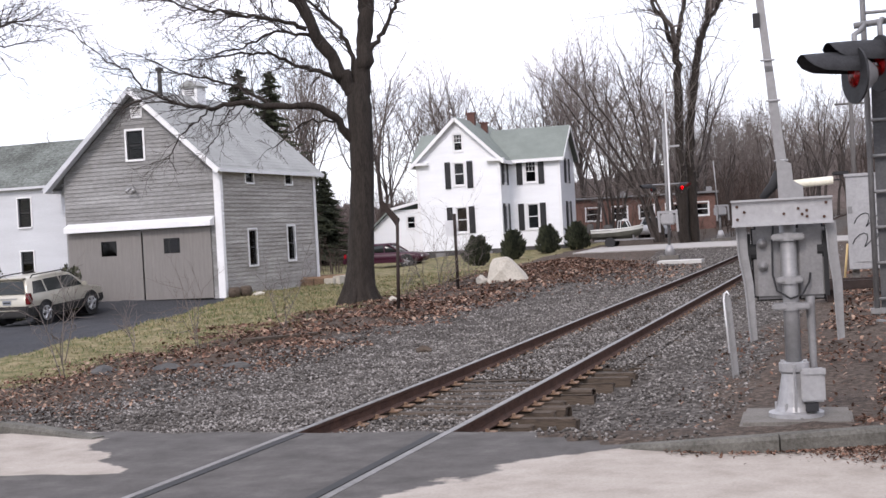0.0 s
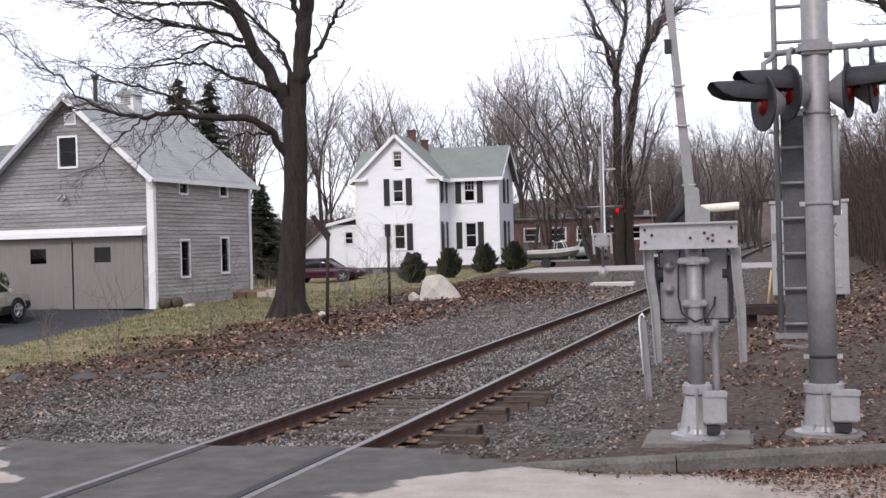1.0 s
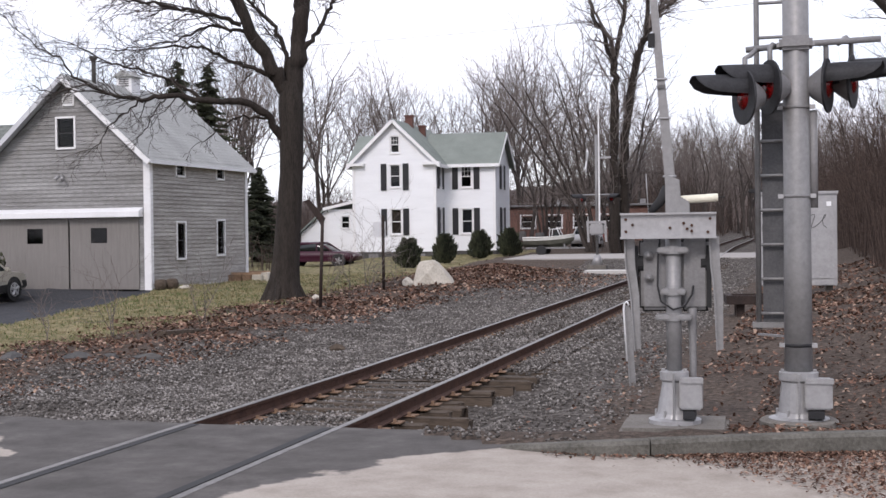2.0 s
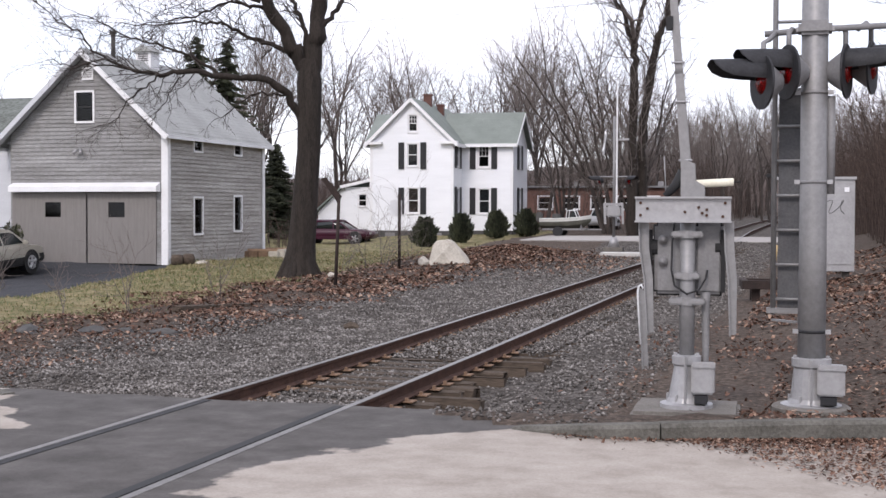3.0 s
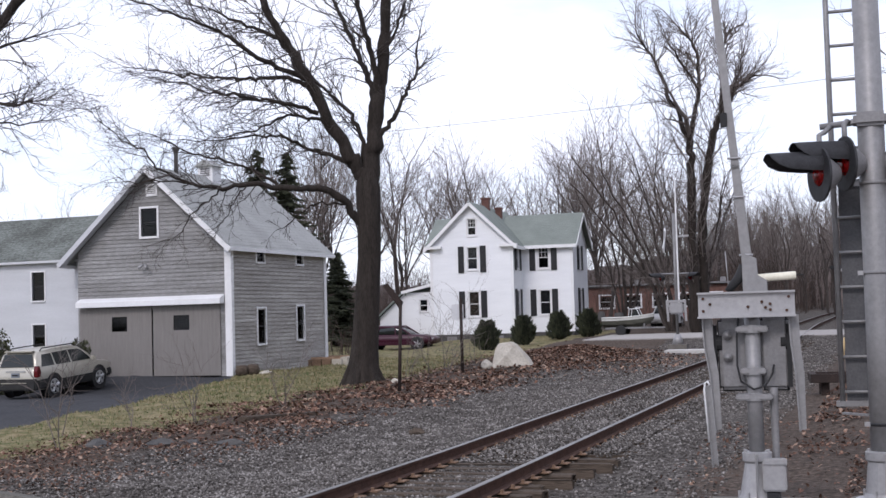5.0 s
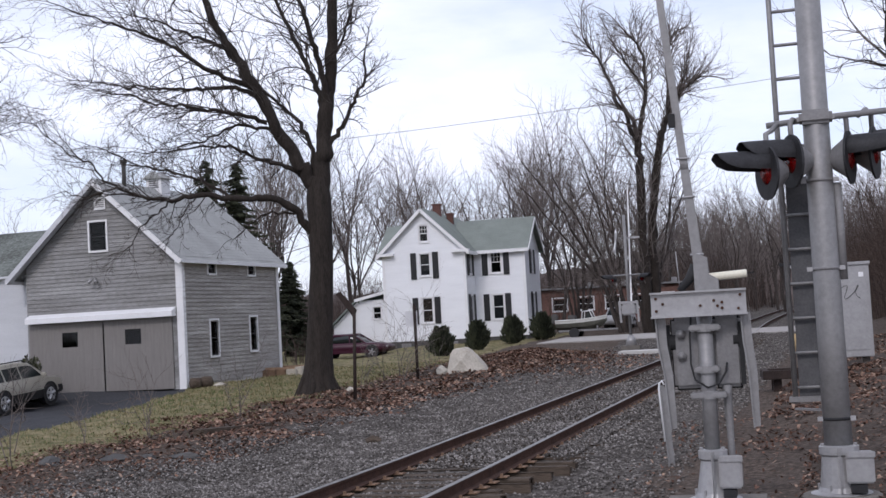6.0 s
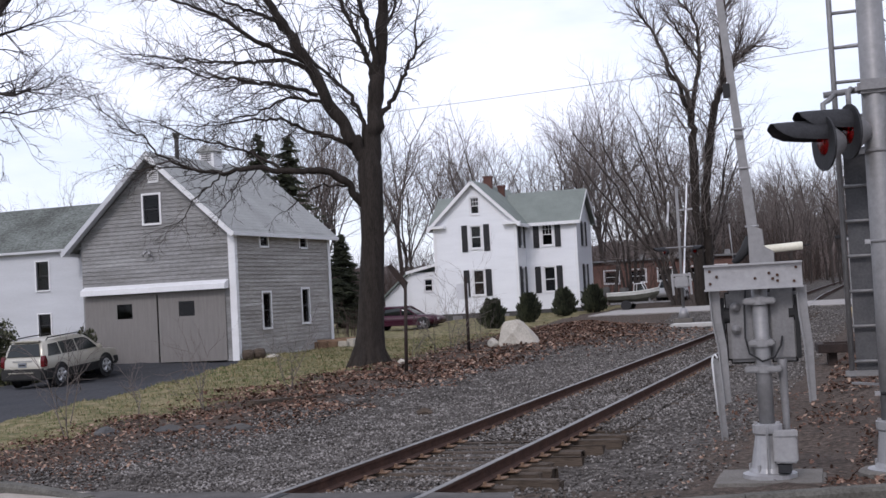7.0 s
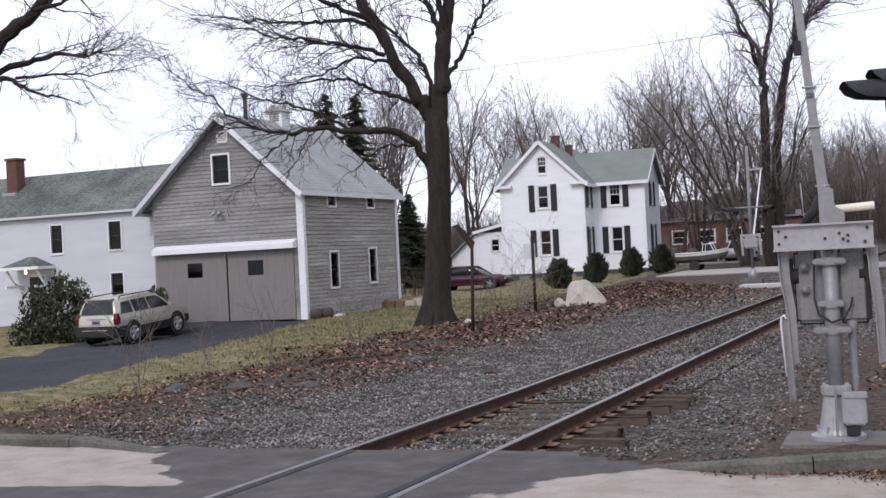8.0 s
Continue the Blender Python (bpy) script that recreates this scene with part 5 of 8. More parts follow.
def equipment_case():
    x, y = 8.1, 28.0
    g = thing("equipment_case", pose(x, y, 0.52, 0, 0, -16), "grey steel signal equipment case with graffiti scrawls", "equipment case")
    boxpart("cabinet", (-0.68, 0.92, 0, 0.75, 0, 2.0), M_ALU, g, "", 0.015)
    bm = B()
    bx(bm, -0.55, 0.1, -0.02, 0, 0.15, 1.85, bevel=0.008)
    part("door", bm, M_ALU, g)
    bm = B()
    bx(bm, 0.16, 0.85, -0.02, 0, 0.15, 1.85, bevel=0.008)
    d = part("door", bm, M_ALU, g)
    boxpart("door_handle", (0.22, 0.26, -0.06, -0.02, 0.95, 1.15), M_HOUS, d)
    boxpart("roof_lip", (-0.71, 0.95, -0.04, 0.78, 1.99, 2.05), M_ALU, g)
    boxpart("label_plate", (0.7, 0.8, -0.034, -0.02, 1.72, 1.82), M_WHITE, g)
    boxpart("vent_plate", (-0.66, -0.57, -0.012, 0, 1.2, 1.35), M_HOUS, g)
    rng = random.Random(4)
    for cx, cz, n in ((-0.45, 1.05, 3), (-0.5, 0.62, 3), (0.0, 1.4, 3)):
        pts = []
        for k in range(26):
            t = k / 25
            pts.append((cx + t * 0.75 + 0.09 * math.cos(t * 20 + n), -0.027, cz + 0.15 * math.sin(t * 17 + cx)))
        tubepart("graffiti_scrawl", pts, 0.011 if cz < 1.3 else 0.006, M_BLACK, g, "black spray-paint scrawl", 5)
    for a in (-0.55, 0.75):
        boxpart("leg", (a - 0.08, a + 0.08, 0.2, 0.55, -0.4, 0), M_CONC, g)
    cam_bm = B()
    bx(cam_bm, -0.95, -0.6, 0.1, 0.2, 2.04, 2.12, bevel=0.02)
    part("bracket", cam_bm, M_RUBBER, g)
    tubepart("brace", [(-0.8, 0.3, -0.3), (-0.7, 0.3, 0.55)], 0.025, mat("yellow_wood", (0.45, 0.33, 0.15), (0.6, 0.45, 0.24), 4, 0.8, 0.2, 30), g, "yellow wooden brace")
    p = thing("pallet", pose(6.8, 25.4, gz(6.8, 25.4) + 0.24, 0, 0, -10), "dark timber frame lying on earth", "timber frame")
    for x0, x1, y0, y1 in ((-0.8, 0.8, -0.5, -0.36), (-0.8, 0.8, 0.36, 0.5), (-0.8, -0.66, -0.36, 0.36), (0.66, 0.8, -0.36, 0.36)):
        boxpart("timber", (x0, x1, y0, y1, -0.02, 0.15), M_IRON, p, "", 0.01)
    for x0 in (-0.6, 0.45):
        for y0 in (-0.3, 0.2):
            boxpart("block", (x0, x0 + 0.16, y0, y0 + 0.14, -0.5, -0.02), M_IRON, p)


equipment_case()


# ---- stones, posts and small things ----
def rock(name, m, size, label, seed, material):
    bm = B()
    bmesh.ops.create_icosphere(bm, subdivisions=3, radius=1)
    rng = random.Random(seed)
    planes = [(Vector((rng.uniform(-1, 1), rng.uniform(-1, 1), rng.uniform(-0.2, 1))).normalized(), rng.uniform(0.55, 0.85)) for _ in range(9)]
    for v in bm.verts:
        for nrm, d in planes:
            k = v.co.dot(nrm)
            if k > d:
                v.co -= nrm * (k - d)
        v.co += v.co.normalized() * noise.noise(v.co * 3.1 + Vector((seed, 0, 0))) * 0.06
        v.co = Vector((v.co.x * size[0], v.co.y * size[1], v.co.z * size[2]))
    ob = tagged(part(name, bm, material), label, "rock")
    ob.matrix_world = m
    return ob


bm_ = B()
prism(bm_, [(-0.6, -0.25), (-0.63, 0.2), (-0.55, 0.62), (-0.46, 0.75), (-0.05, 0.8), (0.1, 0.72), (0.52, 0.2), (0.68, -0.05), (0.7, -0.25)], -0.42, 0.45)
for nx_, ny_, nz_, d_ in ((0.55, -0.75, 0.35, 0.4), (-0.5, -0.75, 0.45, 0.56), (0.1, -0.8, 0.6, 0.56), (0.8, -0.3, 0.55, 0.52)):
    n_ = Vector((nx_, ny_, nz_)).normalized()
    got_ = bmesh.ops.bisect_plane(bm_, geom=list(bm_.verts) + list(bm_.edges) + list(bm_.faces), plane_co=n_ * d_, plane_no=n_, clear_outer=True)
    rim_ = [e for e in got_["geom_cut"] if isinstance(e, bmesh.types.BMEdge)]
    if rim_:
        bmesh.ops.contextual_create(bm_, geom=rim_)
bmesh.ops.bevel(bm_, geom=list(bm_.edges), offset=0.02, segments=1, affect="EDGES")
bmesh.ops.triangulate(bm_, faces=bm_.faces)
bmesh.ops.subdivide_edges(bm_, edges=list(bm_.edges), cuts=2, use_grid_fill=True)
for v_ in bm_.verts:
    v_.co += noise.noise_vector(v_.co * 2.2) * 0.03 + noise.noise_vector(v_.co * 9.0) * 0.012
boulder = tagged(part("boulder", bm_, M_STONE), "large pale angular boulder on dead leaves", "rock")
boulder.matrix_world = pose(0.4, 42.6, gz(0.4, 42.6), 0, 0, -12)
rock("rock", pose(-0.42, 42.6, gz(-0.42, 42.6) + 0.1, 0, 0, 30), (0.24, 0.2, 0.2), "small pale round rock beside a boulder", 5, M_STONE)
rock("rock", pose(-1.5, 22.0, gz(-1.5, 22.0) + 0.06), (0.17, 0.1, 0.08), "small dark stone lying on ballast", 7, M_TIE)
rock("rock", pose(-2.86, 34.6, gz(-2.86, 34.6) + 0.05), (0.14, 0.12, 0.1), "small pale stone among leaves", 9, M_STONE)
for k, (x, y, r) in enumerate(((-4.4, 20.5, 0.28), (-5.3, 19.6, 0.3), (-6.1, 19.3, 0.34), (-4.9, 20.2, 0.22))):
    rock("rock", pose(x, y, gz(x, y) + 0.02, 0, 0, k * 50), (r, r * 0.6, r * 0.35), "flat dark stone half sunk in gravel", 20 + k, M_FOUND)
bm_ = B()
bx(bm_, -1.1, 1.1, -0.12, 0.12, -0.1, 0.08, bevel=0.02)
old_tie = tagged(part("old_tie", bm_, M_TIE), "old weathered tie lying in dead leaves", "wooden tie")
old_tie.matrix_world = pose(-4.2, 24.3, gz(-4.2, 24.3) - 0.03, 0, 2, 62)


def posts():
    p = thing("pole", pose(-2.5, 31.6, gz(-2.5, 31.6), 0, 1.5, 0), "thin rusty pole with a bent dark plate on top", "pole")
    tubepart("shaft", [(0, 0, -0.2), (0.03, 0, 2.2)], [0.045, 0.04], M_IRON, p)
    bm = B()
    prism(bm, [(-0.42, 2.62), (-0.3, 2.66), (0.1, 2.2), (0.02, 1.98), (-0.06, 2.12)], -0.02, 0.02)
    part("plate", bm, M_IRON, p, "bent dark plate")
    p = thing("sign_post", pose(-1.2, 40.6, gz(-1.2, 40.6)), "dark steel post with a small white sign", "sign post")
    tubepart("shaft", [(0, 0, -0.2), (0.0, 0, 2.35)], 0.05, M_IRON, p)
    boxpart("sign_plate", (-0.3, 0.08, 0.06, 0.075, 1.65, 2.15), M_WHITE, p, "small white sign plate seen from behind")


posts()


def garden_bits():
    for k, (x, y) in enumerate(((-8.85, 43.9), (-8.5, 44.1))):
        bm = B()
        tube(bm, [(0, 0, 0), (0, 0, 0.05), (0, 0, 0.2), (0, 0, 0.34), (0, 0, 0.36)], [0.14, 0.2, 0.23, 0.18, 0.12], 12)
        o = tagged(part("log_round", bm, M_TIE, None, "", True), "round of cut log beside the barn corner", "log")
        o.matrix_world = pose(x, y, gz(x, y) - 0.02, 8 * k, 0, 0)
    rock("rock", pose(-8.05, 44.0, gz(-8.05, 44.0) + 0.03), (0.24, 0.16, 0.08), "flat white stone at the barn's foot", 31, M_STONE)
    g = thing("raised_bed", pose(-6.9, 50.6, gz(-6.9, 50.6), 0, 0, -18), "raised garden bed of timber and pale blocks", "garden bed")
    boxpart("plank", (-0.9, 1.1, -0.95, -0.87, -0.1, 0.28), M_WOOD, g)
    boxpart("plank", (-0.9, 1.1, 0.87, 0.95, -0.1, 0.28), M_WOOD, g)
    boxpart("plank", (-0.98, -0.9, -0.95, 0.95, -0.1, 0.28), M_WOOD, g)
    boxpart("soil", (-0.9, 1.1, -0.87, 0.87, -0.1, 0.2), M_TIE, g)
    for k in range(4):
        boxpart("block", (1.12, 1.4, -0.95 + k * 0.48, -0.52 + k * 0.48, -0.1, 0.27), M_STONE, g, "", 0.015)
        boxpart("block", (-0.4 + k * 0.42, -0.02 + k * 0.42, -1.2, -0.97, -0.1, 0.2), M_STONE if k == 3 else M_PLATE, g, "", 0.015)


garden_bits()


# ---- vehicles ----
def car(name, m, paint, L, Wd, H, hood, label, wagon=True):
    """Local x forward, y to its left, origin on the ground under the middle."""
    g = thing(name, m, label, "car")
    h, w = L / 2, Wd / 2
    zb, belt = 0.3, H * 0.62

    def shell(rows, material, nm, lab="", parent=None):
        """Cross sections: x, and (y, z) from the middle out, mirrored."""
        bm = B()
        rings = []
        for x, prof in rows:
            full = [(y, z) for y, z in prof] + [(-y, z) for y, z in prof[::-1]]
            rings.append([bm.verts.new((x, y, z)) for y, z in full])
        n = len(rings[0])
        for r0, r1 in zip(rings, rings[1:]):
            for k in range(n):
                bm.faces.new((r0[k], r0[(k + 1) % n], r1[(k + 1) % n], r1[k]))
        bm.faces.new(rings[0][::-1])
        bm.faces.new(rings[-1])
        return part(nm, bm, material, parent or g, lab, True)

    def sec(k, z0, z1, z2):
        return [(w * 0.82 * k, z0), (w * 0.97 * k, z0 + 0.12), (w * k, (z0 + z1) / 2), (w * 0.97 * k, z1), (w * 0.9 * k, z2), (0.01, z2 + 0.02)]
    body = shell([(-h, sec(0.9, 0.42, belt * 0.88, belt * 0.92)), (-h + 0.12, sec(0.97, zb, belt * 0.98, belt)), (-h * 0.4, sec(1, zb - 0.02, belt, belt + 0.02)),
                  (h - hood - 0.25, sec(1, zb - 0.02, belt, belt + 0.01)), (h - hood * 0.7, sec(0.99, zb, belt * 0.93, belt * 0.98)), (h - 0.2, sec(0.93, zb, belt * 0.82, belt * 0.86)), (h, sec(0.8, 0.4, belt * 0.66, belt * 0.7))], paint, "body")

    def top(k, z1):
        return [(w * 0.9, belt - 0.03), (w * (0.9 - 0.1 * k), belt + (z1 - belt) * 0.75), (w * (0.84 - 0.12 * k), z1 - 0.03), (w * 0.5, z1), (0.01, z1 + 0.005)]
    back = -h + (0.12 if wagon else 0.75)
    gl = [(back, top(0.2, belt + 0.06)), (back + (0.32 if wagon else 0.55), top(1, H - 0.05)), (-0.1, top(1, H)), (h - hood - 0.95, top(1, H - 0.03)), (h - hood - 0.2, top(0.2, belt + 0.03))]
    cabin = shell(gl, glass_car, "cabin_glass", "tinted windows")
    rf = [(x, [(w * 0.79, H - 0.14), (w * 0.74, H - 0.03), (w * 0.5, H + 0.012), (0.01, H + 0.018)]) for x in (back + 0.2, -0.1, h - hood - 0.85)]
    shell(rf, paint, "roof")
    for y in (-1, 1):
        for x0, z0, x1, z1 in ((back + 0.02, belt, back + 0.3, H - 0.06), (-h * 0.42, belt, -h * 0.38, H - 0.06), (0.1, belt, 0.06, H - 0.06), (h - hood - 0.2, belt, h - hood - 0.9, H - 0.05)):
            bm = B()
            tube(bm, [(x0, y * w * 0.9, z0), (x1, y * w * 0.765, z1)], 0.045, 6)
            part("pillar", bm, paint, body)
        if wagon:
            rl = tubepart("roof_rail", [(back + 0.4, y * w * 0.7, H + 0.03), (back + 0.5, y * w * 0.7, H + 0.07), (0.5, y * w * 0.7, H + 0.07), (0.6, y * w * 0.7, H + 0.02)], 0.018, M_RUBBER, g, "", 6)
            boxpart("mirror", (h - hood - 0.45, h - hood - 0.3, y * w * 1.0 - 0.09, y * w * 1.0 + 0.09, belt, belt + 0.14), M_RUBBER, g, "", 0.03)
        boxpart("tail_lamp", (-h + 0.02, -h + 0.2, y * w * 0.88 - 0.08, y * w * 0.88 + 0.08, belt * 0.72, belt * 1.02), plain("tail_lamp_red", (0.3, 0.01, 0.015), 0.25), g, "red tail lamp", 0.03)
        bm = B()
        bx(bm, -h * 0.62, h * 0.62, y * w - 0.03, y * w + 0.012, zb - 0.02, zb + 0.17, bevel=0.015)
        part("sill_cladding", bm, M_RUBBER if wagon else paint, g)
        for x in (-h + 0.86, h - 0.92):
            R = 0.33
            bm = B()
            tube(bm, [(x, y * (w - 0.2), R), (x, y * (w - 0.18), R), (x, y * (w - 0.02), R), (x, y * w, R)], [R * 0.9, R, R, R * 0.88], 22)
            wh = part("wheel", bm, M_RUBBER, g, "black tyre with alloy rim")
            bm = B()
            tube(bm, [(x, y * (w - 0.02), R), (x, y * (w + 0.004), R)], [R * 0.66, R * 0.66], 20)
            for k in range(5):
                a = k * math.tau / 5
                tube(bm, [(x, y * (w + 0.01), R), (x + R * 0.62 * math.cos(a), y * (w + 0.01), R + R * 0.62 * math.sin(a))], [0.05, 0.04], 6)
            part("rim", bm, M_ALU, wh)
            bm = B()
            tube(bm, [(x, y * (w - 0.25), R + 0.02), (x, y * (w + 0.006), R + 0.02)], R * 1.18, 22)
            part("wheel_arch", bm, M_RUBBER, g)
    boxpart("bumper", (-h - 0.06, -h + 0.15, -w * 0.93, w * 0.93, 0.3, 0.58), M_RUBBER if wagon else paint, g, "", 0.04)
    pl = boxpart("number_plate", (-h - 0.035, -h - 0.02, -0.26, 0.26, belt * 0.72, belt * 0.88), plain("plate_blue_grey", (0.25, 0.32, 0.42), 0.5), g)
    boxpart("plate_bar", (-h - 0.042, -h - 0.035, -0.2, 0.2, belt * 0.77, belt * 0.83), M_BLACK, pl)
    boxpart("headlamp", (h - 0.2, h - 0.03, w * 0.5, w * 0.85, belt * 0.62, belt * 0.8), M_ALU, g, "", 0.03)
    boxpart("headlamp", (h - 0.2, h - 0.03, -w * 0.85, -w * 0.5, belt * 0.62, belt * 0.8), M_ALU, g, "", 0.03)
    return g


def station_wagon(m, paint):
    """Beige estate: local x forward, y to its left, origin on the ground under the middle."""
    g = thing("station_wagon", m, "beige estate car with dark lower cladding parked on the drive", "car")
    w, H, belt = 0.85, 1.56, 0.96
    clad = mat("grey_plastic_cladding", (0.02, 0.0195, 0.019), (0.036, 0.035, 0.034), 6, 0.75, 0.08, 60)

    def side_y(z, k=1.0):
        """Half width of the body at a height."""
        return k * float(np.interp(z, [0.25, 0.45, 0.75, belt, H - 0.1, H - 0.02, H], [w * 0.9, w, w, w * 0.965, w * 0.74, w * 0.62, w * 0.4]))
    # x, top, underside, plan width
    st = [(-2.2, 0.66, 0.42, 0.8), (-2.17, 0.94, 0.36, 0.86), (-2.1, 1.0, 0.3, 0.93), (-2.03, 1.2, 0.28, 0.965), (-1.93, 1.46, 0.27, 0.985), (-1.8, 1.53, 0.26, 1), (-1.0, H, 0.25, 1), (0.0, H, 0.25, 1), (0.3, 1.54, 0.25, 1), (0.5, 1.48, 0.25, 1),
          (0.8, 1.27, 0.25, 1), (1.12, 1.0, 0.25, 1), (1.3, 0.95, 0.25, 1), (1.75, 0.9, 0.26, 0.985), (2.0, 0.84, 0.28, 0.94), (2.15, 0.74, 0.32, 0.86), (2.2, 0.62, 0.38, 0.78)]
    bm = B()
    rings = []
    for x, zt, zb, k in st:
        zs = [zb, min(0.45, zt - 0.15), min(0.75, zt - 0.08), min(belt, zt - 0.05), zt - (zt - belt) * 0.12 if zt > 1.1 else zt - 0.03, zt - 0.012, zt]
        ys = [side_y(z, k) if i < 5 else 0 for i, z in enumerate(zs)]
        ys[5], ys[6] = ys[4] * 0.88, ys[4] * 0.5
        half = list(zip(ys, zs)) + [(0.0, zt + 0.012)]
        full = half + [(-y, z) for y, z in half[-2::-1]]
        rings.append([bm.verts.new((x, y, z)) for y, z in full])
    n = len(rings[0])
    for r0, r1 in zip(rings, rings[1:]):
        for k in range(n):
            bm.faces.new((r0[k], r0[(k + 1) % n], r1[(k + 1) % n], r1[k]))
    bm.faces.new(rings[0][::-1])
    bm.faces.new(rings[-1])
    body = part("body", bm, paint, g, "champagne-beige painted body", True)

    def skin(name, poly, y, material, parent, out=0.012, label=""):
        """A panel that lies on the body's side; poly of (x, z)."""
        b2 = B()
        outer = [b2.verts.new((px, y * (side_y(pz) + out), pz)) for px, pz in poly]
        inner = [b2.verts.new((px, y * (side_y(pz) - 0.02), pz)) for px, pz in poly]
        b2.faces.new(outer)
        b2.faces.new(inner[::-1])
        for i in range(len(poly)):
            j = (i + 1) % len(poly)
            b2.faces.new((outer[i], outer[j], inner[j], inner[i]))
        return part(name, b2, material, parent, label)
    for y in (-1, 1):
        skin("rear_quarter_window", [(-1.88, 1.02), (-1.2, 1.02), (-1.2, 1.41), (-1.68, 1.4)], y, glass_car, g)
        skin("rear_door_window", [(-1.1, 1.02), (-0.3, 1.02), (-0.3, 1.43), (-1.1, 1.42)], y, glass_car, g)
        skin("front_door_window", [(-0.2, 1.02), (0.88, 1.02), (0.5, 1.36), (0.3, 1.42), (-0.2, 1.43)], y, glass_car, g)
        for x0, x1 in ((-1.16, -1.145), (-0.255, -0.24), (0.86, 0.875)):
            skin("door_seam", [(x0, 0.5), (x1, 0.5), (x1, 1.0), (x0, 1.0)], y, M_BLACK, body, 0.004)
        skin("sill_cladding", [(-1.0, 0.26), (0.98, 0.26), (0.98, 0.54), (-1.0, 0.54)], y, clad, g, 0.04, "dark plastic cladding")
        skin("rear_cladding", [(-2.05, 0.32), (-1.7, 0.3), (-1.7, 0.62), (-2.05, 0.62)], y, clad, g, 0.035)
        skin("front_cladding", [(1.75, 0.32), (2.0, 0.34), (2.0, 0.6), (1.75, 0.6)], y, clad, g, 0.004)
        for x in (-0.95, 0.0):
            boxpart("door_handle", (x, x + 0.18, y * w - 0.02, y * w + 0.02, 0.84, 0.88), paint, body, "", 0.008)
        boxpart("mirror", (0.72, 0.86, y * 0.95 - 0.1, y * 0.95 + 0.1, 0.98, 1.13), paint, g, "", 0.04)
        lamp = B()
        prism(lamp, [(-2.185, 0.7), (-2.02, 0.72), (-1.98, 0.86), (-2.06, 1.06), (-2.125, 1.06), (-2.19, 0.9)], y * 0.7, y * 0.845)
        part("tail_lamp", lamp, tail_red, g, "tall red tail lamp")
        tubepart("roof_rail", [(-1.65, y * 0.58, 1.52), (-1.55, y * 0.58, 1.6), (0.1, y * 0.58, 1.615), (0.25, y * 0.58, 1.53)], 0.02, clad, g, "", 8)
        boxpart("headlamp", (2.0, 2.16, y * 0.6 - 0.14, y * 0.6 + 0.14, 0.62, 0.78), M_ALU, g, "", 0.03)
        for x in (-1.33, 1.25):
            R = 0.335
            arch = B()
            ring(arch, R + 0.01, R + 0.085, -0.02, 0.02, 28)
            a_ob = part("arch_trim", arch, clad, g)
            a_ob.matrix_local = pose(x, y * (w + 0.004), R + 0.02)
            well = B()
            tube(well, [(x, y * (w - 0.3), R + 0.02), (x, y * (w + 0.003), R + 0.02)], R + 0.03, 26)
            part("wheel_well", well, M_BLACK, g)
            tyre = B()
            tube(tyre, [(x, y * (w - 0.2), R), (x, y * (w - 0.18), R), (x, y * (w + 0.0), R), (x, y * (w + 0.015), R), (x, y * (w + 0.012), R)], [R * 0.9, R, R, R * 0.93, R * 0.68], 26)
            wh = part("wheel", tyre, M_RUBBER, g, "black tyre", True)
            rim = B()
            tube(rim, [(x, y * (w + 0.0), R), (x, y * (w + 0.014), R)], [R * 0.5, R * 0.5], 20)
            part("wheel_disc", rim, M_BLACK, wh)
            rim = B()
            for k in range(5):
                a = k * math.tau / 5 + 0.3
                c, s_ = math.cos(a), math.sin(a)
                tube(rim, [(x, y * (w + 0.02), R), (x + R * 0.66 * c, y * (w + 0.022), R + R * 0.66 * s_)], [0.045, 0.062], 6)
            tube(rim, [(x, y * (w + 0.01), R), (x, y * (w + 0.035), R)], [0.07, 0.05], 10)
            lip = B()
            ring(lip, R * 0.62, R * 0.72, -0.012, 0.012, 24)
            part("rim", rim, rim_alloy, wh, "bright five-spoke alloy rim")
            l_ob = part("rim_edge", lip, rim_alloy, wh)
            l_ob.matrix_local = pose(x, y * (w + 0.018), R)
    # glass and fittings at the ends
    for name, rows, mt in (("rear_window", ((-2.105, 1.03, 0.64), (-1.965, 1.42, 0.53)), glass_car), ("windscreen", ((1.1, 1.03, 0.7), (0.56, 1.46, 0.58)), glass_car)):
        (xa, za, ya), (xb, zb, yb) = rows
        s_ = -1 if xa < 0 else 1
        q = B()
        v = [q.verts.new(p) for p in ((xa + s_ * 0.012, -ya, za + 0.012), (xa + s_ * 0.012, ya, za + 0.012), (xb + s_ * 0.02, yb, zb + 0.02), (xb + s_ * 0.02, -yb, zb + 0.02))]
        u = [q.verts.new(p.co + Vector((-s_ * 0.03, 0, -0.02))) for p in v]
        q.faces.new(v)
        q.faces.new(u[::-1])
        for i in range(4):
            q.faces.new((v[i], v[(i + 1) % 4], u[(i + 1) % 4], u[i]))
        part(name, q, mt, g, "tinted glass")
    boxpart("rear_bumper", (-2.3, -2.0, -w * 0.96, w * 0.96, 0.28, 0.65), clad, g, "dark plastic bumper", 0.05)
    boxpart("bumper_strip", (-2.31, -2.2, -0.5, 0.5, 0.5, 0.56), paint, g, "", 0.015)
    boxpart("front_bumper", (2.02, 2.24, -w * 0.88, w * 0.88, 0.3, 0.58), clad, g, "", 0.06)
    boxpart("roof_spoiler", (-2.02, -1.82, -0.55, 0.55, 1.5, 1.545), paint, g, "", 0.015)
    boxpart("tailgate_trim", (-2.195, -2.17, -0.38, 0.38, 0.87, 0.92), rim_alloy, g, "", 0.008)
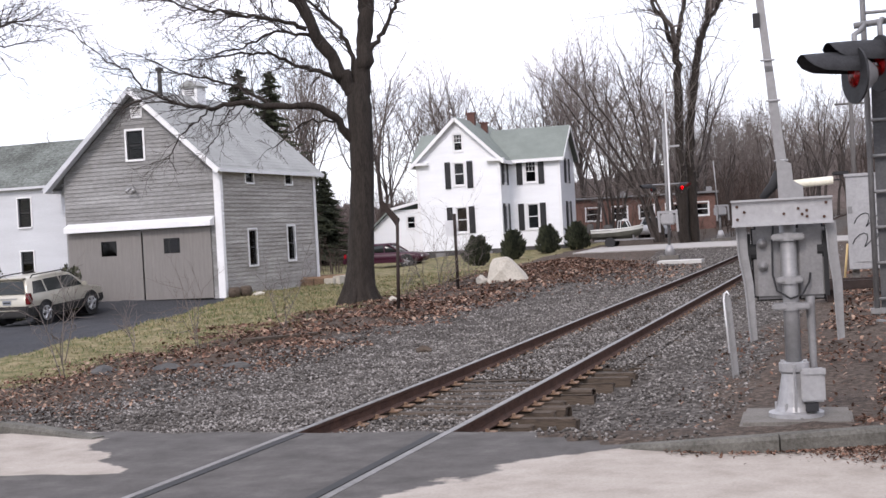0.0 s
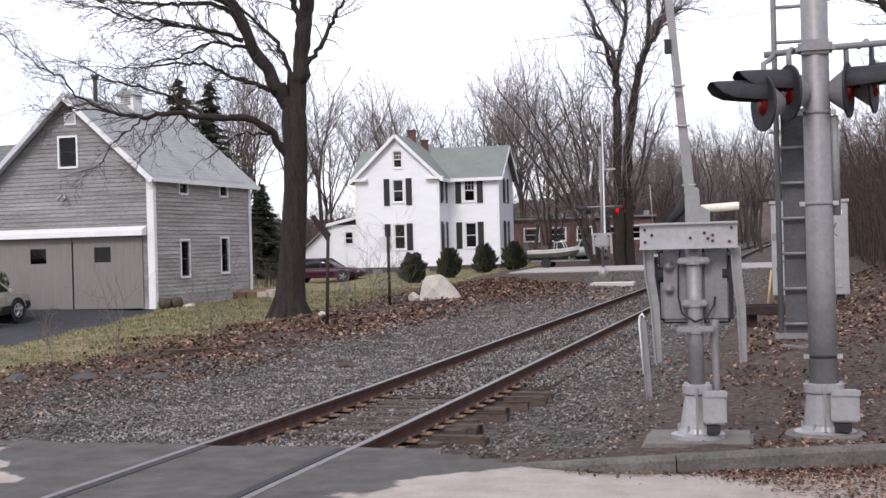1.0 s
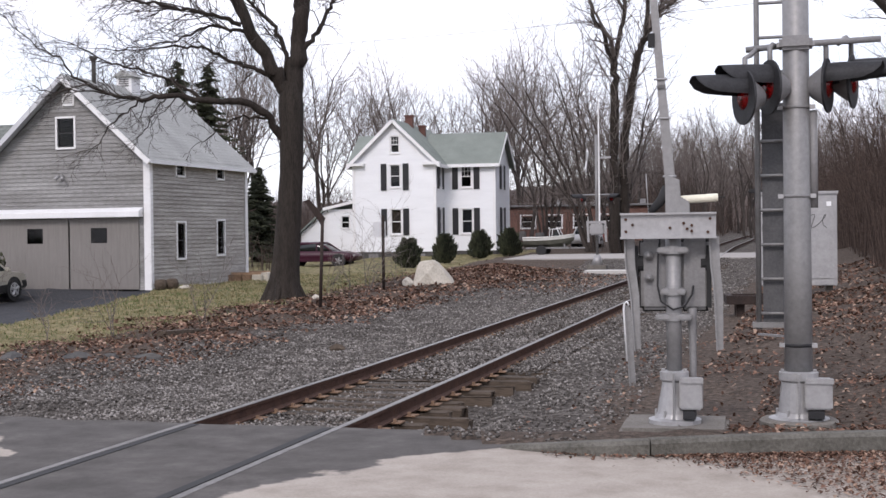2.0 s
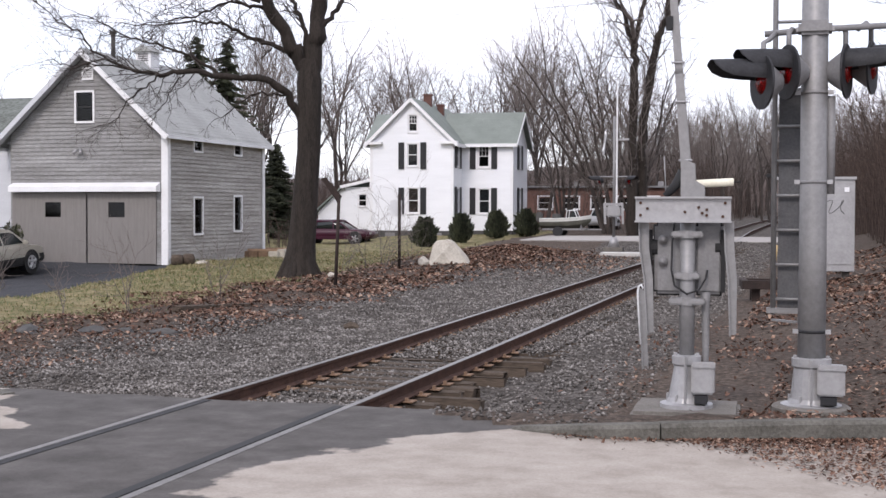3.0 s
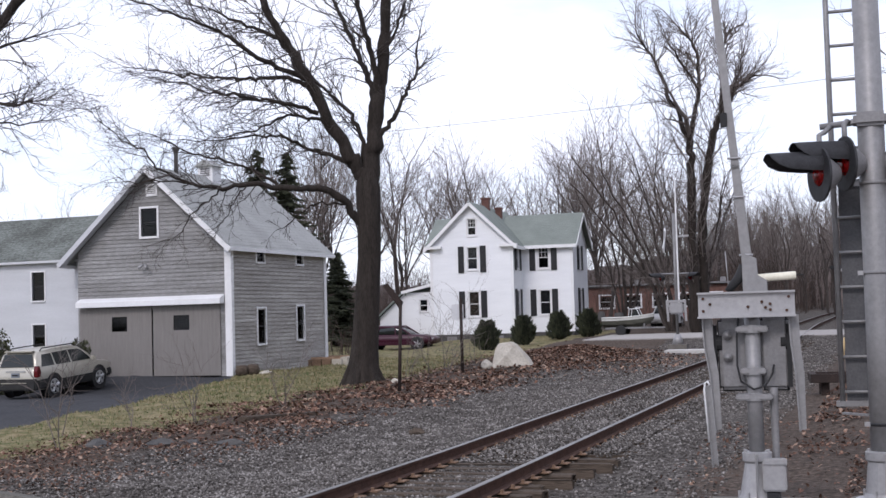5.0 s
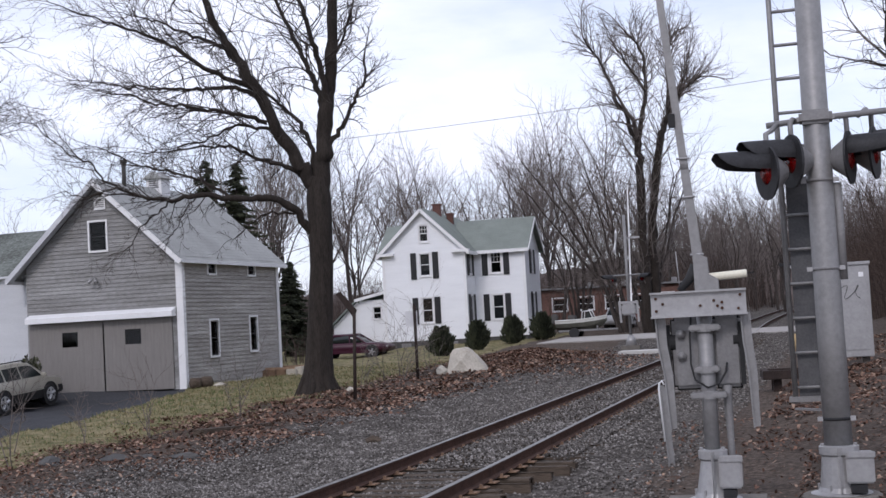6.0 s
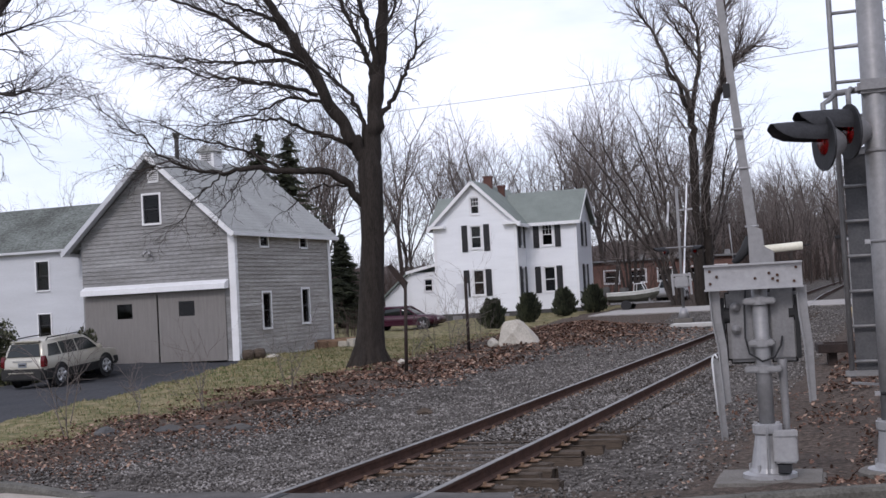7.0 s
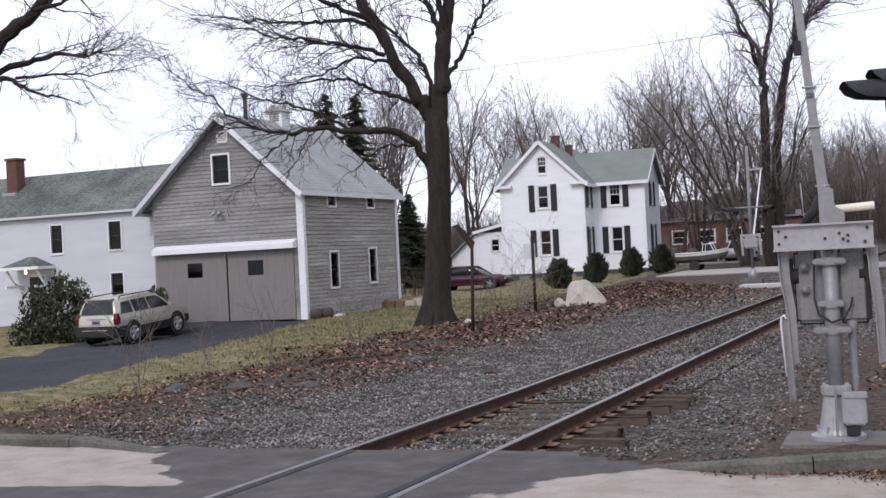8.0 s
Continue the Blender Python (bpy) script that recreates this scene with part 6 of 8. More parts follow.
    pl = boxpart("number_plate", (-2.205, -2.19, -0.16, 0.16, 0.7, 0.85), plain("plate_blue_grey", (0.2, 0.22, 0.25), 0.5), g)
    boxpart("plate_bar", (-2.212, -2.205, -0.12, 0.12, 0.75, 0.8), M_BLACK, pl)
    tubepart("exhaust_pipe", [(-2.24, -0.5, 0.3), (-2.0, -0.5, 0.3)], 0.03, M_HOUS, g, "", 8)


tail_red = plain("tail_lamp_lens", (0.09, 0.004, 0.007), 0.25)
rim_alloy = mat("bright_alloy", (0.4, 0.4, 0.4), (0.55, 0.55, 0.55), 6, 0.35, 0.05, 60, 0.6)
CARP = (-14.4, 41.41, -0.28, 0, -3.4, 73.6)
glass_car = plain("tinted_car_glass", (0.014, 0.018, 0.018), 0.12, 0, 0.45)
champagne = mat("champagne_paint", (0.42, 0.395, 0.335), (0.49, 0.463, 0.395), 2, 0.3, 0.02, 60, 0.4, spec=0.5)
maroon = mat("maroon_paint", (0.028, 0.004, 0.012), (0.045, 0.006, 0.019), 2, 0.35, 0.02, 60, 0.0, spec=0.35)
station_wagon(pose(*CARP) @ Matrix.Scale(0.95, 4), champagne)
car("parked_sedan", pose(-5.7, 72.5, gz(-5.7, 72.5) - 0.04, 0, 0, -14), maroon, 4.6, 1.75, 1.36, 1.1, "dark red saloon car parked beside the house", False)
car("parked_van", pose(11.35, 88, gz(11.35, 88), 0, 0, 250), mat("dull_white_car_paint", (0.4, 0.4, 0.4), (0.5, 0.5, 0.5), 2, 0.4, 0.02, 60), 3.6, 1.65, 1.5, 0.75, "white van parked behind a boat", False)


def boat():
    g = thing("boat", pose(7.1, 71.5, gz(7.1, 71.5), 0, 0, -14), "white motor boat on a trailer beside the drive", "boat")
    st = ((-1.35, 0.78, 0.36, 1.0), (-0.6, 0.84, 0.34, 1.0), (0.2, 0.8, 0.36, 1.03), (0.8, 0.62, 0.44, 1.08), (1.2, 0.36, 0.6, 1.14), (1.42, 0.08, 0.86, 1.18))

    def loft(rows, closed, name, material, label):
        bm = B()
        rings = [[bm.verts.new(p) for p in r] for r in rows]
        k_all = len(rings[0])
        for r0, r1 in zip(rings, rings[1:]):
            for k in range(k_all if closed else k_all - 1):
                bm.faces.new((r0[k], r0[(k + 1) % k_all], r1[(k + 1) % k_all], r1[k]))
        bm.faces.new(rings[0])
        bm.faces.new(rings[-1][::-1])
        return part(name, bm, material, g, label)
    white = mat("boat_white", (0.5, 0.5, 0.47), (0.66, 0.66, 0.62), 2, 0.4, 0.1, 30)
    # topsides and deck, then the dull bottom below the chine, then the rubbing strake
    loft([[(x, -w, zt), (x, -w * 0.96, zt - 0.2), (x, w * 0.96, zt - 0.2), (x, w, zt), (x, w * 0.85, zt - 0.02), (x, 0, zt - 0.05), (x, -w * 0.85, zt - 0.02)] for x, w, zk, zt in st], True, "hull", white, "white fibreglass topsides")
    loft([[(x, -w * 0.955, zt - 0.202), (x, -w * 0.8, zk + 0.24), (x, 0, zk), (x, w * 0.8, zk + 0.24), (x, w * 0.955, zt - 0.202)] for x, w, zk, zt in st], True, "hull_bottom", mat("dull_hull_paint", (0.07, 0.07, 0.055), (0.13, 0.128, 0.105), 2, 0.7, 0.1, 30), "dull grey-green hull bottom")
    for y in (-1, 1):
        tubepart("rubbing_strake", [(x, y * (w + 0.01), zt - 0.04) for x, w, zk, zt in st], 0.03, white, g, "", 6)
    bm = B()
    prism(bm, [(0.25, 1.0), (0.72, 1.04), (0.55, 1.42), (0.5, 1.42)], -0.5, 0.5)
    part("windscreen", bm, glass_car, g)
    for y in (-0.52, 0.52):
        tubepart("rail", [(0.72, y, 1.04), (0.54, y, 1.44), (0.15, y, 1.42), (0.1, y, 1.0)], 0.025, M_WHITE, g, "", 6)
    boxpart("motor", (-1.65, -1.3, -0.16, 0.16, 0.8, 1.35), M_FOUND, g, "", 0.06)
    boxpart("seat", (-0.7, -0.3, -0.4, 0.4, 0.98, 1.25), M_FOUND, g, "", 0.05)
    bm = B()
    for y in (-0.55, 0.55):
        bx(bm, -1.2, 1.2, y - 0.04, y + 0.04, 0.34, 0.44)
    bx(bm, 1.2, 2.0, -0.04, 0.04, 0.34, 0.42)
    for x in (-0.9, 0.0, 0.9):
        bx(bm, x - 0.04, x + 0.04, -0.85, 0.85, 0.36, 0.44)
        bx(bm, x - 0.04, x + 0.04, -0.3, 0.3, 0.4, 0.62)
    part("trailer_frame", bm, M_HOUS, g)
    for y in (-0.9, 0.9):
        bm = B()
        tube(bm, [(-0.3, y - 0.08, 0.27), (-0.3, y + 0.08, 0.27)], 0.28, 18)
        part("wheel", bm, M_RUBBER, g)


boat()


# ---- trees ----
class Wood:
    """Gathers tapered bars with few sides, for limbs and twigs."""

    def __init__(self, seed):
        self.v, self.f, self.rng = [], [], np.random.RandomState(seed)

    def bar(self, pts, radii, n):
        first = len(self.v)
        pts = np.asarray(pts, float)
        d = np.gradient(pts, axis=0)
        d /= np.linalg.norm(d, axis=1)[:, None] + 1e-9
        a = np.cross(d, (0.31, 0.95, 0.1))
        a /= np.linalg.norm(a, axis=1)[:, None] + 1e-9
        b = np.cross(d, a)
        for p, u, w, r in zip(pts, a, b, radii):
            for k in range(n):
                t = math.tau * k / n
                self.v.append(p + (u * math.cos(t) + w * math.sin(t)) * r)
        for i in range(len(pts) - 1):
            for k in range(n):
                q = first + i * n
                self.f.append((q + k, q + (k + 1) % n, q + n + (k + 1) % n, q + n + k))

    def limb(self, p, d, length, r, level, most, sides, up=0.12, kids=(5, 6, 6), droop=0.0, out=None):
        """A limb and, off it, its own smaller limbs."""
        rng = self.rng
        m = max(3, 6 - level)
        pts, dirs = [np.array(p, float)], []
        d = np.array(d, float)
        for i in range(m):
            d = d + rng.normal(0, 0.16 + 0.03 * level, 3) + np.array((0, 0, up - droop * level))
            d /= np.linalg.norm(d)
            dirs.append(d)
            pts.append(pts[-1] + d * length / m)
        radii = np.linspace(r, r * 0.45 if level < most else r * 0.3, m + 1)
        tgt = self if out is None or level < 2 else out
        tgt.bar(pts, radii, sides[min(level, len(sides) - 1)])
        if level >= most:
            return
        n = kids[min(level, len(kids) - 1)]
        for k in range(n):
            t = 0.25 + 0.75 * (k + rng.rand()) / n
            i = min(int(t * m), m - 1)
            q = pts[i] + (pts[i + 1] - pts[i]) * (t * m - i)
            side = np.cross(dirs[i], rng.normal(0, 1, 3))
            side /= np.linalg.norm(side) + 1e-9
            spread = rng.uniform(0.5, 0.95)
            e = dirs[i] * (1 - 0.3 * spread) + side * spread
            self.limb(q, e / np.linalg.norm(e), length * rng.uniform(0.42, 0.66) * (1.1 - 0.35 * t), r * (0.55 - 0.2 * t) + 0.002, level + 1, most, sides, up, kids, droop, out)
        self.limb(pts[-1], dirs[-1], length * 0.5, radii[-1], level + 1, most, sides, up, kids, droop, out)


def bare_tree(m, seed, H, r, label, material=None, twig=None, most=4, kids=(7, 5, 5, 4), fork=0.3, group="", spread=0.5, up=0.1):
    """Trunk, then limbs from the fork upwards, then twigs."""
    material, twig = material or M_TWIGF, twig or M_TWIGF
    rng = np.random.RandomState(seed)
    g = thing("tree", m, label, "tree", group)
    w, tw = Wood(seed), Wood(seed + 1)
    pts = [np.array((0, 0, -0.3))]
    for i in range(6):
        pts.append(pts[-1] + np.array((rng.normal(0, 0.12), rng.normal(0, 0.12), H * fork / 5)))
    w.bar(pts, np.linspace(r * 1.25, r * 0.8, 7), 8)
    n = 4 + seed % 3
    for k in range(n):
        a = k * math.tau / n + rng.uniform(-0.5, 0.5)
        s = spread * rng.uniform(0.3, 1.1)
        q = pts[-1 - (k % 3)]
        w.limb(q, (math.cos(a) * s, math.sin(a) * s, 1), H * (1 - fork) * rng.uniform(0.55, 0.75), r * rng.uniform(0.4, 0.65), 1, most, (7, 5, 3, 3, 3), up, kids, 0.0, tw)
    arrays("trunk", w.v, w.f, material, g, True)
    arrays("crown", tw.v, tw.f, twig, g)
    return g


def traced_limb(w, tw, pts, r0, r1, count, reach, droop=0.0, start=0.15, lean=-0.12, jitter=0.03, twig=0.02):
    """A limb through set places, tapered, with twigs grown off it."""
    rng = w.rng
    pts = np.array(pts, float)
    u = np.linspace(0, len(pts) - 1, len(pts) * 4 - 3)
    fine = np.stack([np.interp(u, range(len(pts)), pts[:, k]) for k in range(3)], 1)
    fine[1:-1] = 0.25 * fine[:-2] + 0.5 * fine[1:-1] + 0.25 * fine[2:]
    fine[1:-1] += rng.normal(0, jitter, fine[1:-1].shape)
    radii = np.linspace(r0, r1, len(fine))
    w.bar(fine, radii * (1 + 0.07 * np.sin(u * 5.3)), 9 if r0 > 0.1 else 6)
    for k in range(count):
        t = start + (1 - start) * (k + rng.rand()) / count
        i = min(int(t * (len(fine) - 1)), len(fine) - 2)
        d = fine[i + 1] - fine[i]
        d /= np.linalg.norm(d)
        e = d * 0.8 + rng.normal(0, 1, 3) * (0.5, 0.5, 0.42) + np.array((lean, 0, 0.08 - droop))
        w.limb(fine[i], e / np.linalg.norm(e), rng.uniform(0.6, 1.25) * reach, min(twig, 0.35 * radii[i] + 0.2 * twig), 2, 4, (5, 5, 4, 3, 3), 0.02 - droop * 0.15, (4, 5, 4, 3), 0.0, tw)
    e = fine[-1] - fine[-2]
    w.limb(fine[-1], e / np.linalg.norm(e), reach, r1 * 0.9, 2, 4, (5, 5, 4, 3, 3), 0.02, (4, 5, 4, 3), 0.0, tw)


def maple():
    """The great roadside maple: limbs in metres right of and above its foot, with twigs grown from them."""
    g = thing("maple_tree", pose(-3.86, 36, gz(-3.86, 36)), "large bare maple with dark bark and spreading limbs", "tree")
    w, tw = Wood(77), Wood(78)
    trunk = [(0.0, 0, -0.3), (0, 0, 0.02), (0.02, 0, 0.35), (0.08, 0, 1.0), (0.18, 0, 2.3), (0.27, 0, 3.5), (0.29, 0, 4.6), (0.28, 0, 5.4), (0.28, 0, 6.0)]
    w.bar(trunk, [0.74, 0.58, 0.45, 0.38, 0.345, 0.325, 0.33, 0.35, 0.27], 14)
    for a in range(7):
        t = a * 0.9
        w.bar([(0.3 * math.cos(t), 0.3 * math.sin(t), 0.5), (0.5 * math.cos(t), 0.5 * math.sin(t), 0.12), (0.7 * math.cos(t), 0.7 * math.sin(t), -0.12)], [0.13, 0.11, 0.05], 7)

    def grow(pts, r0, r1, count, reach, droop=0.0, start=0.15, lean=-0.12):
        traced_limb(w, tw, pts, r0, r1, int(count * 1.7), reach * 1.15, droop, start, lean)
    # the upright stem, broken off, and the limbs round it
    grow([(0.3, 0, 5.6), (0.42, 0.05, 6.4), (0.52, 0.1, 7.0), (0.62, 0.15, 8.0), (0.72, 0.2, 8.7), (0.8, 0.2, 9.3), (0.88, 0.25, 10.4), (0.95, 0.3, 11.6)], 0.27, 0.13, 6, 1.0, 0, 0.6, 0.0)
    grow([(0.57, 0.1, 7.9), (0.42, 0.3, 8.5), (0.23, 0.5, 9.0), (-0.07, 0.7, 9.6), (-0.47, 0.9, 10.5), (-0.8, 1.1, 11.4)], 0.1, 0.05, 12, 1.2)
    grow([(0.6, 0.1, 8.0), (0.52, -0.2, 9.2), (0.28, -0.4, 10.0), (0.15, -0.6, 10.7), (0.0, -0.7, 11.6)], 0.1, 0.05, 10, 1.1)
    grow([(0.55, 0, 6.9), (0.98, 0.2, 7.3), (1.22, 0.3, 7.8), (1.41, 0.4, 8.3), (1.73, 0.5, 8.7), (1.74, 0.5, 9.5)], 0.085, 0.03, 9, 0.7, 0, 0.3, 0.12)
    grow([(0.8, 0.2, 9.4), (1.2, 0.1, 10.0), (1.5, 0.0, 10.8)], 0.06, 0.02, 6, 0.8, 0, 0.3, 0.1)
    # the great leader to the house side
    grow([(0.15, 0, 5.8), (0.0, -0.1, 6.1), (-0.32, -0.2, 6.65), (-0.78, -0.4, 7.35), (-1.12, -0.5, 8.2), (-1.42, -0.6, 8.85), (-1.83, -0.7, 9.55), (-2.2, -0.8, 10.2), (-2.6, -1.0, 11.2)], 0.22, 0.09, 9, 1.3, 0, 0.45)
    grow([(0.2, 0.1, 6.2), (0.14, 0.3, 7.0), (-0.16, 0.5, 7.6), (-0.58, 0.8, 8.05), (-1.2, 1.1, 8.65), (-2.0, 1.4, 9.3)], 0.085, 0.025, 12, 1.2)
    grow([(-1.0, -0.5, 7.55), (-1.69, -0.9, 7.77), (-2.35, -1.2, 7.86), (-3.0, -1.4, 7.95), (-3.66, -1.6, 8.04), (-4.5, -1.8, 8.26), (-5.3, -1.9, 8.46)], 0.065, 0.012, 17, 1.15)
    grow([(-1.2, -0.5, 8.3), (-1.87, -0.3, 8.6), (-2.64, 0.0, 8.72), (-3.1, 0.2, 8.7), (-3.95, 0.4, 8.83), (-5.05, 0.5, 8.95), (-6.15, 0.6, 9.2), (-6.8, 0.6, 9.3)], 0.07, 0.01, 18, 1.1)
    grow([(-1.3, -0.5, 8.5), (-2.08, -0.9, 8.8), (-2.73, -1.2, 9.15), (-3.26, -1.4, 9.57), (-3.9, -1.6, 9.88), (-4.67, -1.7, 10.15), (-5.54, -1.8, 10.5), (-6.5, -1.9, 10.9)], 0.08, 0.012, 17, 1.15)
    grow([(-1.65, -0.6, 9.3), (-2.26, -0.2, 9.85), (-2.9, 0.1, 10.16), (-3.66, 0.4, 10.54), (-4.3, 0.6, 10.9), (-5.2, 0.8, 11.2)], 0.07, 0.012, 14, 1.1)
    grow([(-0.75, -0.35, 7.3), (-1.37, -0.1, 7.53), (-1.91, 0.2, 7.65), (-2.81, 0.6, 7.4), (-3.69, 0.8, 7.22), (-4.6, 0.9, 7.1)], 0.055, 0.01, 15, 1.0, 0.08)
    grow([(0.04, 0, 5.95), (-0.34, 0.1, 6.2), (-0.76, 0.2, 6.45), (-1.3, 0.3, 6.63), (-1.95, 0.4, 6.96), (-2.5, 0.5, 7.15), (-3.26, 0.5, 7.14), (-4.1, 0.6, 7.02), (-5.3, 0.6, 7.1)], 0.08, 0.01, 16, 1.0, 0.05)
    # the low limb that arches over the barn's roof
    grow([(0.1, 0, 4.4), (-0.28, -0.3, 5.0), (-0.7, -0.6, 5.4), (-1.36, -0.9, 5.47), (-2.02, -1.1, 5.42), (-2.89, -1.3, 5.55), (-3.55, -1.4, 5.45), (-4.2, -1.5, 5.54), (-4.75, -1.6, 5.73)], 0.125, 0.036, 9, 0.8, 0.12, 0.5)
    grow([(-4.75, -1.6, 5.73), (-5.33, -1.6, 6.09), (-5.7, -1.6, 6.55), (-6.24, -1.6, 6.86), (-6.88, -1.6, 7.4), (-7.2, -1.6, 7.7)], 0.034, 0.008, 13, 0.8)
    grow([(-4.4, -1.5, 5.6), (-5.1, -1.7, 5.7), (-5.8, -1.8, 5.6), (-6.5, -1.8, 5.75)], 0.024, 0.008, 9, 0.8, 0.05)
    grow([(-2.02, -1.1, 5.42), (-2.55, -1.0, 5.84), (-3.08, -0.9, 6.11), (-3.73, -0.9, 6.28), (-4.49, -0.9, 6.5), (-5.25, -0.9, 6.92), (-6.0, -0.9, 7.2)], 0.05, 0.01, 15, 0.95)
    grow([(-3.55, -1.4, 5.45), (-3.89, -1.6, 5.14), (-4.35, -1.7, 4.73), (-4.7, -1.8, 4.2), (-5.2, -1.8, 4.0)], 0.028, 0.008, 8, 0.6, 0.12)
    grow([(-2.9, -1.3, 5.5), (-3.2, -1.5, 5.1), (-3.5, -1.6, 4.6), (-3.7, -1.7, 4.2)], 0.022, 0.007, 7, 0.5, 0.12)
    grow([(-0.3, -0.3, 5.0), (-0.94, -0.5, 5.09), (-1.5, -0.7, 4.79), (-1.84, -0.8, 4.43), (-2.2, -0.9, 4.28)], 0.03, 0.007, 5, 0.45, 0.1)
    arrays("trunk", w.v, w.f, M_BARK, g, True)
    arrays("crown", tw.v, tw.f, M_TWIG, g)


maple()


def left_tree():
    """A second maple that reaches into view with its limbs."""
    g = thing("maple_tree", pose(-12.4, 24.0, gz(-12.4, 24.0)), "bare maple with a thick limb reaching over the drive", "tree")
    w, tw = Wood(91), Wood(92)
    w.bar([(0, 0, -0.3), (0, 0, 0.5), (0.05, 0, 2.0), (0.1, 0, 3.6), (0.2, 0, 4.4)], [0.6, 0.45, 0.38, 0.34, 0.3], 12)
    limbs = [([(0.15, 0, 4.0), (0.8, -0.1, 5.3), (1.6, -0.2, 6.35), (2.3, -0.3, 6.8), (2.9, -0.4, 7.25), (3.7, -0.5, 8.1)], 0.17, 0.09),
             ([(1.0, -0.1, 5.6), (1.6, 0.1, 5.95), (2.2, 0.2, 6.1), (2.75, 0.2, 6.2)], 0.08, 0.04),
             ([(0.8, -0.1, 5.4), (1.6, -0.4, 5.68), (2.05, -0.5, 5.66), (2.35, -0.6, 5.4), (2.8, -0.7, 5.28), (3.25, -0.8, 5.14)], 0.065, 0.012),
             ([(3.2, -0.8, 5.15), (3.32, -0.8, 4.9), (3.35, -0.8, 4.45)], 0.008, 0.004),
             ([(0.2, 0, 4.3), (-0.5, 0.5, 6.0), (-0.9, 0.8, 8.0)], 0.2, 0.08),
             ([(2.7, 0.2, 6.2), (3.2, 0.4, 6.15), (3.9, 0.6, 6.3)], 0.03, 0.008),
             ([(2.5, -0.4, 6.95), (3.3, -0.8, 7.0), (4.2, -1.0, 7.2)], 0.05, 0.012),
             ([(2.1, -0.5, 5.66), (2.7, -0.2, 5.75), (3.4, 0.0, 5.7), (4.1, 0.1, 5.8)], 0.03, 0.008)]
    for n, (pts, r0, r1) in enumerate(limbs):
        traced_limb(w, tw, pts, r0, r1, (14, 4, 9, 1, 10, 12, 13, 13)[n], 0.9 if n not in (2, 3) else 0.4, 0.04, 0.3, 0.2, 0.02, 0.016)
    arrays("trunk", w.v, w.f, M_BARK, g, True)
    arrays("crown", tw.v, tw.f, M_TWIG, g)


left_tree()


def woods():
    """Bare trees behind the houses, along the far road and on the bank."""
    rng = random.Random(21)
    kinds = [bare_tree(pose(-2.0 + k * 2.2, 104 + (k % 3) * 4, 1.0), 30 + k, 14.0, 0.14, "tall bare grey-brown tree in far woodland", group="woodland trees", material=M_TWIG, most=4, kids=(5, 5, 4, 3), fork=0.22 + 0.09 * (k % 3), spread=0.42 + 0.14 * (k % 2), up=0.13) for k in range(6)]

    def put(x, y, h):
        m = pose(x, y, gz(x, y) - 0.1, 0, 0, rng.uniform(0, 360)) @ Matrix.Scale(h / 14.0, 4)
        copy_thing(rng.choice(kinds), m)
    for k in range(24):
        x = rng.uniform(-24, 9)
        y = rng.uniform(98, 135)
        put(x, y, rng.uniform(12, 18) * y / 112)
    for k in range(16):
        x = rng.uniform(-62, -17)
        y = rng.uniform(85, 120)
        put(x, y, rng.uniform(8.5, 11))
    for k in range(17):
        y = rng.uniform(82, 170)
        x = y * rng.uniform(0.1, 0.24)
        put(x, y, rng.uniform(8, 12.5) * (1.25 if x / y < 0.17 else 0.95))
    for k in range(26):
        y = rng.uniform(95, 210)
        x = y * rng.uniform(0.25, 0.55)
        put(x, y, rng.uniform(9, 14))
    for k in range(44):
        y = rng.uniform(140, 235)
        x = y * rng.uniform(0.04, 0.6)
        put(x, y, rng.uniform(13, 19) * (1.1 if x / y > 0.29 else 0.78))
    for k in range(44):
        y = rng.uniform(150, 225)
        put(y * rng.uniform(0.15, 0.36), y, rng.uniform(12, 16.5))
    for k in range(18):
        x, y = track(rng.uniform(40, 75), rng.uniform(11, 21))
        put(float(x), float(y), rng.uniform(11, 15))
    for x, y, h in ((16.5, 34, 9), (19, 40, 10), (21, 47, 10), (15.0, 30, 7.5), (24, 52, 11), (18.0, 27, 8.5)):
        put(x, y, h)
    for k in range(44):
        s_, o_ = rng.uniform(36, 95), rng.uniform(13, 34)
        x, y = track(s_, o_)
        put(float(x), float(y), rng.uniform(9, 15))
    for k in range(26):
        s_, o_ = rng.uniform(38, 130), rng.uniform(8, 19)
        x, y = track(s_, o_)
        put(float(x), float(y), rng.uniform(7.5, 13))


woods()


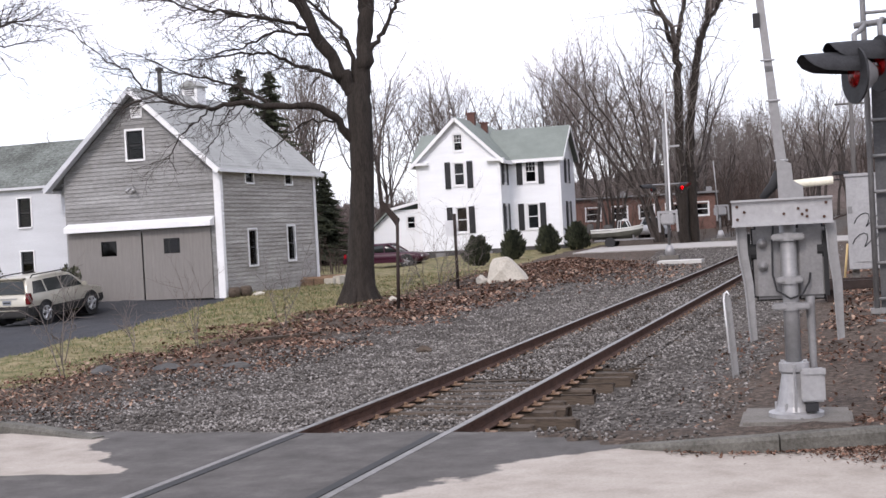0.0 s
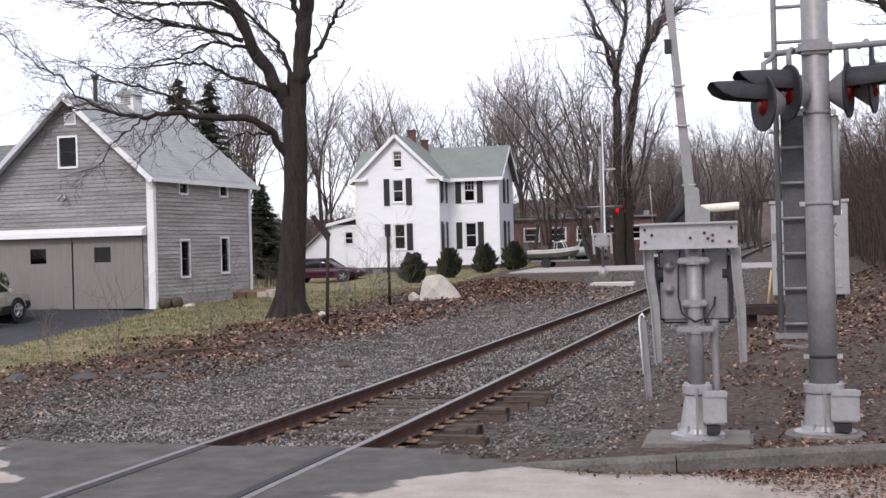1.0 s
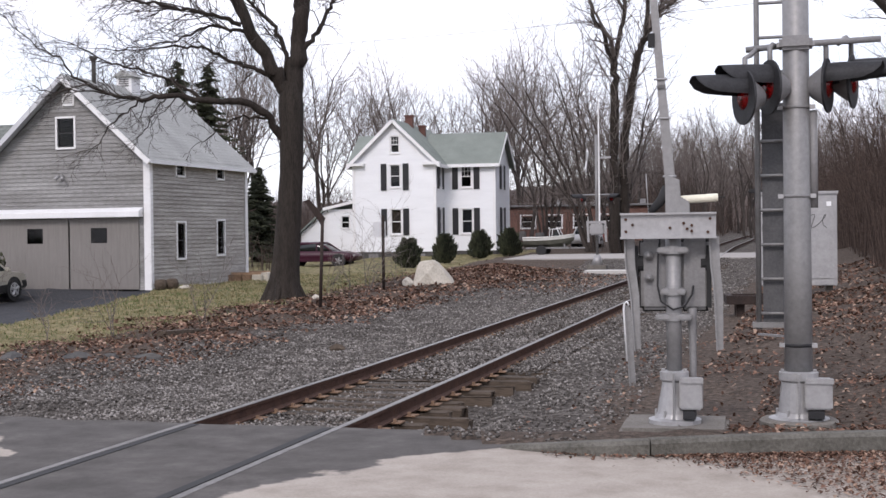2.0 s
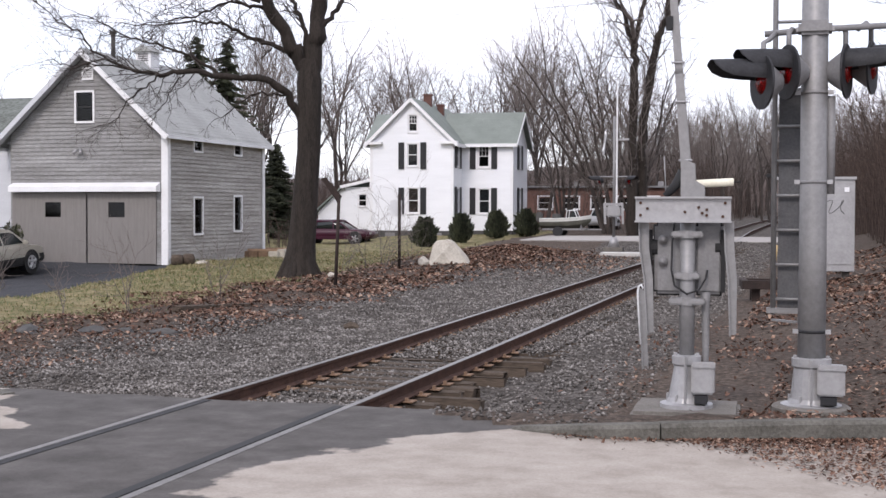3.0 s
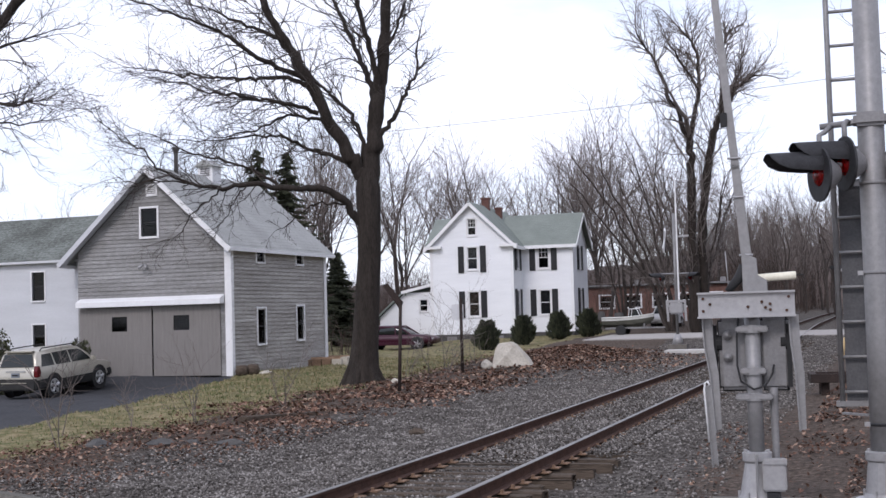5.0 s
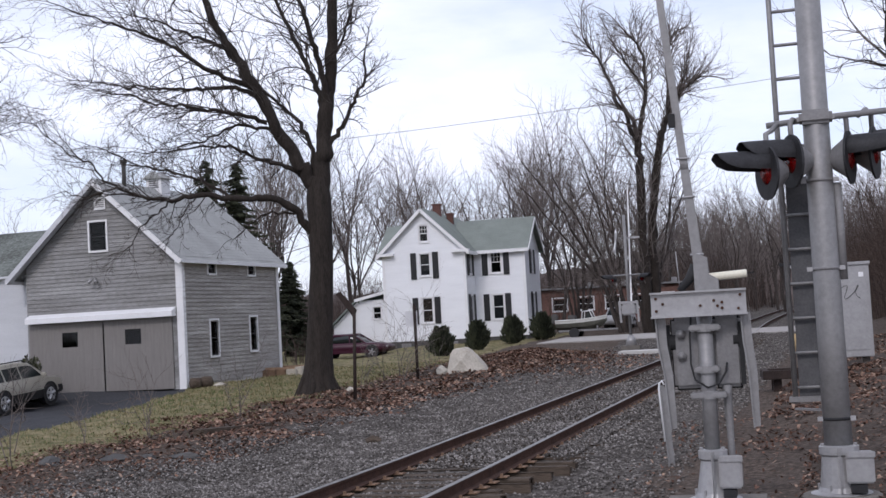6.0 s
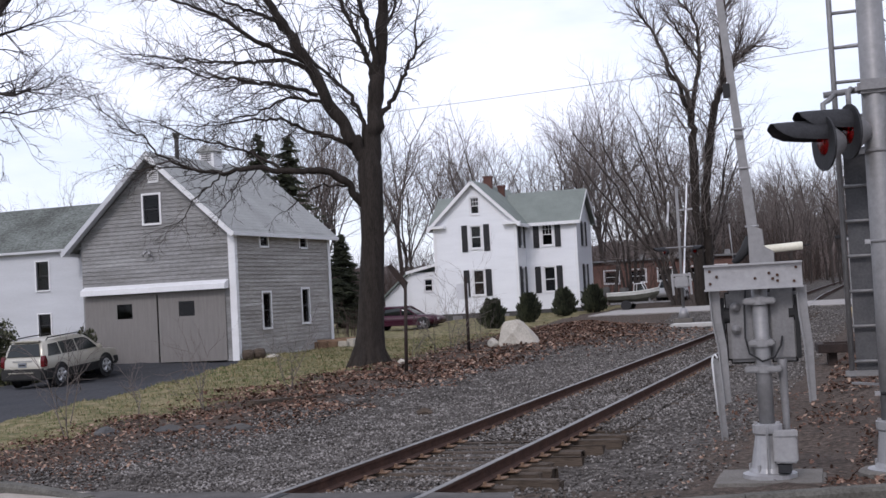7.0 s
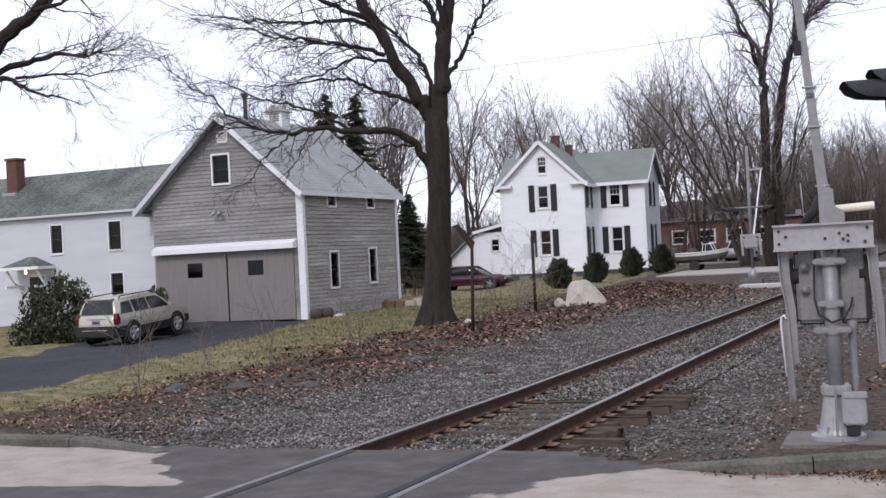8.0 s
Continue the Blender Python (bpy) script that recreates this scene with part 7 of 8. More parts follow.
def bank_tree():
    """A dark tree on the bank whose limb hangs in over the mast."""
    g = thing("tree", pose(12.9, 31, gz(12.9, 31)), "dark bare tree on the bank with a crooked limb", "tree")
    w, tw = Wood(95), Wood(96)
    for pts, r0, r1, count, reach in (
            ([(0.6, 0, -0.3), (0.5, 0, 2.5), (0.2, 0, 4.6)], 0.2, 0.15, 2, 0.8),
            ([(0.2, 0, 4.5), (-0.9, 0, 5.4), (-1.75, 0, 6.1), (-2.05, 0, 6.8), (-1.95, 0, 7.5), (-1.8, 0.1, 8.8)], 0.13, 0.06, 9, 0.9),
            ([(-1.9, 0, 6.3), (-2.5, 0.1, 6.6), (-2.9, 0.1, 6.5)], 0.035, 0.01, 4, 0.5),
            ([(0.2, 0, 4.5), (0.7, 0.3, 6.5), (0.9, 0.4, 9.0)], 0.13, 0.05, 12, 1.4),
            ([(0.3, 0, 4.9), (-0.5, 0.5, 6.6), (-0.8, 0.8, 8.6)], 0.08, 0.03, 12, 1.2)):
        traced_limb(w, tw, pts, r0, r1, count, reach, -0.05, 0.3, 0.0, 0.03, 0.018)
    arrays("trunk", w.v, w.f, M_BARK, g, True)
    arrays("crown", tw.v, tw.f, M_TWIG, g)


bank_tree()


def roadside_tree():
    """The tall two-stemmed tree by the far road, its crown narrow and upswept."""
    g = thing("tree", pose(12.0, 77, 0.6), "tall two-stemmed bare tree beside the far road", "tree")
    w, tw = Wood(63), Wood(64)

    def grow(pts, r0, r1, count, reach, start=0.4, lean=0.0, twig=0.034):
        traced_limb(w, tw, pts, r0, r1, int(count * 1.6), reach * 1.1, -0.25, start, lean, 0.06, twig)
    grow([(-0.3, 0, -0.3), (-0.4, 0, 3.7), (-0.45, 0, 5.3), (-0.3, 0, 9.9), (-0.35, 0, 11.5)], 0.34, 0.2, 22, 2.6, 0.2, -0.3)
    grow([(-0.35, 0, 11.3), (-0.9, -0.2, 12.6), (-1.7, -0.4, 14.5), (-2.5, -0.6, 16.4), (-3.3, -0.8, 17.6)], 0.16, 0.05, 23, 1.8, 0.3, -0.1)
    grow([(-0.3, 0, 11.3), (0.2, 0.3, 13.3), (0.5, 0.5, 15.3), (0.3, 0.6, 17.0), (-0.6, 0.7, 18.2)], 0.16, 0.05, 24, 1.8, 0.3)
    grow([(0.45, 0.8, 14.5), (-0.4, 1.0, 16.0), (-1.3, 1.2, 17.6)], 0.1, 0.04, 15, 1.6, 0.2)
    grow([(0.3, 0.4, -0.3), (0.2, 0.4, 3.9), (0.4, 0.3, 7.5), (0.75, 0.2, 9.8), (1.1, 0, 11.8), (1.6, 0, 12.7)], 0.3, 0.19, 22, 2.4, 0.2, 0.1)
    grow([(1.5, 0, 12.5), (2.1, -0.3, 13.6), (2.7, -0.5, 14.4), (3.6, -0.7, 14.9)], 0.17, 0.05, 18, 1.7, 0.25, 0.1)
    grow([(1.6, 0, 12.7), (1.8, 0.4, 14.8), (1.9, 0.6, 16.8), (2.3, 0.7, 17.8)], 0.17, 0.05, 20, 1.7, 0.3)
    grow([(2.2, -0.3, 13.8), (2.7, -0.2, 15.2), (3.1, -0.1, 16.6)], 0.08, 0.03, 13, 1.4, 0.2)
    arrays("trunk", w.v, w.f, M_BARK, g, True)
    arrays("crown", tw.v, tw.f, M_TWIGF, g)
    # a clump of thin stems fanning out at its foot
    for x, y, seed, leans in ((10.9, 80, 66, (-0.62, -0.5, -0.4, -0.3, -0.2, -0.1)), (12.6, 82, 67, (-0.35, -0.15, 0.05, 0.2, 0.3)), (8.6, 88, 68, (-0.3, -0.15, 0.0, 0.15, 0.35))):
        g = thing("tree", pose(x, y, gz(x, y) - 0.1), "many-stemmed bare tree leaning out from its foot", "tree")
        w, tw = Wood(seed), Wood(seed + 40)
        rng = w.rng
        for q in leans:
            h = rng.uniform(9.5, 12.0)
            yy = rng.normal(0, 1.2)
            grow([(q * 0.6, yy * 0.1, -0.3), (q * h * 0.25, yy * 0.3, h * 0.3), (q * h * 0.62, yy * 0.7, h * 0.65), (q * h * 1.02, yy, h * 0.95)], rng.uniform(0.09, 0.14), 0.03, 10, 2.1, 0.25, q * 0.3, 0.032)
        arrays("trunk", w.v, w.f, M_TWIG, g, True)
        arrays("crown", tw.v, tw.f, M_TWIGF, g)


roadside_tree()


def scatter(name, shape_v, shape_f, xyz, scale, turn, tilt, material, label, category, squash=None):
    """Copies of one small shape in one mesh, each turned, tilted and scaled."""
    n = len(xyz)
    v = np.repeat(np.asarray(shape_v, float)[None], n, 0)
    if squash is not None:
        v = v * squash
    v = v * np.asarray(scale)[:, None, None]
    c, s = np.cos(tilt)[:, None], np.sin(tilt)[:, None]
    y, z = v[..., 1] * c - v[..., 2] * s, v[..., 1] * s + v[..., 2] * c
    c, s = np.cos(turn)[:, None], np.sin(turn)[:, None]
    x, y = v[..., 0] * c - y * s, v[..., 0] * s + y * c
    v = np.stack([x, y, z], -1) + np.asarray(xyz)[:, None]
    f = np.asarray(shape_f)[None] + (np.arange(n) * len(shape_v))[:, None, None]
    ob = arrays(name, v.reshape(-1, 3), f.reshape(-1, len(shape_f[0])), material)
    return tagged(ob, label, category, kind="stuff")


OCTA_V = [(1, 0, 0), (-1, 0, 0), (0, 1, 0), (0, -1, 0), (0, 0, 1), (0, 0, -1)]
OCTA_F = [(0, 2, 4), (2, 1, 4), (1, 3, 4), (3, 0, 4), (2, 0, 5), (1, 2, 5), (3, 1, 5), (0, 3, 5)]


def spots(rng, n, s0, s1, o0, o1):
    s, o = rng.uniform(s0, s1, n), rng.uniform(o0, o1, n)
    c = np.interp(s, TS, TC) + o
    return SN * s + CS * c, CS * s - SN * c, s, o


def ballast():
    rng = np.random.RandomState(12)
    xs, ys, sc = [], [], []
    for s0, s1, dens in ((10.3, 11.15, 420), (11.15, 16, 650), (16, 22, 460), (22, 32, 230), (32, 46, 100), (46, 63, 40)):
        n = int((s1 - s0) * 8.7 * dens)
        x, y, s, o = spots(rng, n, s0, s1, -5.6, 3.1)
        keep = (np.abs(np.abs(o) - 0.753) > 0.1) & (rng.rand(n) < np.clip(1.0 + (o + 3.6) * 0.38, 0.2, 1)) & (rng.rand(n) < np.where(o > 2.2, 0.5, 1))
        bare = (np.abs(o) < 1.3) & (s < 17.5) & (s > 12.3)
        keep &= ~(bare & (rng.rand(n) < 0.25))
        keep &= ~((o > 0.8) & (o < 1.6) & (s > 12.0) & (s < 17.2) & (rng.rand(n) < 0.72))
        keep &= ~((o > 1.55) & (s < 24) & (rng.rand(n) < 0.6))
        keep &= np.where(x > -0.2, y > np.interp(x, KX, KY) + 0.2, s > 11.15)
        xs.append(x[keep]), ys.append(y[keep])
        sc.append(rng.uniform(0.013, 0.028, keep.sum()) * (1 + 0.012 * (s[keep] - 11)))
    x, y, sc = np.concatenate(xs), np.concatenate(ys), np.concatenate(sc)
    n = len(x)
    o = np.abs(beside(x, y))
    z = ground_z(x, y) + rng.uniform(0, 0.02, n) + np.where(o < 1.35, np.where(along(x, y) > 16.2, 0.04, np.where(along(x, y) > 12.9, -0.005, 0.03)), 0)
    sq = rng.uniform(0.65, 1.25, (n, 6, 3)) * np.array((1, 1, 0.75))
    scatter("ballast", OCTA_V, OCTA_F, np.stack([x, y, z], 1), sc, rng.uniform(0, 6.28, n), rng.uniform(-0.5, 0.5, n), M_BALLAST, "grey crushed-stone ballast round the track", "ballast", sq)


def dead_leaves():
    rng = np.random.RandomState(13)
    got = []
    for s0, s1, o0, o1, dens in ((12.5, 22, -8.2, -4.0, 230), (22, 34, -9.4, -4.2, 160), (34, 52, -10.5, -4.4, 75), (11.4, 16, 4.4, 9.5, 300), (16, 30, 3.6, 10, 150), (30, 45, 3.6, 10, 40), (11.4, 14, 1.9, 4.6, 25), (10.4, 12, 4.2, 9.5, 300), (14, 22, 2.2, 4.4, 40)):
        n = int((s1 - s0) * (o1 - o0) * dens)
        x, y, s, o = spots(rng, n, s0, s1, o0, o1)
        p = 0.5 + 0.5 * np.sin(x * 1.9 + np.sin(y * 1.3) * 2) * np.sin(y * 0.8 + x * 0.5)
        mid, half = (o0 + o1) / 2, (o1 - o0) / 2
        fade = np.where(o < 0, 1 - np.abs((o - mid) / half) ** 3, 1)
        keep = rng.rand(n) < (0.25 + 0.75 * p) * fade
        got.append(np.stack([x[keep], y[keep]], 1))
    n = 9000
    got.append(np.stack([rng.normal(3.0, 1.8, n), rng.normal(49, 4.5, n)], 1))
    n = 900
    kx = rng.uniform(0.9, 6.5, n)
    got.append(np.stack([kx, np.interp(kx, KX, KY) - 0.02 - 0.05 * rng.exponential(1.2, n)], 1))
    n = 19000
    kx, ky = rng.uniform(1.8, 6.5, n), 10.0 - 2.6 * rng.rand(n) ** 1.5
    ky = np.minimum(ky, np.interp(kx, KX, KY) - 0.02)
    inside = kx > 1.9 + (10.03 - ky) * 0.52 + rng.normal(0, 0.12, n)
    got.append(np.stack([kx[inside], ky[inside]], 1))
    xy = np.concatenate(got)
    x, y = xy.T
    n = len(x)
    road_near = (along(x, y) < 11.1) & (y < np.interp(x, KX, KY))
    z = np.where(road_near, 0.012, ground_z(x, y) + rng.uniform(0.01, 0.05, n))
    leaf_v = [(-0.5, -0.9, 0.0), (0.5, -0.9, 0.1), (0.62, 0.2, 0.22), (0.1, 1.0, 0.05), (-0.6, 0.2, 0.18), (0, -0.1, -0.02)]
    leaf_f = [(0, 1, 5), (1, 2, 5), (2, 3, 5), (3, 4, 5), (4, 0, 5)]
    far = np.clip(y / 24, 0.62, 1.3)
    scatter("dead_leaves", leaf_v, leaf_f, np.stack([x, y, z], 1), rng.uniform(0.028, 0.055, n) * far * np.where(road_near, rng.uniform(0.3, 0.8, n), 1), rng.uniform(0, 6.28, n), rng.normal(0, 0.45, n), M_LEAF, "brown dead leaves blown over the ground", "dead leaves", rng.uniform(0.7, 1.3, (n, 6, 3)))


def grass():
    rng = np.random.RandomState(14)
    n = 90000
    y = 15 + 40 * rng.rand(n) ** 1.3
    x = rng.uniform(-13, 0, n)
    o = beside(x, y)
    edge = np.interp(y, EY, EO)
    keep = (o < edge + 0.3 + rng.normal(0, 0.35, n)) & (drive_mask(x, y) < 0.3) & (along(x, y) > 12.2)
    a = radians(18)
    bx_, by_ = (x + 9.2) * math.cos(a) - (y - 44) * math.sin(a), (x + 9.2) * math.sin(a) + (y - 44) * math.cos(a)
    keep &= ~((bx_ < 0.05) & (by_ > -0.1) & (by_ < 7.5))
    x, y = x[keep], y[keep]
    n = len(x)
    z = ground_z(x, y) - 0.01
    blade_v = [(-0.16, 0, 0), (0.16, 0, 0), (0.05, 0.55, 1.0)]
    scatter("lawn_grass", blade_v, [(0, 1, 2)], np.stack([x, y, z], 1), rng.uniform(0.03, 0.075, n) * np.clip(y / 25, 0.8, 1.4), rng.uniform(0, 6.28, n), rng.uniform(-0.6, 0.3, n), M_GRASS, "patchy green and straw winter lawn", "grass", rng.uniform(0.7, 1.3, (n, 3, 3)))


ballast()
dead_leaves()
grass()


def shrub_cone(m, h, r, seed, label):
    """A clipped evergreen: a stem with many small sprays, uneven in outline."""
    g = thing("evergreen_shrub", m, label, "shrub", "evergreen shrubs along the house")
    tubepart("stem", [(0, 0, -0.1), (0, 0, h * 0.8)], [0.05, 0.02], M_BARK, g, "", 6)
    rng = np.random.RandomState(seed)
    n = 1150
    t = rng.rand(n) ** 0.8
    prof = np.interp(t, [0, 0.12, 0.35, 0.7, 1.0], [0.55, 0.88, 1.0, 0.75, 0.22]) * r * (1 + 0.12 * np.sin(t * 19 + seed))
    a = rng.uniform(0, 6.28, n)
    k = prof * np.sqrt(rng.uniform(0.3, 1.55, n)) * (1 + 0.2 * np.sin(a * 3 + seed + t * 5))
    p = np.stack([k * np.cos(a), k * np.sin(a), t * h * 0.95 + 0.06], 1)
    v = np.array([(-0.35, 0, 0), (0.35, 0, 0), (0.0, 0.25, 1.0), (0.0, -0.3, 0.5)])
    v = np.repeat(v[None], n, 0) * rng.uniform(0.1, 0.3, (n, 1, 1))
    c, s = np.cos(a)[:, None], np.sin(a)[:, None]
    q = v.copy()
    q[..., 0] = v[..., 0] * -s + (v[..., 1] + v[..., 2] * 0.35) * c
    q[..., 1] = v[..., 0] * c + (v[..., 1] + v[..., 2] * 0.35) * s
    q += p[:, None]
    f = np.array([(0, 1, 2), (0, 3, 2), (1, 3, 2)])[None] + (np.arange(n) * 4)[:, None, None]
    arrays("foliage", q.reshape(-1, 3), f.reshape(-1, 3), M_EVER, g)


for k, (x, y, h, r) in enumerate(((-0.6, 60.5, 1.3, 0.46), (1.2, 66.0, 1.4, 0.47), (3.3, 72.0, 1.45, 0.5), (5.2, 75.5, 1.5, 0.58))):
    shrub_cone(pose(x, y, gz(x, y) - 0.05), h, r, 60 + k, "dark evergreen shrub in front of the white house")


def leafy_bush(m, rx, ry, h, seed, label):
    g = thing("bush", m, label, "bush")
    w = Wood(seed)
    for k in range(14):
        a = k * 0.45
        w.limb((0, 0, -0.1), (math.cos(a) * 0.6, math.sin(a) * 0.6, 1), h * 0.6, 0.03, 2, 4, (4, 4, 4, 3, 3), 0.05, (3, 3, 3, 3))
    arrays("stem", w.v, w.f, M_TWIG, g)
    rng = np.random.RandomState(seed)
    n = 9000 if h > 2 else 3600
    d = rng.normal(0, 1, (n, 3))
    d /= np.linalg.norm(d, axis=1)[:, None]
    d[:, 2] = np.abs(d[:, 2]) * 0.98
    lump = 1 + 0.22 * np.sin(d[:, 0] * 5 + seed) * np.sin(d[:, 1] * 6) + 0.12 * np.sin(d[:, 2] * 9)
    p = d * (rng.uniform(0.5, 1.03, n) ** 0.6 * lump)[:, None] * (rx, ry, h)
    v = np.array([(-0.3, 0, 0), (0.0, 0.12, -0.5), (0.3, 0, 0), (0, 0.1, 0.6)])
    v = np.repeat(v[None], n, 0) * rng.uniform(0.09, 0.17, (n, 1, 1))
    a, b = rng.uniform(0, 6.28, n)[:, None], rng.normal(0, 0.9, n)[:, None]
    y2, z2 = v[..., 1] * np.cos(b) - v[..., 2] * np.sin(b), v[..., 1] * np.sin(b) + v[..., 2] * np.cos(b)
    q = np.stack([v[..., 0] * np.cos(a) - y2 * np.sin(a), v[..., 0] * np.sin(a) + y2 * np.cos(a), z2], -1) + p[:, None]
    f = np.array([(0, 1, 2, 3)])[None] + (np.arange(n) * 4)[:, None, None]
    arrays("foliage", q.reshape(-1, 3), f.reshape(-1, 4), M_RHODO, g)


leafy_bush(pose(-17.3, 42.2, gz(-17.3, 42.2) - 0.1), 1.55, 1.1, 2.05, 71, "large rhododendron bush beside the farmhouse door")
leafy_bush(pose(-14.5, 44.0, gz(-14.5, 44.0) - 0.1), 0.6, 0.5, 1.3, 72, "small bush against the farmhouse wall")


def conifer(m, h, r, seed):
    g = thing("conifer_tree", m, "tall dark spruce with ragged drooping branches", "tree")
    tubepart("trunk", [(0, 0, -0.2), (0, 0, h)], [0.25, 0.03], M_BARK, g, "", 8)
    rng = np.random.RandomState(seed)
    P, D, S = [], [], []
    for k in range(240):
        t = (k + rng.rand()) / 240
        z = h * (0.1 + 0.9 * t)
        L = r * (1 - t) ** 0.75 * rng.choice((0.45, 0.8, 1.0, 1.2)) + 0.15
        a = rng.uniform(0, 6.28)
        m_ = int(12 + L * 26)
        q = np.linspace(0.08, 1, m_) * L
        P.append(np.stack([q * math.cos(a), q * math.sin(a), z - 0.3 * q + 0.12 * q * q / max(L, 0.5)], 1) + rng.normal(0, 0.035, (m_, 3)))
        D.append(a + rng.choice((-0.9, 0.9), m_) + rng.normal(0, 0.25, m_))
        S.append(0.16 + 0.3 * (1 - np.linspace(0, 1, m_)) * min(1, L))
    p, a, sc = np.concatenate(P), np.concatenate(D), np.concatenate(S)
    n = len(p)
    v = np.array([(-0.13, -0.1, 0.02), (0.13, -0.1, -0.02), (0.0, 1.0, -0.3), (0.0, 0.1, -0.28)])
    v = np.repeat(v[None], n, 0) * (sc * rng.uniform(0.7, 1.3, n))[:, None, None]
    c, s = np.cos(a)[:, None], np.sin(a)[:, None]
    q = np.stack([v[..., 1] * c - v[..., 0] * s, v[..., 1] * s + v[..., 0] * c, v[..., 2]], -1) + p[:, None]
    f = np.array([(0, 1, 2), (0, 2, 3), (1, 2, 3)])[None] + (np.arange(n) * 4)[:, None, None]
    arrays("foliage", q.reshape(-1, 3), f.reshape(-1, 3), M_EVER, g)


conifer(pose(-13.4, 72, 0), 11.5, 2.9, 81)
conifer(pose(-11.9, 73, 0), 11.4, 3.1, 82)
conifer(pose(-10.0, 80, 0), 6.0, 1.9, 83)


def saplings():
    for k, (x, y, h, n) in enumerate(((-5.75, 23.9, 1.35, 3), (-4.65, 27.2, 1.3, 3), (-6.5, 22.3, 0.9, 2), (-6.8, 19.5, 1.5, 2), (-7.3, 21.0, 1.1, 2), (-1.6, 39.0, 1.5, 4), (-1.9, 42.5, 2.6, 4), (-2.3, 41.0, 1.4, 3), (-0.9, 43.5, 1.3, 3), (-2.8, 38.4, 1.1, 3))):
        g = thing("sapling", pose(x, y, gz(x, y)), "thin bare sapling at the lawn's edge", "sapling", "bare saplings")
        w = Wood(300 + k)
        for j in range(n):
            a = j * 2.1 + k
            w.limb((0.04 * j, 0, -0.05), (0.3 * math.cos(a), 0.3 * math.sin(a), 1), h * (1 - 0.12 * j), 0.011, 2, 4, (4, 4, 4, 3, 3), 0.05, (4, 4, 4, 3))
        arrays("stem", w.v, w.f, M_TWIGF, g)


saplings()


def brush():
    """Thicket of thin stems at the wood's edge and on the bank."""
    rng = np.random.RandomState(15)
    w = Wood(16)

    def stem(x, y, h):
        z = gz(x, y)
        a = rng.normal(0, 0.16, 2)
        b = a + rng.normal(0, 0.12, 2)
        mid = np.array((x + a[0] * h * 0.4, y + a[1] * h * 0.4, z + h * 0.5))
        tip = np.array((x + b[0] * h, y + b[1] * h, z + h))
        w.bar([(x, y, z - 0.1), mid, tip], [0.01 + y * 0.0001, 0.007 + y * 0.00008, 0.003], 3)
        for q in range(2):
            p = mid + (tip - mid) * rng.uniform(-0.2, 0.7)
            e = p + np.array((rng.normal(0, 0.3), rng.normal(0, 0.3), rng.uniform(0.05, 0.45))) * h * 0.6
            w.bar([p, e], [0.006 + y * 0.00007, 0.003], 3)
    for k in range(9000):
        y = rng.uniform(74, 190)
        x = y * rng.uniform(0.13, 0.62)
        open_view = 0.06 < x / y < 0.185 and y < 107
        if abs(float(beside(x, y))) > 3.5 and (not open_view or rng.rand() < 0.12):
            stem(x, y, rng.uniform(0.5, 1.4) if open_view else rng.uniform(1.5, 7.0))
    for k in range(5000):
        y = rng.uniform(95, 150)
        stem(rng.uniform(-70, 12), y, rng.uniform(1.5, 6.0))
    for k in range(1500):
        s, o = rng.uniform(22, 62), 7.0 + rng.exponential(4.0)
        x, y = track(s, o)
        stem(float(x), float(y), rng.uniform(0.6, 3.2))
    for k in range(5200):
        s, o = rng.uniform(34, 130), 6.5 + rng.exponential(4.5)
        x, y = track(s, o)
        stem(float(x), float(y), rng.uniform(1.5, 6.0))
    for k in range(110):
        stem(rng.uniform(-12, -7), rng.uniform(56, 75), rng.uniform(0.5, 2.2))
    tagged(arrays("brush", w.v, w.f, M_BRUSH), "brown leafless undergrowth along the woods", "undergrowth", kind="stuff")


brush()


def far_hill():
    """Low wooded rise that closes the distance."""
    rng = np.random.RandomState(9)
    a = np.linspace(-1.3, 1.3, 1300)
    top = np.interp(a, [-1.3, -0.234, 0.0, 0.1, 0.2, 0.235, 0.26, 0.285, 0.33, 0.5, 1.3], [1.0, 1.0, 1.2, 1.5, 1.9, 1.9, 1.8, 1.9, 2.1, 2.2, 2.2])
    rows = []
    for R, z in ((250, -2), (262, 4), (280, 7), (330, 8)):
        zz = z * top * (1 + 0.06 * np.sin(a * 9) + 0.05 * np.sin(a * 43 + 1) + 0.04 * np.sin(a * 171)) if z > 0 else np.full_like(a, 3.0 * 0 + z)
        rows.append(np.stack([R * np.sin(a), R * np.cos(a), zz + 1 + rng.normal(0, 0.5, a.shape) * (z > 5)], 1))
    v = np.concatenate(rows)
    n = len(a)
    i = (np.arange(3)[:, None] * n + np.arange(n - 1)).ravel()
    tagged(arrays("backdrop", v, np.stack([i, i + 1, i + n + 1, i + n], 1), mat("far_wood", (0.055, 0.042, 0.037), (0.12, 0.096, 0.086), 0.7, 1.0, 0.0, 3.0, stretch=(1, 1, 0.15)), None, True), "hazy brown wooded rise in the distance", "distance", kind="structure")


far_hill()


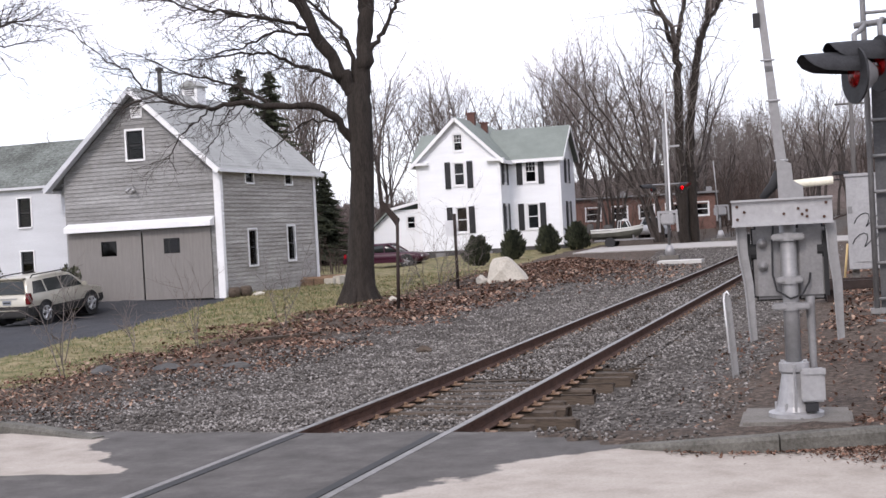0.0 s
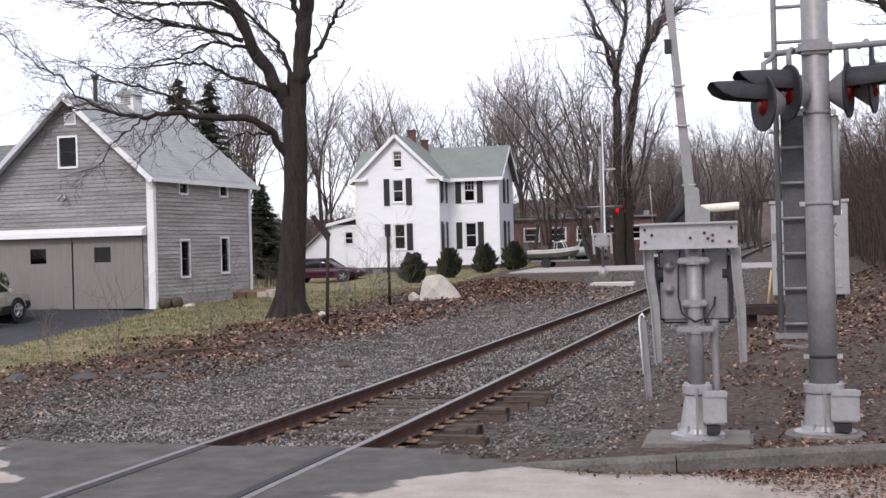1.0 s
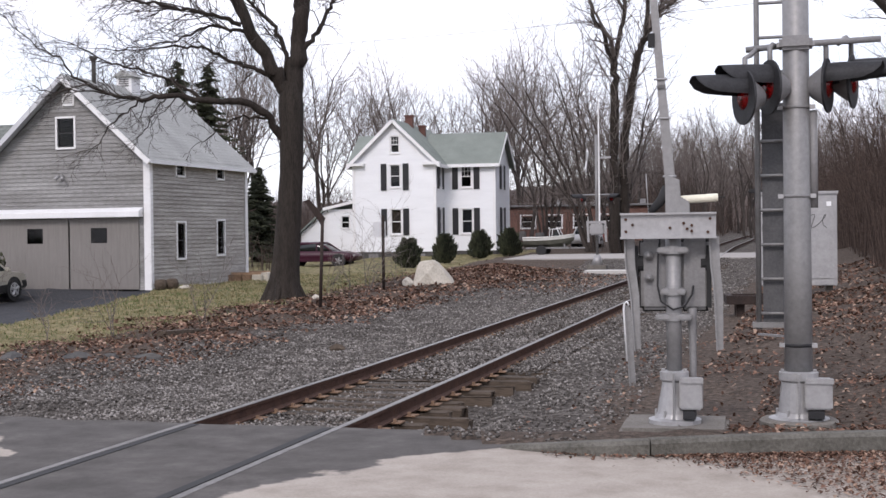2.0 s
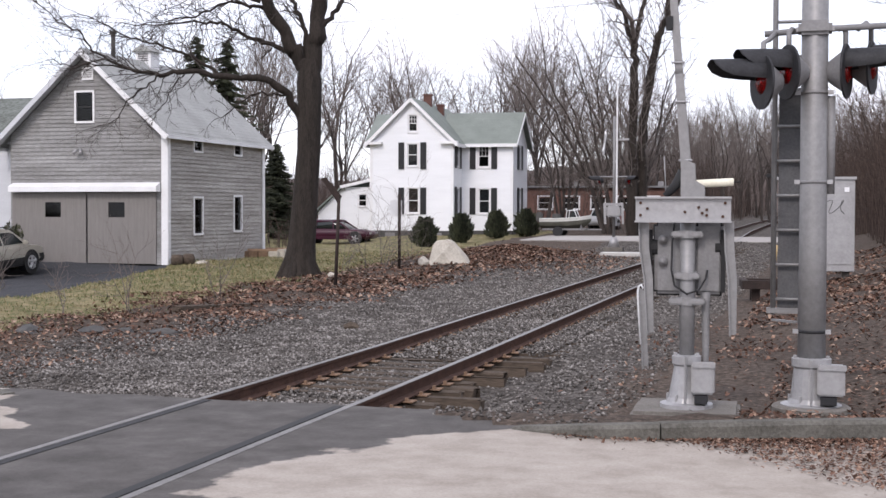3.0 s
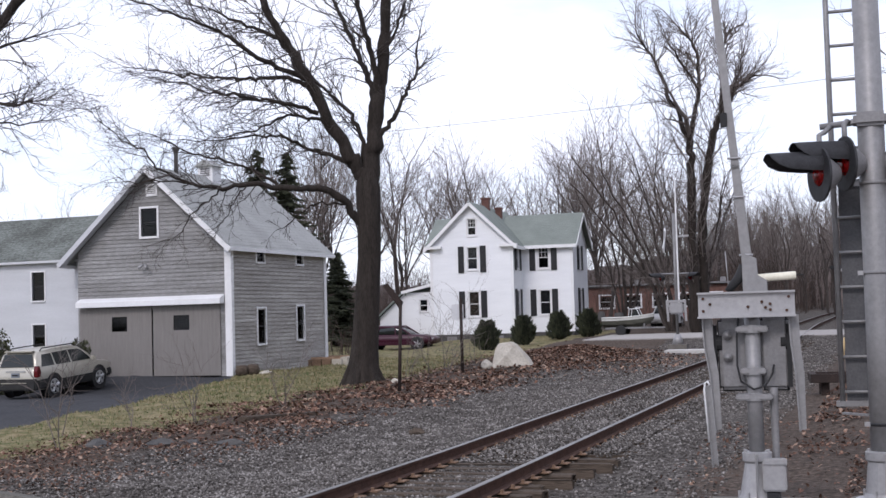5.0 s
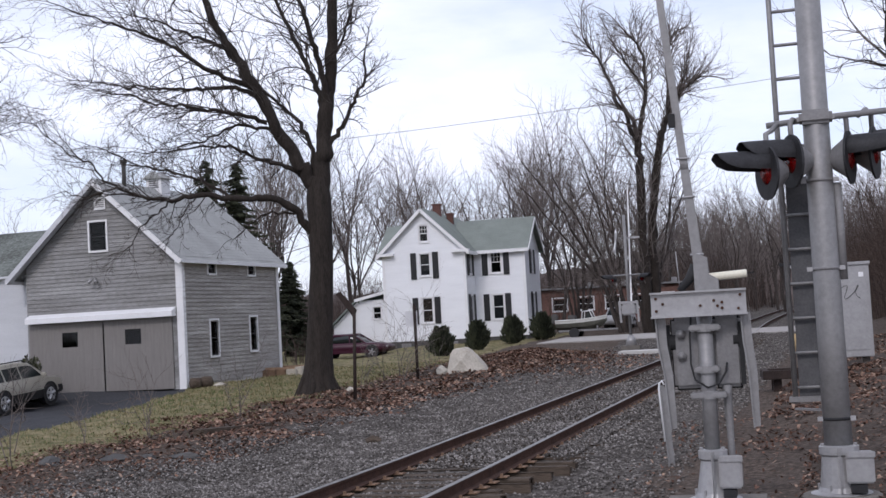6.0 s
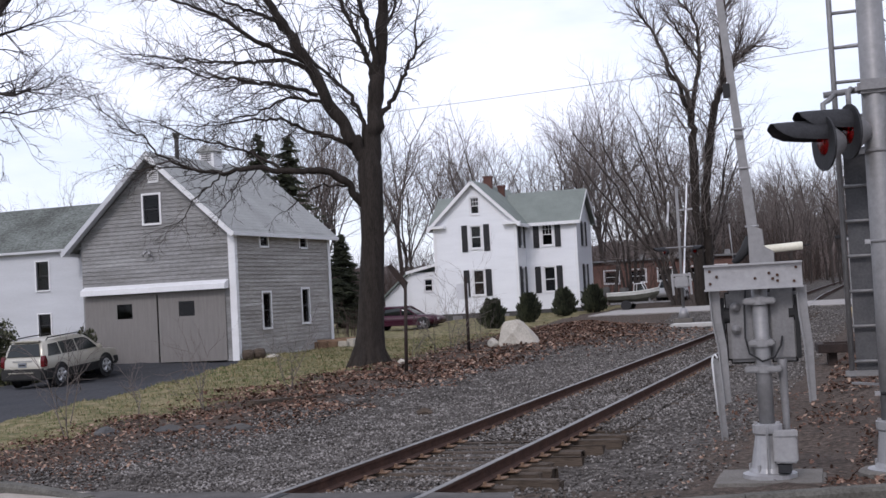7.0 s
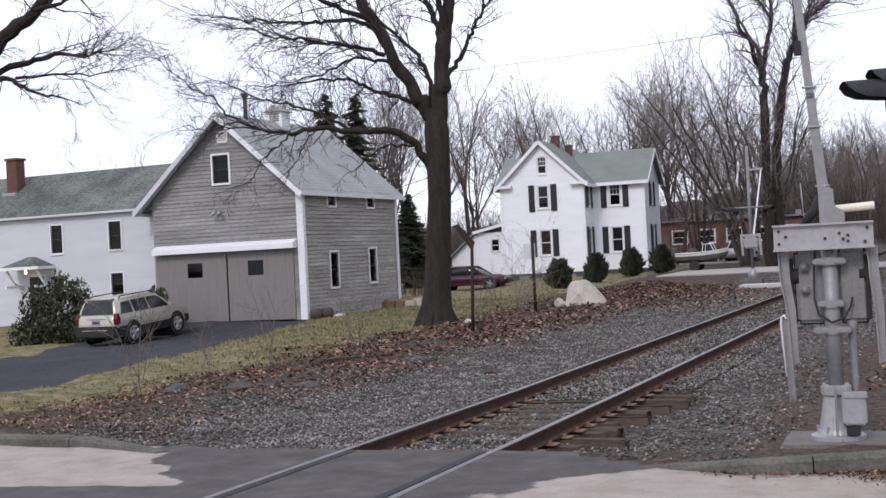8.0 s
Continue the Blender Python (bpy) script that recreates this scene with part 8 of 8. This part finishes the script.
def poles_and_wires():
    for x, y, h in ((22.6, 80, 8.4),):
        g = thing("utility_pole", pose(x, y, gz(x, y)), "weathered grey utility pole with crossarm", "utility pole", "utility poles")
        tubepart("pole", [(0, 0, -0.5), (0, 0, h)], [0.17, 0.12], M_POLE, g)
        boxpart("crossarm", (-1.0, 1.0, -0.06, 0.06, h - 0.7, h - 0.58), M_POLE, g)
        for k in (-0.85, -0.4, 0.4, 0.85):
            tubepart("insulator", [(k, 0, h - 0.58), (k, 0, h - 0.4)], 0.045, M_HOUS, g, "", 6)
    pts = [(-20 + 4.6 * k, 88 - 0.22 * k * k * 0.1, 13.5 + 0.35 * k + 0.012 * (k - 6) ** 2) for k in range(13)]
    w = tubepart("overhead_wire", pts, 0.022, M_HOUS, None, "", 4)
    tagged(w, "thin overhead wire crossing the sky", "wire")


poles_and_wires()


# ---- what moves ----
def motions():
    # the far gate's arm goes down across the far road
    arm = [(0.0, 0), (5.2, 0), (5.6, 4), (6.0, 14), (6.3, 21), (6.5, 27), (7.0, 39), (7.5, 48), (8.0, 56)]
    # the flashing lamps: each added glow disc turns to and from its lens to imitate switching
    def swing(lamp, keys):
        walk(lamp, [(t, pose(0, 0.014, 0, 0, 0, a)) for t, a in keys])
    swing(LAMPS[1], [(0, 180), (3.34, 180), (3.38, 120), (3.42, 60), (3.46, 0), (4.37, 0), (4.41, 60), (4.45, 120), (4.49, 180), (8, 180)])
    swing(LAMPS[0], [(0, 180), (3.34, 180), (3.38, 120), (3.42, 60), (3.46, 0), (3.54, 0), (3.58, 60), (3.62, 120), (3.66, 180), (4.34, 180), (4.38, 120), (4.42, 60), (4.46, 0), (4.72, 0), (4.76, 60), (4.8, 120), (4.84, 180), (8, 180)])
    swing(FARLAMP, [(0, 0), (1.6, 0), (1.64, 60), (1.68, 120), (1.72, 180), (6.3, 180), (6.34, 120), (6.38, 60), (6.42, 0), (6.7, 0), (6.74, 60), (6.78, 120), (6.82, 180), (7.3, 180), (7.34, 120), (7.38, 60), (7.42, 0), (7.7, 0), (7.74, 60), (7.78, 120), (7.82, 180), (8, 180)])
    walk(FARARM, [(t, pose(0.12, -0.1, 1.85, -a, 0, 0)) for t, a in arm])


motions()
